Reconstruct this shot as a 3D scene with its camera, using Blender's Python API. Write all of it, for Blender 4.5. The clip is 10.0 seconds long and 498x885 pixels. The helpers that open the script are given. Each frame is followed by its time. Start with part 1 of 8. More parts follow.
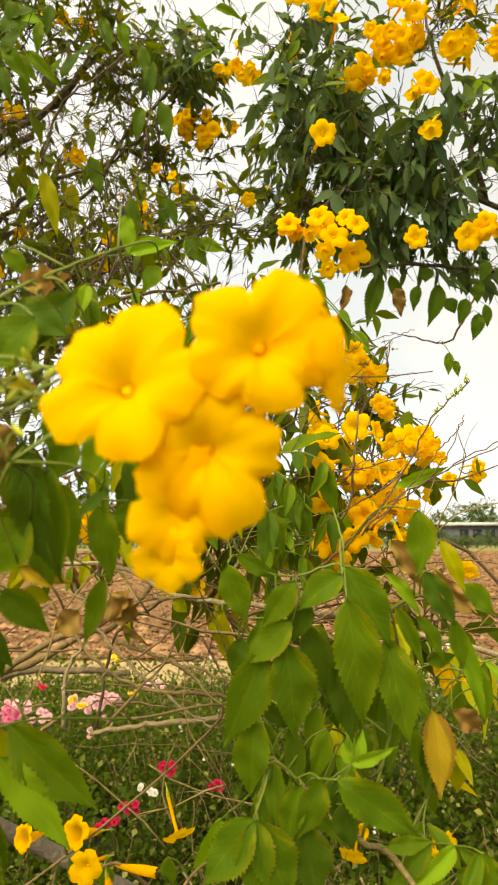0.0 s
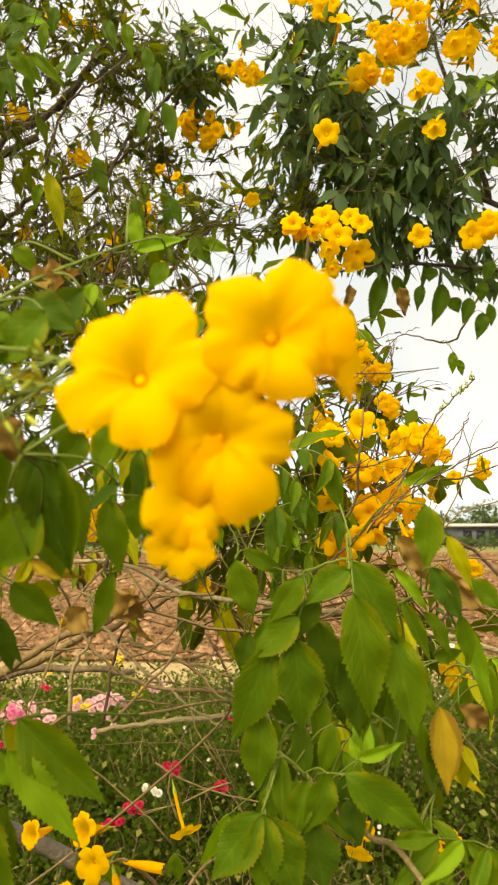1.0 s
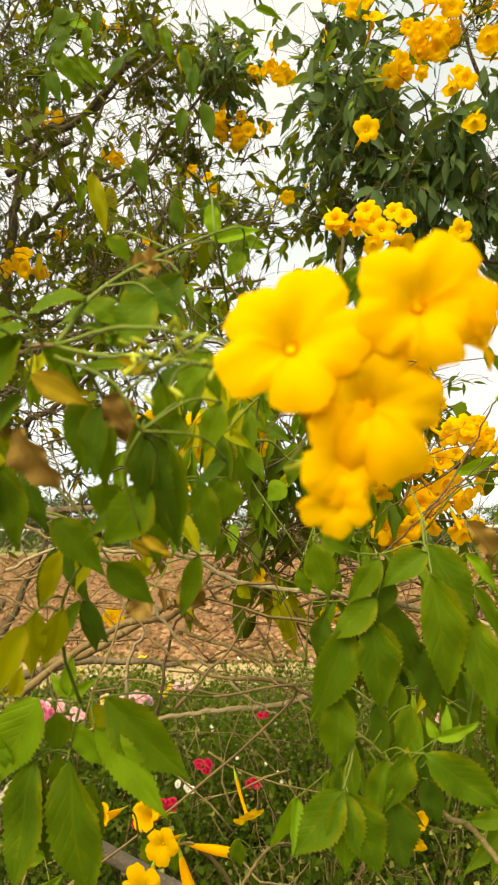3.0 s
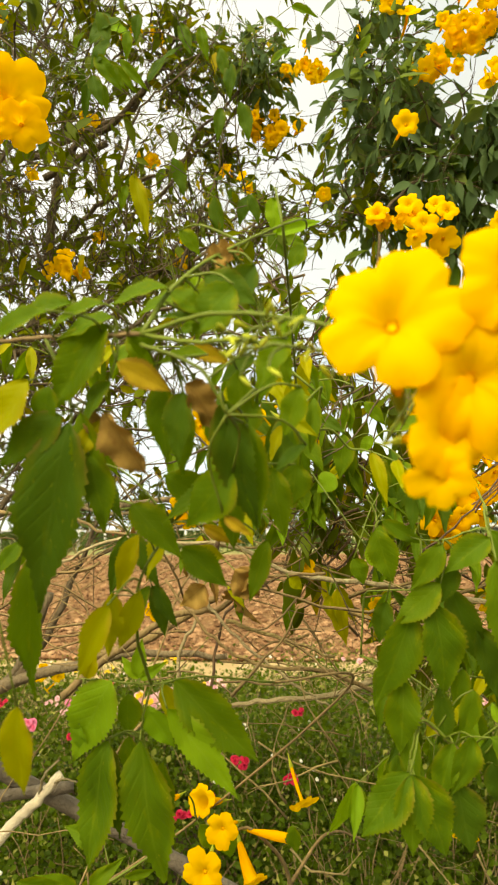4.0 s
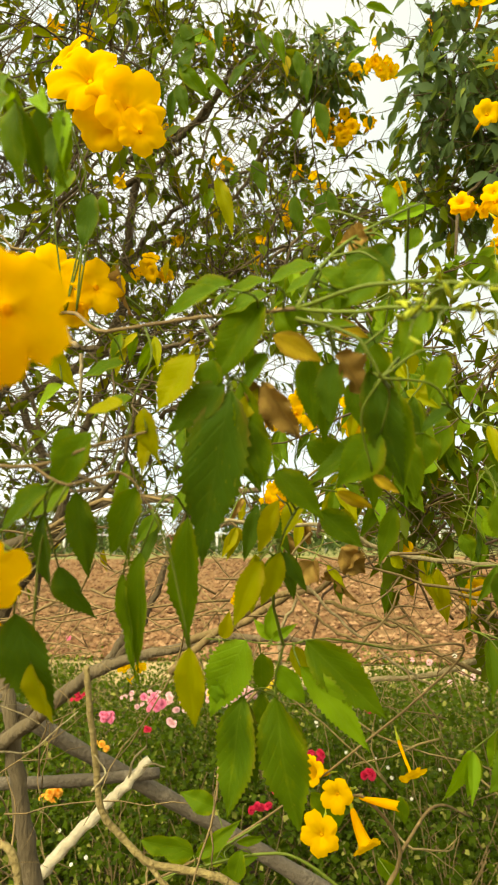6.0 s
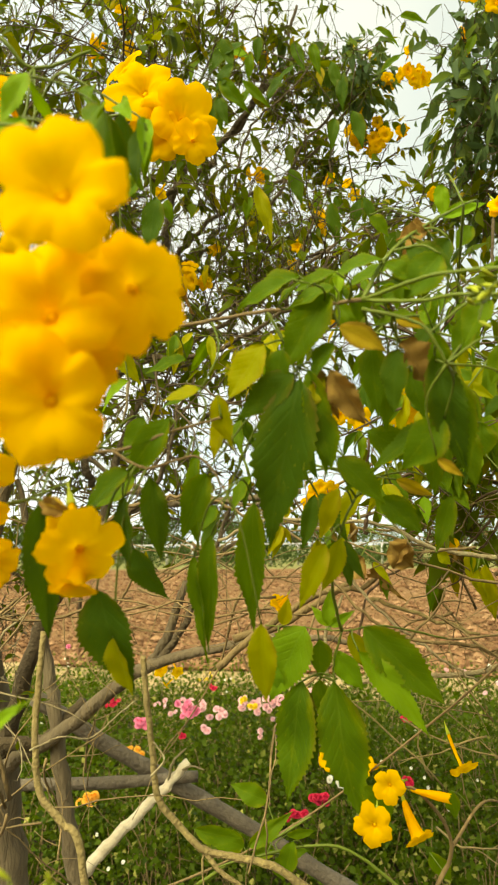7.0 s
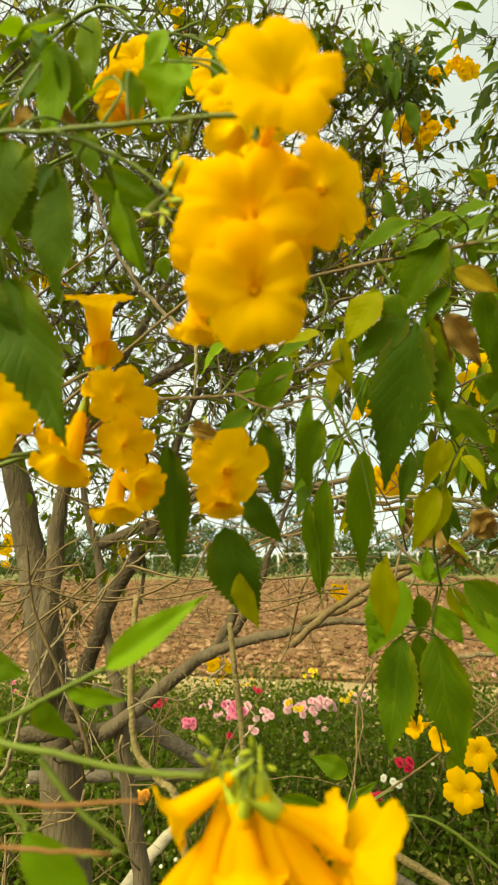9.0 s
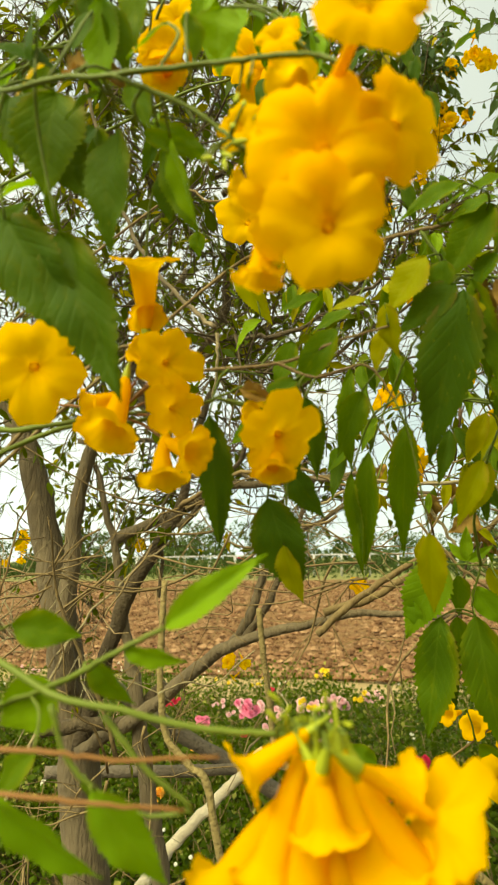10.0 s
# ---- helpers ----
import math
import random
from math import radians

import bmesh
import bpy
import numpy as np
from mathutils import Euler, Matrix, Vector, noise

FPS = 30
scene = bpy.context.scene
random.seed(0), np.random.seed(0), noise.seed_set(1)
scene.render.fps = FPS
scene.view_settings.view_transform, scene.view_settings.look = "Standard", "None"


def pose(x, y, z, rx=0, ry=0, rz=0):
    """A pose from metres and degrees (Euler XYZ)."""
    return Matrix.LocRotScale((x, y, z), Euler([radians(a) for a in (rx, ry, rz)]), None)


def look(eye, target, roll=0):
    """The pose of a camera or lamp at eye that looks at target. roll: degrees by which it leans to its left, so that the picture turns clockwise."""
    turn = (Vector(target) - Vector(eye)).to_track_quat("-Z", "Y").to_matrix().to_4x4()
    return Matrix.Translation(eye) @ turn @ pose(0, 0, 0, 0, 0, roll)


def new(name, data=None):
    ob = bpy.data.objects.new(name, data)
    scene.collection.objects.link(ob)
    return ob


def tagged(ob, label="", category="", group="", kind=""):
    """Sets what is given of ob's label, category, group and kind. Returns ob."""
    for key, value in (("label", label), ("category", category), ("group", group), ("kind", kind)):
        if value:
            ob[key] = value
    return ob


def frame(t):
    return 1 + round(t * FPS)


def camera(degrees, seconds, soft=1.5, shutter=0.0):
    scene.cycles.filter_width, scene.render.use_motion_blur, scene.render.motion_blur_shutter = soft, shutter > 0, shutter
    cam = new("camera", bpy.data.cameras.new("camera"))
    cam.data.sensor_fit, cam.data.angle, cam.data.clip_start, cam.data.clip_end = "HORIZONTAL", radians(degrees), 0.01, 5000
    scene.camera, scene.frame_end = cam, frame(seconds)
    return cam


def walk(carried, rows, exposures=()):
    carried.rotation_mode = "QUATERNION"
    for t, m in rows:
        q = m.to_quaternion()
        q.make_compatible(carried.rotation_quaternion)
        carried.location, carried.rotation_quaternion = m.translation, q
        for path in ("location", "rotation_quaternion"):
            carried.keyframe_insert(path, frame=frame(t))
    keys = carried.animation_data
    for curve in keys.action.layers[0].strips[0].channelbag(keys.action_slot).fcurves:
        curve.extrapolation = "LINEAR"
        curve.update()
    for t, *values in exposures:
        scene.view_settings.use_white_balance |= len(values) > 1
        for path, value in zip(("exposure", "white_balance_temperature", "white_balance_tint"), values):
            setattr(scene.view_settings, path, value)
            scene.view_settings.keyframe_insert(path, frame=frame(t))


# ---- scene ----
cam = camera(42.1, 10.0, 2.0)
METRES, EYE, TILT, LEAN, TURN = 0.28, 1.5, 7.3, 0.0, 0.0
ROWS = [
    (0.0, 0.0, 0.0, 0.0, 0.0, 0.0, -0.0),
    (0.5, 0.0023, -0.0014, -0.0058, 0.09, 0.1, 0.11),
    (1.0, -0.0108, -0.0066, -0.0149, 0.25, 0.14, 0.1),
    (1.5, -0.0359, -0.0061, -0.0231, 0.3, 0.18, 0.1),
    (2.0, -0.0734, -0.0116, -0.0331, 0.41, 0.19, 0.17),
    (2.5, -0.1143, -0.0235, -0.0442, 0.79, 0.28, 0.28),
    (4.0, -0.2631, -0.0803, -0.0859, 3.91, 0.38, 0.97),
    (4.5, -0.2914, -0.0945, -0.1004, 4.87, 0.41, 1.18),
    (5.0, -0.3414, -0.1297, -0.1123, 6.11, 0.5, 1.32),
    (5.5, -0.3901, -0.1668, -0.1357, 7.49, 0.54, 1.57),
    (7.0, -0.5154, -0.2857, -0.2099, 11.2, 1.87, 2.08),
    (7.5, -0.5466, -0.3112, -0.2456, 12.11, 2.31, 2.15),
    (8.0, -0.6005, -0.3376, -0.2887, 13.02, 2.64, 2.32),
    (8.5, -0.6431, -0.3524, -0.3191, 13.61, 2.8, 2.5),
    (9.0, -0.6961, -0.368, -0.3498, 14.06, 2.87, 2.58),
    (9.5, -0.7442, -0.3576, -0.3873, 14.41, 2.97, 2.59),
    (10.0, -0.7795, -0.3551, -0.4116, 14.79, 3.04, 2.65),
]
walk(cam, [(t, pose(0, 0, EYE, TILT, LEAN, TURN) @ pose(METRES * x, METRES * y, METRES * z, 90 + pitch, roll, yaw)) for t, x, y, z, yaw, pitch, roll in ROWS], [(0.0, 1.33, 8250, 7), (2.5, 1.36, 8300, 5), (4.0, 1.42, 8550, 2), (5.4, 1.48, 8550, 0), (7.0, 1.34, 8400, -4), (10.0, 1.15, 8500, -9)])
cam.data.dof.use_dof, cam.data.dof.focus_distance, cam.data.dof.aperture_fstop = True, 0.80, 19.0

# ---- light: a bright overcast sky, with the sun as a wide pale glow behind the cloud ----
SUN_UP, SUN_ROUND = radians(47), radians(150)
world = bpy.data.worlds.new("world")
scene.world = world
world.use_nodes = True
wt = world.node_tree
wt.nodes.clear()
w_out, w_bg = wt.nodes.new("ShaderNodeOutputWorld"), wt.nodes.new("ShaderNodeBackground")
w_sky, w_mix = wt.nodes.new("ShaderNodeTexSky"), wt.nodes.new("ShaderNodeMix")
w_noise, w_ramp, w_gain = wt.nodes.new("ShaderNodeTexNoise"), wt.nodes.new("ShaderNodeValToRGB"), wt.nodes.new("ShaderNodeVectorMath")
w_sky.sky_type, w_sky.sun_disc, w_sky.sun_elevation, w_sky.sun_rotation = "NISHITA", False, SUN_UP, SUN_ROUND
w_gain.operation = "SCALE"
w_gain.inputs["Scale"].default_value = 0.1
w_noise.inputs["Scale"].default_value, w_noise.inputs["Detail"].default_value = 2.2, 4.0
w_ramp.color_ramp.elements[0].position, w_ramp.color_ramp.elements[0].color = 0.36, (0.70, 0.84, 1.02, 1)
w_ramp.color_ramp.elements[1].position, w_ramp.color_ramp.elements[1].color = 0.6, (1.00, 1.06, 1.17, 1)
w_mix.data_type = "RGBA"
w_mix.inputs["Factor"].default_value = 0.85
wt.links.new(w_sky.outputs["Color"], w_gain.inputs[0])
wt.links.new(w_noise.outputs["Fac"], w_ramp.inputs["Fac"])
wt.links.new(w_gain.outputs["Vector"], w_mix.inputs["A"])
wt.links.new(w_ramp.outputs["Color"], w_mix.inputs["B"])
# the cloud is thinner, and so brighter, towards -x and the horizon
w_tc, w_sep, w_slope = wt.nodes.new("ShaderNodeTexCoord"), wt.nodes.new("ShaderNodeSeparateXYZ"), wt.nodes.new("ShaderNodeMath")
w_slope.operation, w_slope.use_clamp = "MULTIPLY_ADD", False
w_slope.inputs[1].default_value, w_slope.inputs[2].default_value = -0.32, 0.94
w_thin = wt.nodes.new("ShaderNodeVectorMath")
w_thin.operation = "SCALE"
wt.links.new(w_tc.outputs["Generated"], w_sep.inputs[0])
wt.links.new(w_sep.outputs["X"], w_slope.inputs[0])
wt.links.new(w_mix.outputs["Result"], w_thin.inputs[0])
w_low, w_pow, w_sum = wt.nodes.new("ShaderNodeMath"), wt.nodes.new("ShaderNodeMath"), wt.nodes.new("ShaderNodeMath")
w_low.operation, w_low.use_clamp, w_low.inputs[0].default_value = "SUBTRACT", True, 1.0
w_pow.operation, w_pow.inputs[1].default_value = "POWER", 4.0
w_sum.operation, w_sum.inputs[1].default_value = "MULTIPLY_ADD", 0.30
wt.links.new(w_sep.outputs["Z"], w_low.inputs[1])
wt.links.new(w_low.outputs[0], w_pow.inputs[0])
wt.links.new(w_pow.outputs[0], w_sum.inputs[0])
wt.links.new(w_slope.outputs[0], w_sum.inputs[2])
wt.links.new(w_sum.outputs[0], w_thin.inputs["Scale"])
wt.links.new(w_thin.outputs["Vector"], w_bg.inputs["Color"])
wt.links.new(w_bg.outputs["Background"], w_out.inputs["Surface"])
w_bg.inputs["Strength"].default_value = 0.47
sun = new("sun", bpy.data.lights.new("sun", "SUN"))
sun.data.energy, sun.data.angle, sun.data.color = 3.5, radians(60), (1.0, 0.94, 0.82)
sun.matrix_world = look((-2.5, -4.4, 7.3), (0, 1.0, 1.0))


# ---- materials ----
def material(name):
    m = bpy.data.materials.new(name)
    m.use_nodes = True
    nt = m.node_tree
    return m, nt, nt.nodes["Principled BSDF"], nt.nodes["Material Output"]


def node(nt, kind, **inputs):
    n = nt.nodes.new(kind)
    for key, value in inputs.items():
        n.inputs[key.replace("_", " ")].default_value = value
    return n


def maths(nt, op, a, b=None, clamp=False):
    n = nt.nodes.new("ShaderNodeMath")
    n.operation, n.use_clamp = op, clamp
    for i, v in enumerate((a, b)):
        if v is None:
            continue
        if isinstance(v, (int, float)):
            n.inputs[i].default_value = v
        else:
            nt.links.new(v, n.inputs[i])
    return n.outputs[0]


def blend(nt, fac, a, b, mode="MIX"):
    n = nt.nodes.new("ShaderNodeMix")
    n.data_type, n.blend_type = "RGBA", mode
    for key, v in (("Factor", fac), ("A", a), ("B", b)):
        if isinstance(v, (int, float)):
            n.inputs[key].default_value = v
        elif isinstance(v, tuple):
            n.inputs[key].default_value = (*v, 1)
        else:
            nt.links.new(v, n.inputs[key])
    return n.outputs["Result"]


def ramp(nt, fac, *stops):
    n = nt.nodes.new("ShaderNodeValToRGB")
    els = n.color_ramp.elements
    while len(els) < len(stops):
        els.new(0.5)
    for el, (p, c) in zip(els, stops):
        el.position, el.color = p, (*c, 1)
    nt.links.new(fac, n.inputs["Fac"])
    return n.outputs["Color"]


def noise_of(nt, scale, detail=3.0, coord="Object", rough=0.55):
    tc, n = nt.nodes.new("ShaderNodeTexCoord"), nt.nodes.new("ShaderNodeTexNoise")
    n.inputs["Scale"].default_value, n.inputs["Detail"].default_value, n.inputs["Roughness"].default_value = scale, detail, rough
    nt.links.new(tc.outputs[coord], n.inputs["Vector"])
    return n.outputs["Fac"]


def bumped(nt, bsdf, height, strength, distance):
    n = node(nt, "ShaderNodeBump", Strength=strength, Distance=distance)
    nt.links.new(height, n.inputs["Height"])
    nt.links.new(n.outputs["Normal"], bsdf.inputs["Normal"])
    return n


def thin(nt, bsdf, out, colour, amount):
    """Lets part of the light through, as petals and leaves do."""
    tr, mx = nt.nodes.new("ShaderNodeBsdfTranslucent"), nt.nodes.new("ShaderNodeMixShader")
    if isinstance(colour, tuple):
        tr.inputs["Color"].default_value = (*colour, 1)
    else:
        nt.links.new(colour, tr.inputs["Color"])
    mx.inputs["Fac"].default_value = amount
    nt.links.new(bsdf.outputs[0], mx.inputs[1])
    nt.links.new(tr.outputs[0], mx.inputs[2])
    nt.links.new(mx.outputs[0], out.inputs["Surface"])


def petal_material(name, through_amount):
    m, nt, bsdf, out = material(name)
    tc, sep = nt.nodes.new("ShaderNodeTexCoord"), nt.nodes.new("ShaderNodeSeparateXYZ")
    nt.links.new(tc.outputs["Object"], sep.inputs[0])
    x, y, z = sep.outputs
    r = maths(nt, "SQRT", maths(nt, "ADD", maths(nt, "MULTIPLY", x, x), maths(nt, "MULTIPLY", y, y)))
    ang = maths(nt, "ARCTAN2", y, x)
    streak = maths(nt, "SINE", maths(nt, "MULTIPLY", ang, 20.0))
    soft = noise_of(nt, 2.2)
    fine = noise_of(nt, 14.0, 4)
    # centre painted lighter, to offset the back light that the tube blocks there
    base = ramp(nt, r, (0.0, (0.94, 0.57, 0.001)), (0.10, (0.92, 0.54, 0.001)), (0.2, (0.86, 0.485, 0.001)), (1.0, (0.86, 0.495, 0.001)))
    base = blend(nt, maths(nt, "MULTIPLY", soft, 0.4), base, (0.85, 0.485, 0.001))
    throat = maths(nt, "MULTIPLY", maths(nt, "LESS_THAN", r, 0.40), maths(nt, "GREATER_THAN", streak, 0.55))
    base = blend(nt, maths(nt, "MULTIPLY", throat, 0.07), base, (0.72, 0.26, 0.004))
    info = nt.nodes.new("ShaderNodeObjectInfo")
    base = blend(nt, maths(nt, "MULTIPLY", info.outputs["Random"], 0.3), base, (0.84, 0.465, 0.001))
    nt.links.new(base, bsdf.inputs["Base Color"])
    bsdf.inputs["Roughness"].default_value = 0.7
    bsdf.inputs["Specular IOR Level"].default_value = 0.08
    bumped(nt, bsdf, maths(nt, "ADD", fine, maths(nt, "MULTIPLY", streak, 0.05)), 0.10, 0.02)
    thin(nt, bsdf, out, blend(nt, 0.5, base, (0.92, 0.60, 0.002)), through_amount)
    return m


def leaf_material(name, body, other, vein, through_colour, patch, gloss=0.42, dry=False, scorch_at=1.95):
    """A serrated leaflet: pale midrib and side veins, blotches, light through the blade. Local y runs from stalk to tip."""
    m, nt, bsdf, out = material(name)
    tc, sep = nt.nodes.new("ShaderNodeTexCoord"), nt.nodes.new("ShaderNodeSeparateXYZ")
    nt.links.new(tc.outputs["Object"], sep.inputs[0])
    x, y, z = sep.outputs
    ax = maths(nt, "ABSOLUTE", x)
    info = nt.nodes.new("ShaderNodeObjectInfo")
    big, fine = noise_of(nt, 3.0, 3), noise_of(nt, 26.0, 4)
    col = blend(nt, maths(nt, "MULTIPLY", info.outputs["Random"], 0.8), body, other)
    col = blend(nt, maths(nt, "MULTIPLY", fine, 0.35), col, other)
    blot = maths(nt, "MULTIPLY", maths(nt, "SUBTRACT", big, 0.56), 6.0, True)
    col = blend(nt, maths(nt, "MULTIPLY", blot, 0.62), col, patch)
    wide = maths(nt, "MULTIPLY", maths(nt, "POWER", maths(nt, "MAXIMUM", y, 0.01), 0.85), maths(nt, "MULTIPLY", maths(nt, "POWER", maths(nt, "MAXIMUM", maths(nt, "SUBTRACT", 1.0, y), 0.01), 1.0), 1.8))
    edge = maths(nt, "DIVIDE", ax, maths(nt, "ADD", wide, 0.01))
    rim = maths(nt, "ADD", maths(nt, "MULTIPLY", edge, edge), maths(nt, "MULTIPLY", maths(nt, "POWER", maths(nt, "MAXIMUM", y, 0.0), 3.0), 0.55))
    worn = maths(nt, "MULTIPLY", maths(nt, "SUBTRACT", maths(nt, "ADD", rim, noise_of(nt, 5.0, 4)), 1.02), 1.5, True)
    col = blend(nt, maths(nt, "MULTIPLY", worn, 0.3), col, patch)
    scorch = maths(nt, "MULTIPLY", maths(nt, "SUBTRACT", maths(nt, "ADD", rim, maths(nt, "MULTIPLY", noise_of(nt, 3.3, 5), 1.5)), scorch_at), 5.0, True)
    col = blend(nt, maths(nt, "MULTIPLY", scorch, 0.6 if dry or scorch_at < 1.5 else 0.3), col, (0.20, 0.095, 0.025))
    spots = maths(nt, "MULTIPLY", maths(nt, "SUBTRACT", noise_of(nt, 17.0, 2), 0.69), 14.0, True)
    col = blend(nt, maths(nt, "MULTIPLY", spots, 0.6), col, (0.42, 0.36, 0.03))
    rib = maths(nt, "LESS_THAN", ax, 0.018)
    phase = maths(nt, "SUBTRACT", maths(nt, "MULTIPLY", y, 50.0), maths(nt, "MULTIPLY", ax, 30.0))
    side = maths(nt, "POWER", maths(nt, "ADD", maths(nt, "MULTIPLY", maths(nt, "SINE", phase), 0.5), 0.5), 10.0)
    veins = maths(nt, "MAXIMUM", rib, maths(nt, "MULTIPLY", side, 0.34))
    col = blend(nt, maths(nt, "MULTIPLY", veins, 0.26), col, vein)
    nt.links.new(col, bsdf.inputs["Base Color"])
    bsdf.inputs["Roughness"].default_value = gloss
    bsdf.inputs["Specular IOR Level"].default_value = 0.045
    bumped(nt, bsdf, maths(nt, "SUBTRACT", maths(nt, "MULTIPLY", fine, 0.22 if not dry else 1.4), maths(nt, "MULTIPLY", veins, 0.35)), 0.22, 0.02)
    thin(nt, bsdf, out, blend(nt, 0.75, col, through_colour), 0.42 if not dry else 0.25)
    return m


def foliage_material(name, a, b, c, through_colour, gloss=0.4, rare=0.93):
    """Small leaves joined in one mesh: each leaf has a tone of its own."""
    m, nt, bsdf, out = material(name)
    geo = nt.nodes.new("ShaderNodeNewGeometry")
    rnd = geo.outputs["Random Per Island"]
    col = ramp(nt, rnd, (0.0, a), (0.5, b), (rare, b), (1.0, c))
    col = blend(nt, maths(nt, "MULTIPLY", noise_of(nt, 90.0), 0.4), col, a)
    nt.links.new(col, bsdf.inputs["Base Color"])
    bsdf.inputs["Roughness"].default_value = gloss
    bsdf.inputs["Specular IOR Level"].default_value = 0.045
    thin(nt, bsdf, out, blend(nt, 0.6, col, through_colour), 0.4)
    return m


def bark_material(name, a, b, scale, rough=0.85, relief=0.5, stretch=0.22, crack=0.35):
    m, nt, bsdf, out = material(name)
    tc, mp, n1, n2 = (nt.nodes.new(k) for k in ("ShaderNodeTexCoord", "ShaderNodeMapping", "ShaderNodeTexNoise", "ShaderNodeTexNoise"))
    mp.inputs["Scale"].default_value = (1.0, 1.0, stretch)
    nt.links.new(tc.outputs["Object"], mp.inputs["Vector"])
    for n, sc in ((n1, scale), (n2, scale * 9)):
        n.inputs["Scale"].default_value, n.inputs["Detail"].default_value = sc, 5.0
        nt.links.new(mp.outputs["Vector"], n.inputs["Vector"])
    big, fine = n1.outputs["Fac"], n2.outputs["Fac"]
    col = blend(nt, maths(nt, "MULTIPLY", maths(nt, "SUBTRACT", big, 0.3), 2.2, True), a, b)
    lichen = maths(nt, "MULTIPLY", maths(nt, "SUBTRACT", noise_of(nt, scale * 1.7, 4), 0.60), 9.0, True)
    col = blend(nt, maths(nt, "MULTIPLY", lichen, 0.5), col, tuple(min(0.6, v * 1.9) for v in a))
    col = blend(nt, maths(nt, "MULTIPLY", fine, 0.75), col, tuple(v * crack for v in a))
    nt.links.new(col, bsdf.inputs["Base Color"])
    bsdf.inputs["Roughness"].default_value = rough
    bumped(nt, bsdf, fine, relief, 0.01)
    return m


def soil_material(name, a, b, c, scale, relief):
    m, nt, bsdf, out = material(name)
    big, mid, fine = noise_of(nt, scale * 0.12), noise_of(nt, scale, 4), noise_of(nt, scale * 8, 5)
    col = blend(nt, maths(nt, "MULTIPLY", maths(nt, "SUBTRACT", mid, 0.32), 2.4, True), a, b)
    col = blend(nt, maths(nt, "MULTIPLY", maths(nt, "SUBTRACT", big, 0.4), 2.0, True), col, c)
    col = blend(nt, maths(nt, "MULTIPLY", fine, 0.4), col, tuple(v * 0.5 for v in a))
    nt.links.new(col, bsdf.inputs["Base Color"])
    bsdf.inputs["Roughness"].default_value = 0.95
    bsdf.inputs["Specular IOR Level"].default_value = 0.1
    bumped(nt, bsdf, maths(nt, "ADD", mid, fine), relief, 0.05)
    return m


def clod_material(name, a, b, c):
    m, nt, bsdf, out = material(name)
    geo = nt.nodes.new("ShaderNodeNewGeometry")
    col = ramp(nt, geo.outputs["Random Per Island"], (0.0, a), (0.55, b), (1.0, c))
    col = blend(nt, maths(nt, "MULTIPLY", noise_of(nt, 30.0, 5), 0.5), col, tuple(v * 0.5 for v in a))
    nt.links.new(col, bsdf.inputs["Base Color"])
    bsdf.inputs["Roughness"].default_value = 0.95
    bsdf.inputs["Specular IOR Level"].default_value = 0.1
    bumped(nt, bsdf, noise_of(nt, 60.0, 4), 0.6, 0.02)
    return m


def plain_material(name, colour, rough=0.6, metal=0.0, mottle=0.25, scale=20.0, through_amount=0.0):
    m, nt, bsdf, out = material(name)
    info = nt.nodes.new("ShaderNodeObjectInfo")
    col = blend(nt, maths(nt, "MULTIPLY", noise_of(nt, scale), mottle), colour, tuple(v * 0.55 for v in colour))
    col = blend(nt, maths(nt, "MULTIPLY", info.outputs["Random"], 0.25), col, tuple(min(1, v * 1.25) for v in colour))
    nt.links.new(col, bsdf.inputs["Base Color"])
    bsdf.inputs["Roughness"].default_value, bsdf.inputs["Metallic"].default_value = rough, metal
    bsdf.inputs["Specular IOR Level"].default_value = 0.2
    if through_amount:
        thin(nt, bsdf, out, col, through_amount)
    return m


M_PETAL = petal_material("yellow_petal", 0.54)
M_THROAT_PLUG = petal_material("yellow_throat_plug", 0.30)
LEAF_MATS = {
    "green": leaf_material("leaf_green", (0.060, 0.122, 0.008), (0.100, 0.164, 0.008), (0.18, 0.25, 0.02), (0.20, 0.32, 0.005), (0.25, 0.25, 0.006)),
    "dark": leaf_material("leaf_dark", (0.037, 0.084, 0.009), (0.065, 0.117, 0.008), (0.09, 0.15, 0.02), (0.12, 0.19, 0.004), (0.13, 0.14, 0.006)),
    "bright": leaf_material("leaf_bright", (0.150, 0.285, 0.016), (0.200, 0.310, 0.014), (0.23, 0.35, 0.04), (0.24, 0.40, 0.006), (0.17, 0.25, 0.01)),
    "yellow": leaf_material("leaf_yellowing", (0.230, 0.270, 0.008), (0.330, 0.290, 0.010), (0.34, 0.36, 0.03), (0.46, 0.42, 0.004), (0.40, 0.27, 0.02)),
    "withered": leaf_material("leaf_withered", (0.46, 0.31, 0.025), (0.52, 0.38, 0.035), (0.22, 0.11, 0.02), (0.60, 0.40, 0.010), (0.36, 0.20, 0.02), 0.6, False, 1.25),
    "dry": leaf_material("leaf_dry", (0.20, 0.118, 0.030), (0.31, 0.20, 0.050), (0.11, 0.05, 0.015), (0.36, 0.17, 0.03), (0.11, 0.050, 0.018), 0.75, True),
}
M_CALYX = plain_material("calyx_green", (0.34, 0.38, 0.03), 0.5, 0, 0.4, 3.0, 0.15)
M_STEM = plain_material("stem_green", (0.115, 0.15, 0.018), 0.5, 0, 0.5, 60.0)
M_STEM_RED = plain_material("stem_red", (0.23, 0.105, 0.03), 0.55, 0, 0.5, 60.0)
M_TWIG = bark_material("twig_bark", (0.28, 0.19, 0.070), (0.15, 0.092, 0.030), 25.0)
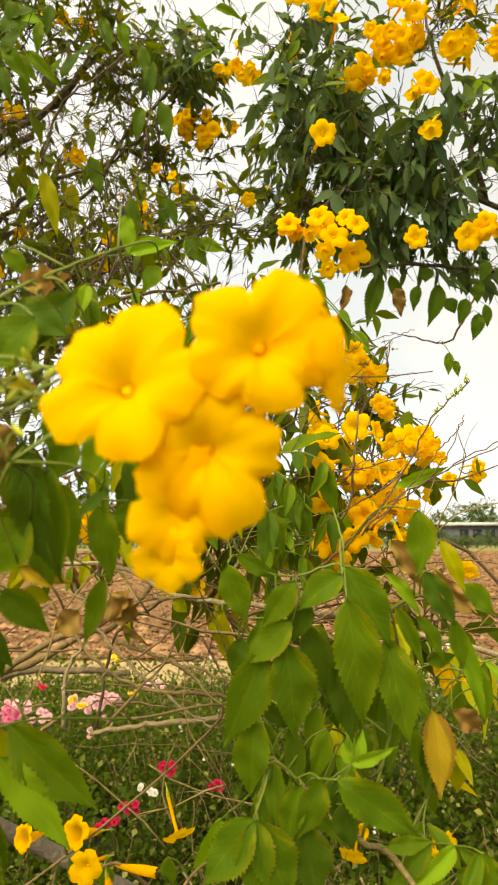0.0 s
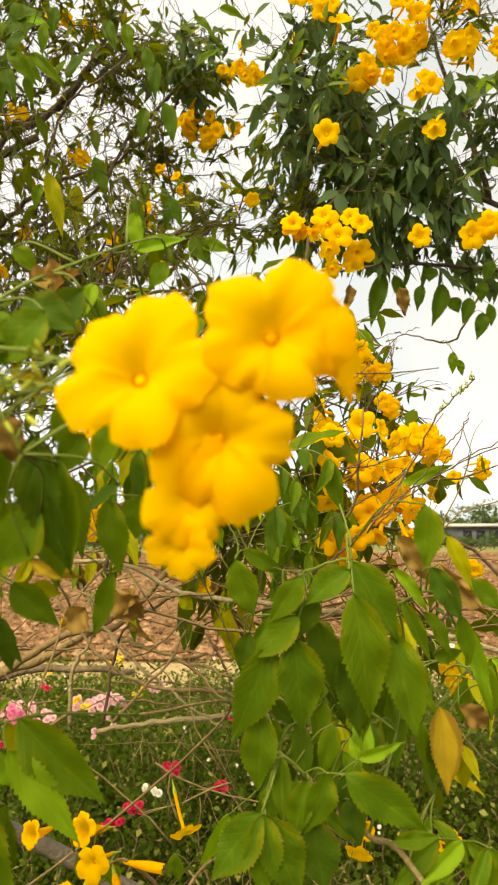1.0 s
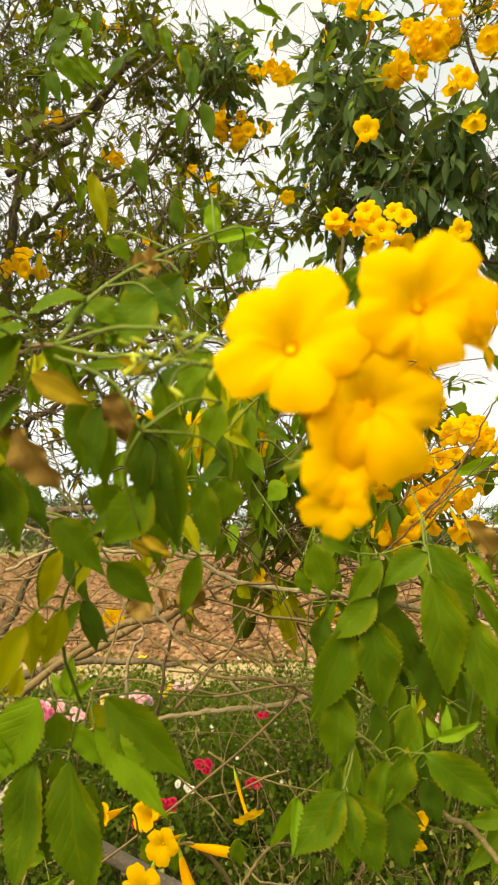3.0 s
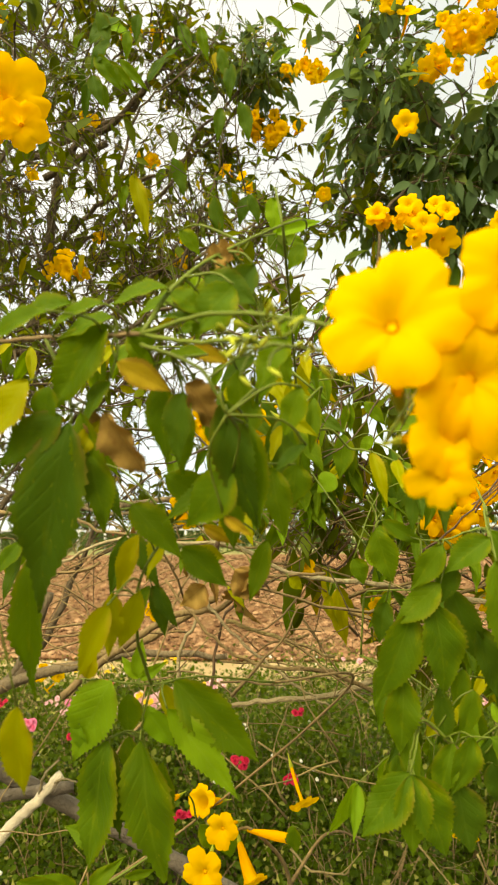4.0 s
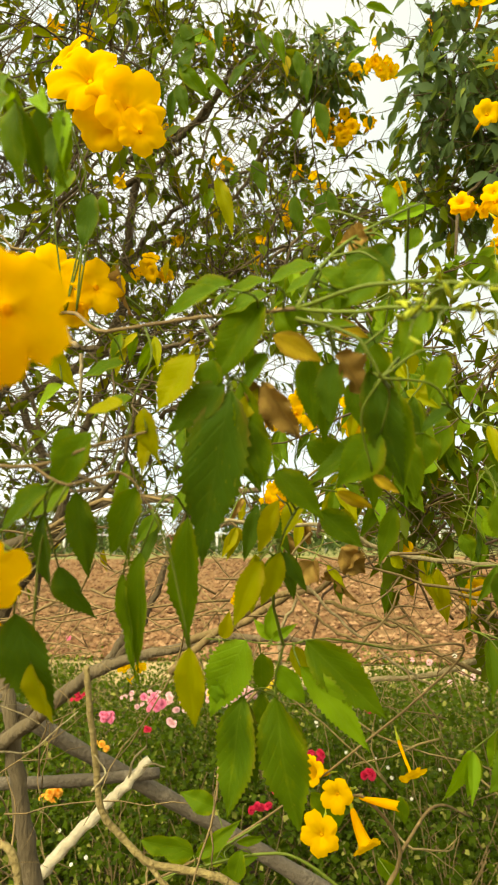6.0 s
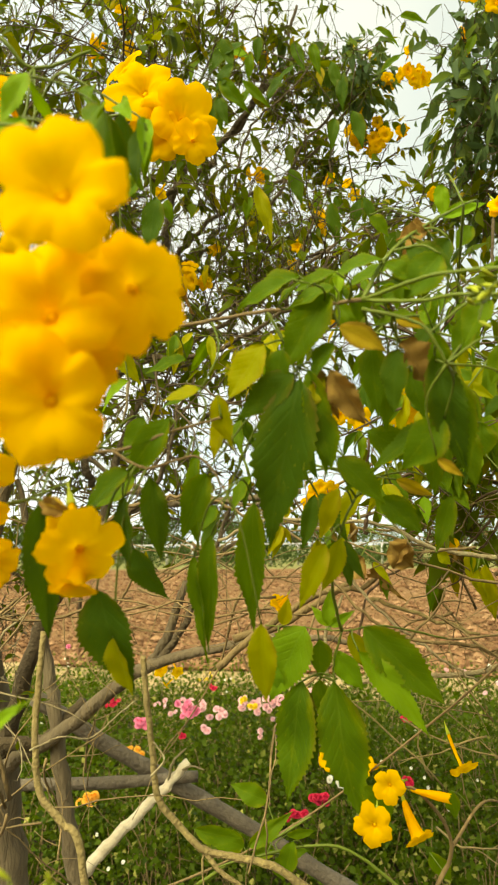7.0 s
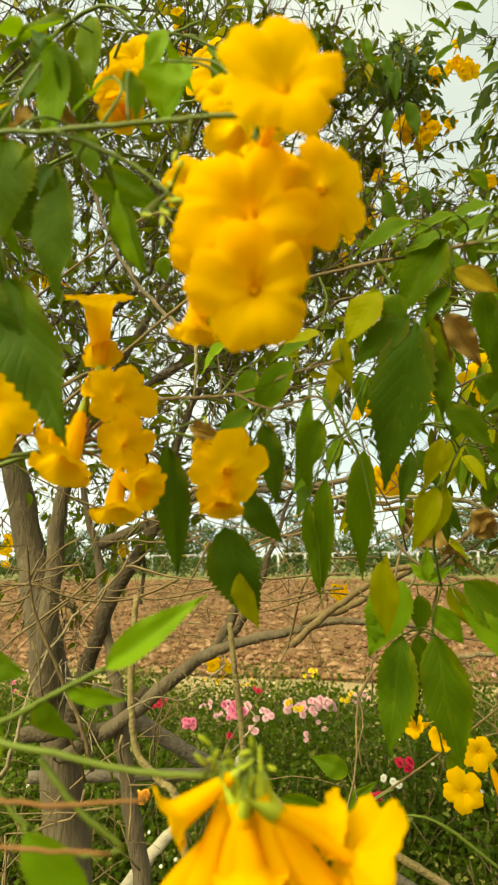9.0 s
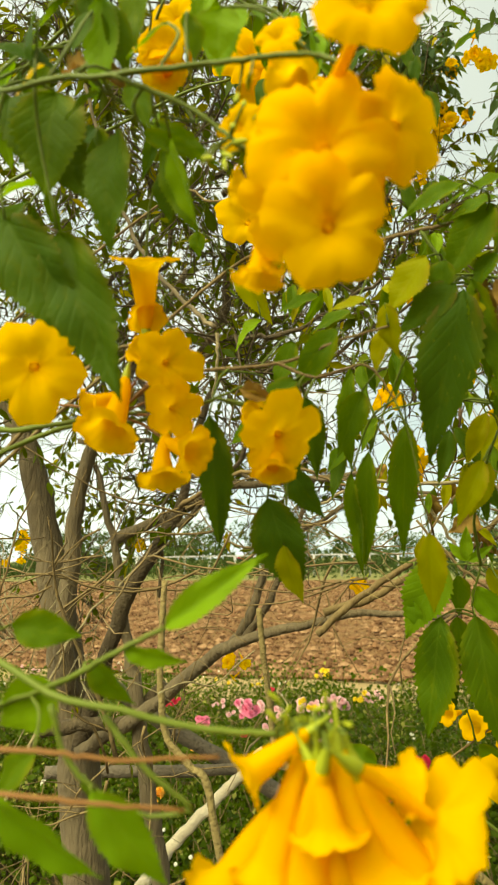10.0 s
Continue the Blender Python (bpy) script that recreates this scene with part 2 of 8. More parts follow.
M_TWIG_GREY = bark_material("twig_bark_grey", (0.40, 0.32, 0.165), (0.27, 0.20, 0.09), 30.0, 0.85, 0.5, 1.0)
M_TWIG_DARK = bark_material("twig_bark_dark", (0.120, 0.080, 0.030), (0.065, 0.042, 0.015), 25.0)
M_TWIG_RED = bark_material("twig_bark_reddish", (0.14, 0.080, 0.034), (0.08, 0.045, 0.019), 25.0)
M_TWIG_TAN = bark_material("twig_bark_tan", (0.33, 0.245, 0.085), (0.22, 0.155, 0.05), 30.0, 0.85, 0.5, 1.0)
M_BARK = bark_material("trunk_bark", (0.23, 0.172, 0.090), (0.125, 0.090, 0.043), 14.0, 0.9, 0.9)
M_BARK_DARK = bark_material("limb_bark_dark", (0.13, 0.092, 0.042), (0.07, 0.047, 0.02), 14.0, 0.9, 0.8, 1.0)
M_POLE = bark_material("weathered_pole", (0.22, 0.175, 0.115), (0.12, 0.092, 0.058), 12.0, 0.9, 0.7, 1.0)
M_PALE = bark_material("stripped_wood", (0.86, 0.74, 0.50), (0.66, 0.54, 0.33), 18.0, 0.8, 0.5, 1.0, 0.62)
M_CROWN = foliage_material("crown_leaves", (0.034, 0.062, 0.004), (0.084, 0.114, 0.006), (0.46, 0.33, 0.008), (0.25, 0.27, 0.003), rare=0.86)
# lightened and blued: haze is mixed into these leaf colours
M_CROWN_DARK = foliage_material("crown_leaves_dark", (0.040, 0.072, 0.028), (0.075, 0.118, 0.040), (0.20, 0.23, 0.03), (0.22, 0.30, 0.03))
# the rare pale tone paints highlights onto single rose leaves
M_HEDGE = foliage_material("rose_leaves", (0.017, 0.033, 0.004), (0.072, 0.114, 0.008), (0.50, 0.46, 0.12), (0.16, 0.22, 0.003), rare=0.88)
# greyed tones carry the haze of distance
M_FAR = foliage_material("far_leaves", (0.040, 0.070, 0.022), (0.080, 0.115, 0.032), (0.16, 0.17, 0.05), (0.09, 0.13, 0.02), 0.6)
M_SOIL = soil_material("bed_soil", (0.060, 0.042, 0.022), (0.10, 0.072, 0.038), (0.05, 0.042, 0.018), 9.0, 0.6)
M_PATH = soil_material("sandy_path", (0.34, 0.245, 0.12), (0.43, 0.32, 0.16), (0.28, 0.20, 0.09), 6.0, 0.3)
M_FIELD = soil_material("ploughed_soil", (0.19, 0.102, 0.042), (0.29, 0.162, 0.072), (0.25, 0.155, 0.070), 7.0, 0.8)
M_STRAW = soil_material("dry_straw", (0.42, 0.31, 0.13), (0.56, 0.44, 0.21), (0.36, 0.28, 0.10), 18.0, 0.6)
M_GRASS = soil_material("far_grass", (0.20, 0.20, 0.07), (0.27, 0.24, 0.09), (0.14, 0.17, 0.05), 0.6, 0.5)
M_CLOD = clod_material("soil_clods", (0.105, 0.052, 0.024), (0.25, 0.132, 0.064), (0.40, 0.245, 0.13))
M_ROSE = {
    "pink": plain_material("rose_pink", (0.80, 0.22, 0.36), 0.6, 0, 0.3, 30.0, 0.3),
    "pale": plain_material("rose_pale_pink", (0.86, 0.52, 0.54), 0.6, 0, 0.3, 30.0, 0.3),
    "red": plain_material("rose_red", (0.60, 0.02, 0.07), 0.6, 0, 0.3, 30.0, 0.25),
    "white": plain_material("rose_white_and_glint", (0.84, 0.80, 0.68), 0.6, 0, 0.2, 30.0, 0.3),
    "orange": plain_material("rose_orange", (0.85, 0.42, 0.06), 0.6, 0, 0.3, 30.0, 0.3),
    "yellow": plain_material("rose_yellow", (0.85, 0.62, 0.05), 0.6, 0, 0.3, 30.0, 0.3),
}
M_CONCRETE = plain_material("weathered_concrete", (0.42, 0.41, 0.38), 0.85, 0, 0.5, 2.0)
M_ROOF = plain_material("dark_roof_sheet", (0.10, 0.10, 0.11), 0.6, 0, 0.4, 1.0)
M_GLASS_DARK = plain_material("dark_window_glass", (0.02, 0.025, 0.03), 0.12, 0, 0.1, 2.0)
M_CAR_RED = plain_material("red_car_paint", (0.50, 0.03, 0.03), 0.3, 0, 0.2, 2.0)
M_TYRE = plain_material("tyre_rubber", (0.02, 0.02, 0.02), 0.8)


# ---- building blocks ----
def thing(name, base, label, category, group=""):
    ob = new(name)
    ob.empty_display_size = 0.05
    ob.matrix_basis = Matrix.Translation(base)
    return tagged(ob, label, category, group)


def attach(ob, parent, m=None):
    """Makes ob a part of parent; m places it in the world."""
    ob.parent = parent
    up = parent.matrix_basis if parent.parent is None else parent.parent.matrix_basis @ parent.matrix_parent_inverse @ parent.matrix_basis
    ob.matrix_parent_inverse = up.inverted()
    ob.matrix_basis = m or Matrix()
    return ob


def mesh_of(name, verts, faces, mats, smooth=True, slots=None):
    me = bpy.data.meshes.new(name)
    me.from_pydata([tuple(v) for v in verts], [], [tuple(f) for f in faces])
    for m in mats if isinstance(mats, (list, tuple)) else [mats]:
        me.materials.append(m)
    me.polygons.foreach_set("use_smooth", [smooth] * len(me.polygons))
    if slots is not None:
        me.polygons.foreach_set("material_index", slots)
    me.update()
    return me


def part(name, verts, faces, mat, parent, label="", kind="", smooth=True):
    ob = new(name, mesh_of(name, verts, faces, mat, smooth))
    attach(ob, parent)
    return tagged(ob, label, "", "", kind)


def smooth_path(pts, steps):
    """Catmull-Rom through the points."""
    p = np.array(pts, float)
    p = np.vstack([2 * p[0] - p[1], p, 2 * p[-1] - p[-2]])
    out = []
    for i in range(1, len(p) - 2):
        for s in range(steps):
            u = s / steps
            out.append(0.5 * (2 * p[i] + (p[i + 1] - p[i - 1]) * u + (2 * p[i - 1] - 5 * p[i] + 4 * p[i + 1] - p[i + 2]) * u * u
                              + (3 * p[i] - p[i - 1] - 3 * p[i + 1] + p[i + 2]) * u ** 3))
    out.append(p[-2])
    return np.array(out)


def tube_data(path, r0, r1, sides, rng=None, rough=0.0, off=0):
    """Verts and faces of a tapering, slightly uneven round stem with a closed tip."""
    path = np.asarray(path, float)
    n = len(path)
    tang = np.gradient(path, axis=0)
    tang /= np.linalg.norm(tang, axis=1)[:, None] + 1e-12
    ref = np.array([0.31, 0.17, 0.93])
    if abs(tang.mean(0) @ ref) > 0.9:
        ref = np.array([0.9, -0.3, 0.2])
    a = np.cross(tang, ref)
    a /= np.linalg.norm(a, axis=1)[:, None] + 1e-12
    b = np.cross(tang, a)
    rad = np.linspace(r0, r1, n)
    if rng is not None and rough:
        rad = rad * (1 + rough * rng.uniform(-1, 1, n))
    th = np.arange(sides) * 2 * np.pi / sides
    ring = path[:, None, :] + rad[:, None, None] * (np.cos(th)[None, :, None] * a[:, None, :] + np.sin(th)[None, :, None] * b[:, None, :])
    if rng is not None and rough:
        ring += rng.normal(0, rough * 0.25, (n, sides, 1)) * rad[:, None, None] * np.cos(th)[None, :, None]
    v = ring.reshape(-1, 3)
    f = []
    for i in range(n - 1):
        for s in range(sides):
            f.append((off + i * sides + s, off + i * sides + (s + 1) % sides, off + (i + 1) * sides + (s + 1) % sides, off + (i + 1) * sides + s))
    f.append(tuple(off + s for s in range(sides))[::-1])
    f.append(tuple(off + (n - 1) * sides + s for s in range(sides)))
    return v, f


bush_stems = {}


def limb(parent, name, pts, r0, r1, mat, sides=8, steps=6, wobble=0.0, seed=1, label=""):
    rng = np.random.default_rng(seed)
    path = smooth_path(pts, steps)
    if wobble:
        path[1:-1] += rng.normal(0, wobble, path[1:-1].shape)
    bush_stems.setdefault(parent.name, []).extend(Vector(p) for p in path)
    v, f = tube_data(path, r0, r1, sides, rng, 0.06)
    return part(name, v, f, mat, parent, label)


# ---- leaves and flowers ----
def leaf_mesh(seed, dry=False):
    """A leaflet of length 1 and width 1, lance-shaped with a drawn-out tip and a finely toothed edge, folded a little at the midrib and bowed."""
    rng = np.random.default_rng(seed)
    n, k = 36, 3
    bow, fold, twist = rng.uniform(-0.26, -0.05), rng.uniform(0.06, 0.28), rng.uniform(-0.30, 0.30)
    sway, bulge = rng.uniform(-0.07, 0.07), rng.uniform(0.66, 0.82)
    if dry:
        bow, fold, twist, sway = rng.uniform(-0.5, -0.2), rng.uniform(0.4, 0.8), rng.uniform(-1.2, 1.2), rng.uniform(-0.12, 0.12)
    verts, faces = [], []
    for i in range(n + 1):
        u = i / n
        w = 0.53 * max(0.0, math.sin(math.pi * u ** bulge)) ** (0.92 if u < 0.4 else 1.12) * (1 - 0.10 * u ** 3) + 0.004
        tooth = 1 + ((0.10 if i % 2 else -0.05) * rng.uniform(0.4, 1.4)) * (0.12 < u < 0.97)
        for j in range(-k, k + 1):
            e = j / k
            x = w * e * (tooth if abs(j) == k else 1)
            wave = (0.09 if dry else 0.016) * math.sin(u * 17 + seed + 2 * e) * abs(e) + 0.045 * noise.noise((u * 3 + seed, e * 1.2, seed * 0.7))
            z = fold * abs(x) * (1 - 0.25 * abs(e)) + bow * u * u + wave + twist * x * u * 0.5
            verts.append((x + sway * math.sin(u * 3), u + 0.012 * abs(e) * (1 if abs(j) == k and i % 2 else 0), z))
    c = 2 * k + 1
    for i in range(n):
        for j in range(c - 1):
            faces.append((i * c + j, i * c + j + 1, (i + 1) * c + j + 1, (i + 1) * c + j))
    return verts, faces


LEAF_SHAPES = [leaf_mesh(s) for s in range(8)]
DRY_SHAPES = [leaf_mesh(s, True) for s in range(8)]
leaf_cache = {}
leaf_count = [0]


def frame_of(origin, along, facing, spin=0.0):
    """A turn whose y runs along and whose z looks towards facing."""
    y = Vector(along).normalized()
    z = Vector(facing)
    z = (z - y * z.dot(y)).normalized()
    x = y.cross(z)
    m = Matrix((x, y, z)).transposed().to_4x4()
    return Matrix.Translation(origin) @ m @ Matrix.Rotation(spin, 4, "Y")


def leaf(bush, base, tip, width, kind="green", spin=None, size=1.0):
    """One large leaflet from its stalk end to its tip, a part of the bush, with a stalk of its own."""
    leaf_count[0] += 1
    i = leaf_count[0]
    rng = random.Random(i * 7 + 3)
    if spin is None:
        spin = rng.uniform(-32, 32)
    shape = (i * 5) % len(LEAF_SHAPES)
    if (shape, kind) not in leaf_cache:
        v, f = (DRY_SHAPES if kind == "dry" else LEAF_SHAPES)[shape]
        leaf_cache[shape, kind] = mesh_of("leaf_" + kind, v, f, LEAF_MATS[kind])
    d = Vector(tip) - Vector(base)
    ln = d.length
    wide = 0.82 * width / max(0.7, math.cos(radians(spin)))
    facing = Vector((rng.uniform(-0.25, 0.25), -1, rng.uniform(0.0, 0.5)))
    ob = new("leaf", leaf_cache[shape, kind])
    m = frame_of(base, d, facing, radians(spin)) @ Matrix.Diagonal((wide, ln, ln, 1))
    attach(ob, bush, m)
    if kind in ("dry", "yellow", "withered"):
        ob["label"] = {"dry": "dry curled brown leaf", "yellow": "yellowing leaf", "withered": "withered yellow and brown leaf"}[kind]
    # stalk to the nearest stem of the bush
    near, best = None, 9.0
    for q in bush_stems.get(bush.name, ()):
        dist = (q - Vector(base)).length
        if dist < best:
            near, best = q, dist
    if near is not None and best > 0.002:
        mid = (Vector(base) + near) / 2 - d.normalized() * best * 0.18
        v, f = tube_data(smooth_path([base, mid, near], 4), 0.0006, 0.0008, 5)
        part("leaf_stalk", v, f, M_STEM, bush)
    return ob


def stem(bush, pts, r0, r1, mat=None, name="stem", steps=8, sides=7):
    path = smooth_path(pts, steps)
    rng = np.random.default_rng(int(abs(pts[0][0]) * 1000) + len(pts))
    path[1:-1] += rng.normal(0, 0.00022, path[1:-1].shape)
    bush_stems.setdefault(bush.name, []).extend(Vector(p) for p in path)
    v, f = tube_data(path, r0, r1, sides, rng, 0.08)
    return part(name, v, f, mat or M_STEM, bush)


def tube_bend(z):
    """How far the flower's tube has bent aside at depth z behind the mouth."""
    return 0.12 * max(0.0, -0.40 - z) ** 2


def trumpet_mesh(seed, openness=1.0, around=50, along=20, throat=0.36, flare=False):
    """A trumpet flower of mouth diameter about 2 (radius 1) along +z: slim tube, throat, five broad round lobes bent back. Mouth at z = 0.
    flare: the tube widens to the lobes in one open sweep."""
    rng = np.random.default_rng(seed)
    deep = 2.15
    ph = rng.uniform(0, 6.28, 4)
    cup = rng.uniform(-0.12, 0.07, 5)
    verts, faces = [], []
    for j in range(along + 1):
        v = j / along
        for i in range(around):
            a = 2 * math.pi * i / around
            k = int(((a + math.pi / 5) % (2 * math.pi)) / (2 * math.pi / 5)) % 5
            c = abs(math.cos(2.5 * a))
            if v < 0.5:
                s = v / 0.5
                r = 0.02 + 0.09 * min(1.0, s * 6) + (throat - 0.11) * s ** 0.8
                z = -deep + (deep - 0.40) * s
                r *= 1 + 0.04 * math.cos(5 * a) * s
            else:
                s = (v - 0.5) / 0.5
                uneven = 1 + 0.07 * math.sin(a + ph[0]) + 0.05 * math.sin(2 * a + ph[1])
                edge = (0.79 + 0.27 * c ** 0.6) * uneven * (1 + 0.02 * math.sin(23 * a + ph[3]) + 0.03 * math.sin(11 * a + ph[2]))
                r = throat + (s ** 1.15) * (edge - throat) * openness
                if flare:
                    z = -0.40 + 0.47 * (1 - (1 - s) ** 2.2) * (1.5 - 0.5 * openness) - 0.20 * s ** 3 * openness
                else:
                    z = -0.40 + 0.46 * math.sin(s * 1.45) * (1.6 - 0.6 * openness) - 0.20 * s ** 3 * openness
                z += s * s * (cup[k] * c + 0.035 * math.sin(7 * a + ph[2]) + 0.025 * s * math.sin(16 * a + ph[3]))
                z -= 0.07 * s * max(0.0, 0.45 - c)
            q = max(0.0, (v - 0.45) / 0.55)
            crumple = noise.noise((1.5 * math.cos(a) * v + seed * 3.1, 1.5 * math.sin(a) * v, seed * 1.7))
            pucker = noise.noise((4.5 * math.cos(a) * v + seed, 4.5 * math.sin(a) * v, seed * 0.3))
            r *= 1 + q * (0.08 * crumple + 0.035 * pucker)
            z += q * (0.065 * crumple + 0.02 * pucker)
            verts.append((r * math.cos(a) + tube_bend(z), r * math.sin(a), z))
    for j in range(along):
        for i in range(around):
            i2 = (i + 1) % around
            faces.append((j * around + i, j * around + i2, (j + 1) * around + i2, (j + 1) * around + i))
    if flare:
        # an added plug that closes the throat and hides its dark hollow
        ring, mid = along // 2 * around, len(verts)
        verts.append((0.0, 0.0, -0.37))
        faces += [(ring + i, ring + (i + 1) % around, mid) for i in range(around)]
    return verts, faces


def calyx_data():
    """Green five-toothed cup round the tube's foot, and the short flower stalk behind it, in the flower's own measures."""
    verts, faces, n = [], [], 10
    rows = [(-2.62, 0.035), (-2.40, 0.04), (-2.22, 0.09), (-2.06, 0.125), (-1.92, 0.13)]
    for z, r in rows:
        for i in range(n):
            a = 2 * math.pi * i / n
            verts.append((r * math.cos(a) + tube_bend(z), r * math.sin(a), z + (0.09 if z > -1.9 and i % 2 else 0)))
    for j in range(len(rows) - 1):
        for i in range(n):
            i2 = (i + 1) % n
            faces.append((j * n + i, j * n + i2, (j + 1) * n + i2, (j + 1) * n + i))
    return verts, faces


def trumpet(name, seed, openness, around, along, throat):
    flare = throat < 0.3
    v, f = trumpet_mesh(seed, openness, around, along, throat, flare)
    return mesh_of(name, v, f, [M_PETAL, M_THROAT_PLUG], True, [1 if len(q) == 3 else 0 for q in f])


TRUMPETS = [trumpet("trumpet_flower", s, o, 50, 24, th) for s, o, th in ((1, 1.0, 0.10), (2, 1.05, 0.10), (3, 0.86, 0.38), (4, 1.0, 0.09), (5, 0.62, 0.44))]
TRUMPETS_SMALL = [trumpet("trumpet_flower_small", s, o, 30, 12, th) for s, o, th in ((6, 1.0, 0.13), (7, 1.1, 0.13), (8, 0.9, 0.14), (9, 0.95, 0.12), (12, 0.78, 0.15))]
TRUMPET_SHUT = trumpet("trumpet_bud", 11, 0.02, 20, 12, 0.62)
CALYX = mesh_of("calyx", *calyx_data(), M_CALYX)
flower_count = [0]


def flower(plant, mouth, axis, size, shape=None, spin=None, small=False, length=1.0):
    """One trumpet flower whose mouth is there and looks along axis; size is the mouth's width."""
    flower_count[0] += 1
    rng = random.Random(flower_count[0] * 11 + 5)
    pool = TRUMPETS_SMALL if small else TRUMPETS
    data = TRUMPET_SHUT if shape == "bud" else pool[rng.randrange(len(pool)) if shape is None else shape]
    ob = new("flower", data)
    turn = Vector(axis).to_track_quat("Z", "Y").to_matrix().to_4x4()
    m = Matrix.Translation(mouth) @ turn @ Matrix.Rotation(rng.uniform(0, 6.28) if spin is None else radians(spin), 4, "Z")
    m = m @ Matrix.Diagonal((size / 2, size / 2, size / 2 * length, 1))
    attach(ob, plant, m)
    if shape == "bud":
        ob["label"] = "unopened yellow trumpet bud"
    cal = new("calyx", CALYX)
    cal.parent = ob
    return m @ Vector((tube_bend(-2.6), 0, -2.6))


BUD = mesh_of("small_bud", [(0.5 * r * math.cos(a * 1.0472), 0.5 * r * math.sin(a * 1.0472), z) for z, r in ((0, 0.25), (0.5, 0.6), (1.3, 0.85), (2.2, 0.8), (2.9, 0.35), (3.1, 0.05)) for a in range(6)],
              [(j * 6 + i, j * 6 + (i + 1) % 6, j * 6 + 6 + (i + 1) % 6, j * 6 + 6 + i) for j in range(5) for i in range(6)], M_CALYX)


def bud(plant, at, axis, size):
    """A small green bud on a thread of stalk from the nearest stem."""
    near = min(bush_stems[plant.name], key=lambda q: (q - Vector(at)).length)
    ob = new("bud", BUD)
    attach(ob, plant, Matrix.Translation(at) @ Vector(axis).to_track_quat("Z", "Y").to_matrix().to_4x4() @ Matrix.Scale(size, 4))
    v, f = tube_data(smooth_path([at, (Vector(at) + near) / 2 - Vector(axis).normalized() * 0.1 * (near - Vector(at)).length, near], 3), 0.0005, 0.0008, 4)
    part("bud_stalk", v, f, M_STEM, plant)


def bunch(plant, centre, spread, count, size, towards, seed, small=True, hub=None):
    """Flowers fanned round one stalk end, mouths outwards, with their little stalks."""
    rng = random.Random(seed)
    hub = Vector(hub) if hub else Vector(centre) + Vector((0, spread * 0.9, 0.2 * spread))
    for _ in range(count):
        at = Vector(centre) + Vector((rng.uniform(-1, 1), rng.uniform(-0.7, 0.7), rng.uniform(-1, 1))) * spread
        ax = (at - hub).normalized() + Vector(towards) * 0.35 + Vector((rng.uniform(-0.9, 0.9), rng.uniform(-0.5, 0.3), rng.uniform(-0.9, 0.4)))
        foot = flower(plant, at, ax.normalized(), size * rng.uniform(0.8, 1.12), small=small)
        v, f = tube_data(smooth_path([foot, (foot + hub) / 2 + Vector((0, 0, -0.005)), hub], 3), 0.0007, 0.0012, 4)
        part("flower_stalk", v, f, M_STEM, plant)


# ---- crowns: twigs with leaflets ----
LEAFLET = np.array([(0, 0, 0), (-0.26, 0.24, 0.06), (0, 0.28, 0), (0.26, 0.24, 0.06), (-0.33, 0.48, 0.03), (0, 0.53, -0.04), (0.33, 0.48, 0.03),
                    (-0.13, 0.80, -0.05), (0.13, 0.80, -0.05), (0, 1.0, -0.16)], float)
LEAFLET_F = np.array([(0, 2, 1), (0, 3, 2), (1, 2, 4), (2, 5, 4), (2, 3, 6), (2, 6, 5), (4, 5, 7), (5, 6, 8), (5, 8, 7), (7, 8, 9)])

SPECK = np.array([(0, 0, 0), (-0.5, 0.5, 0.12), (0, 0.55, 0), (0.5, 0.5, 0.12), (0, 1.0, -0.1)], float)
SPECK_F = np.array([(0, 2, 1), (0, 3, 2), (1, 2, 4), (2, 3, 4)])


class Foliage:
    """Gathers leaflets and twigs, to be written as one mesh each."""

    def __init__(self):
        self.lv, self.lf, self.tv, self.tf, self.ln, self.tn = [], [], [], [], 0, 0

    def speck(self, base, along, facing, length, width):
        """A plainer leaf, for small ones far off."""
        y = along / (np.linalg.norm(along) + 1e-9)
        z = facing - y * (facing @ y)
        z /= np.linalg.norm(z) + 1e-9
        x = np.cross(y, z)
        p = SPECK * (width, length, length)
        self.lv.append(base + p[:, :1] * x + p[:, 1:2] * y + p[:, 2:] * z)
        self.lf.append(SPECK_F + self.ln)
        self.ln += len(SPECK)

    def leaflet(self, base, along, facing, length, width):
        y = along / (np.linalg.norm(along) + 1e-9)
        z = facing - y * (facing @ y)
        z /= np.linalg.norm(z) + 1e-9
        x = np.cross(y, z)
        p = LEAFLET * (width, length, length)
        self.lv.append(base + p[:, :1] * x + p[:, 1:2] * y + p[:, 2:] * z)
        self.lf.append(LEAFLET_F + self.ln)
        self.ln += len(LEAFLET)

    def twig(self, path, r0, r1, sides=4):
        v, f = tube_data(path, r0, r1, sides, off=self.tn)
        self.tv.append(v)
        self.tf.extend(f)
        self.tn += len(v)

    def make(self, parent, leaf_mat, twig_mat, leaf_name="foliage", twig_name="twig_growth"):
        if self.lv:
            part(leaf_name, np.vstack(self.lv), np.vstack(self.lf), leaf_mat, parent, "", "stuff")
        if self.tv:
            part(twig_name, np.vstack(self.tv), self.tf, twig_mat, parent, "", "stuff")


def wander(rng, start, way, length, steps, bend, droop=0.0):
    pts, p, d = [start], np.array(start, float), way / (np.linalg.norm(way) + 1e-9)
    for _ in range(steps):
        d = d + rng.normal(0, bend, 3) + (0, 0, -droop)
        d /= np.linalg.norm(d)
        p = p + d * length / steps
        pts.append(p)
    return np.array(pts)


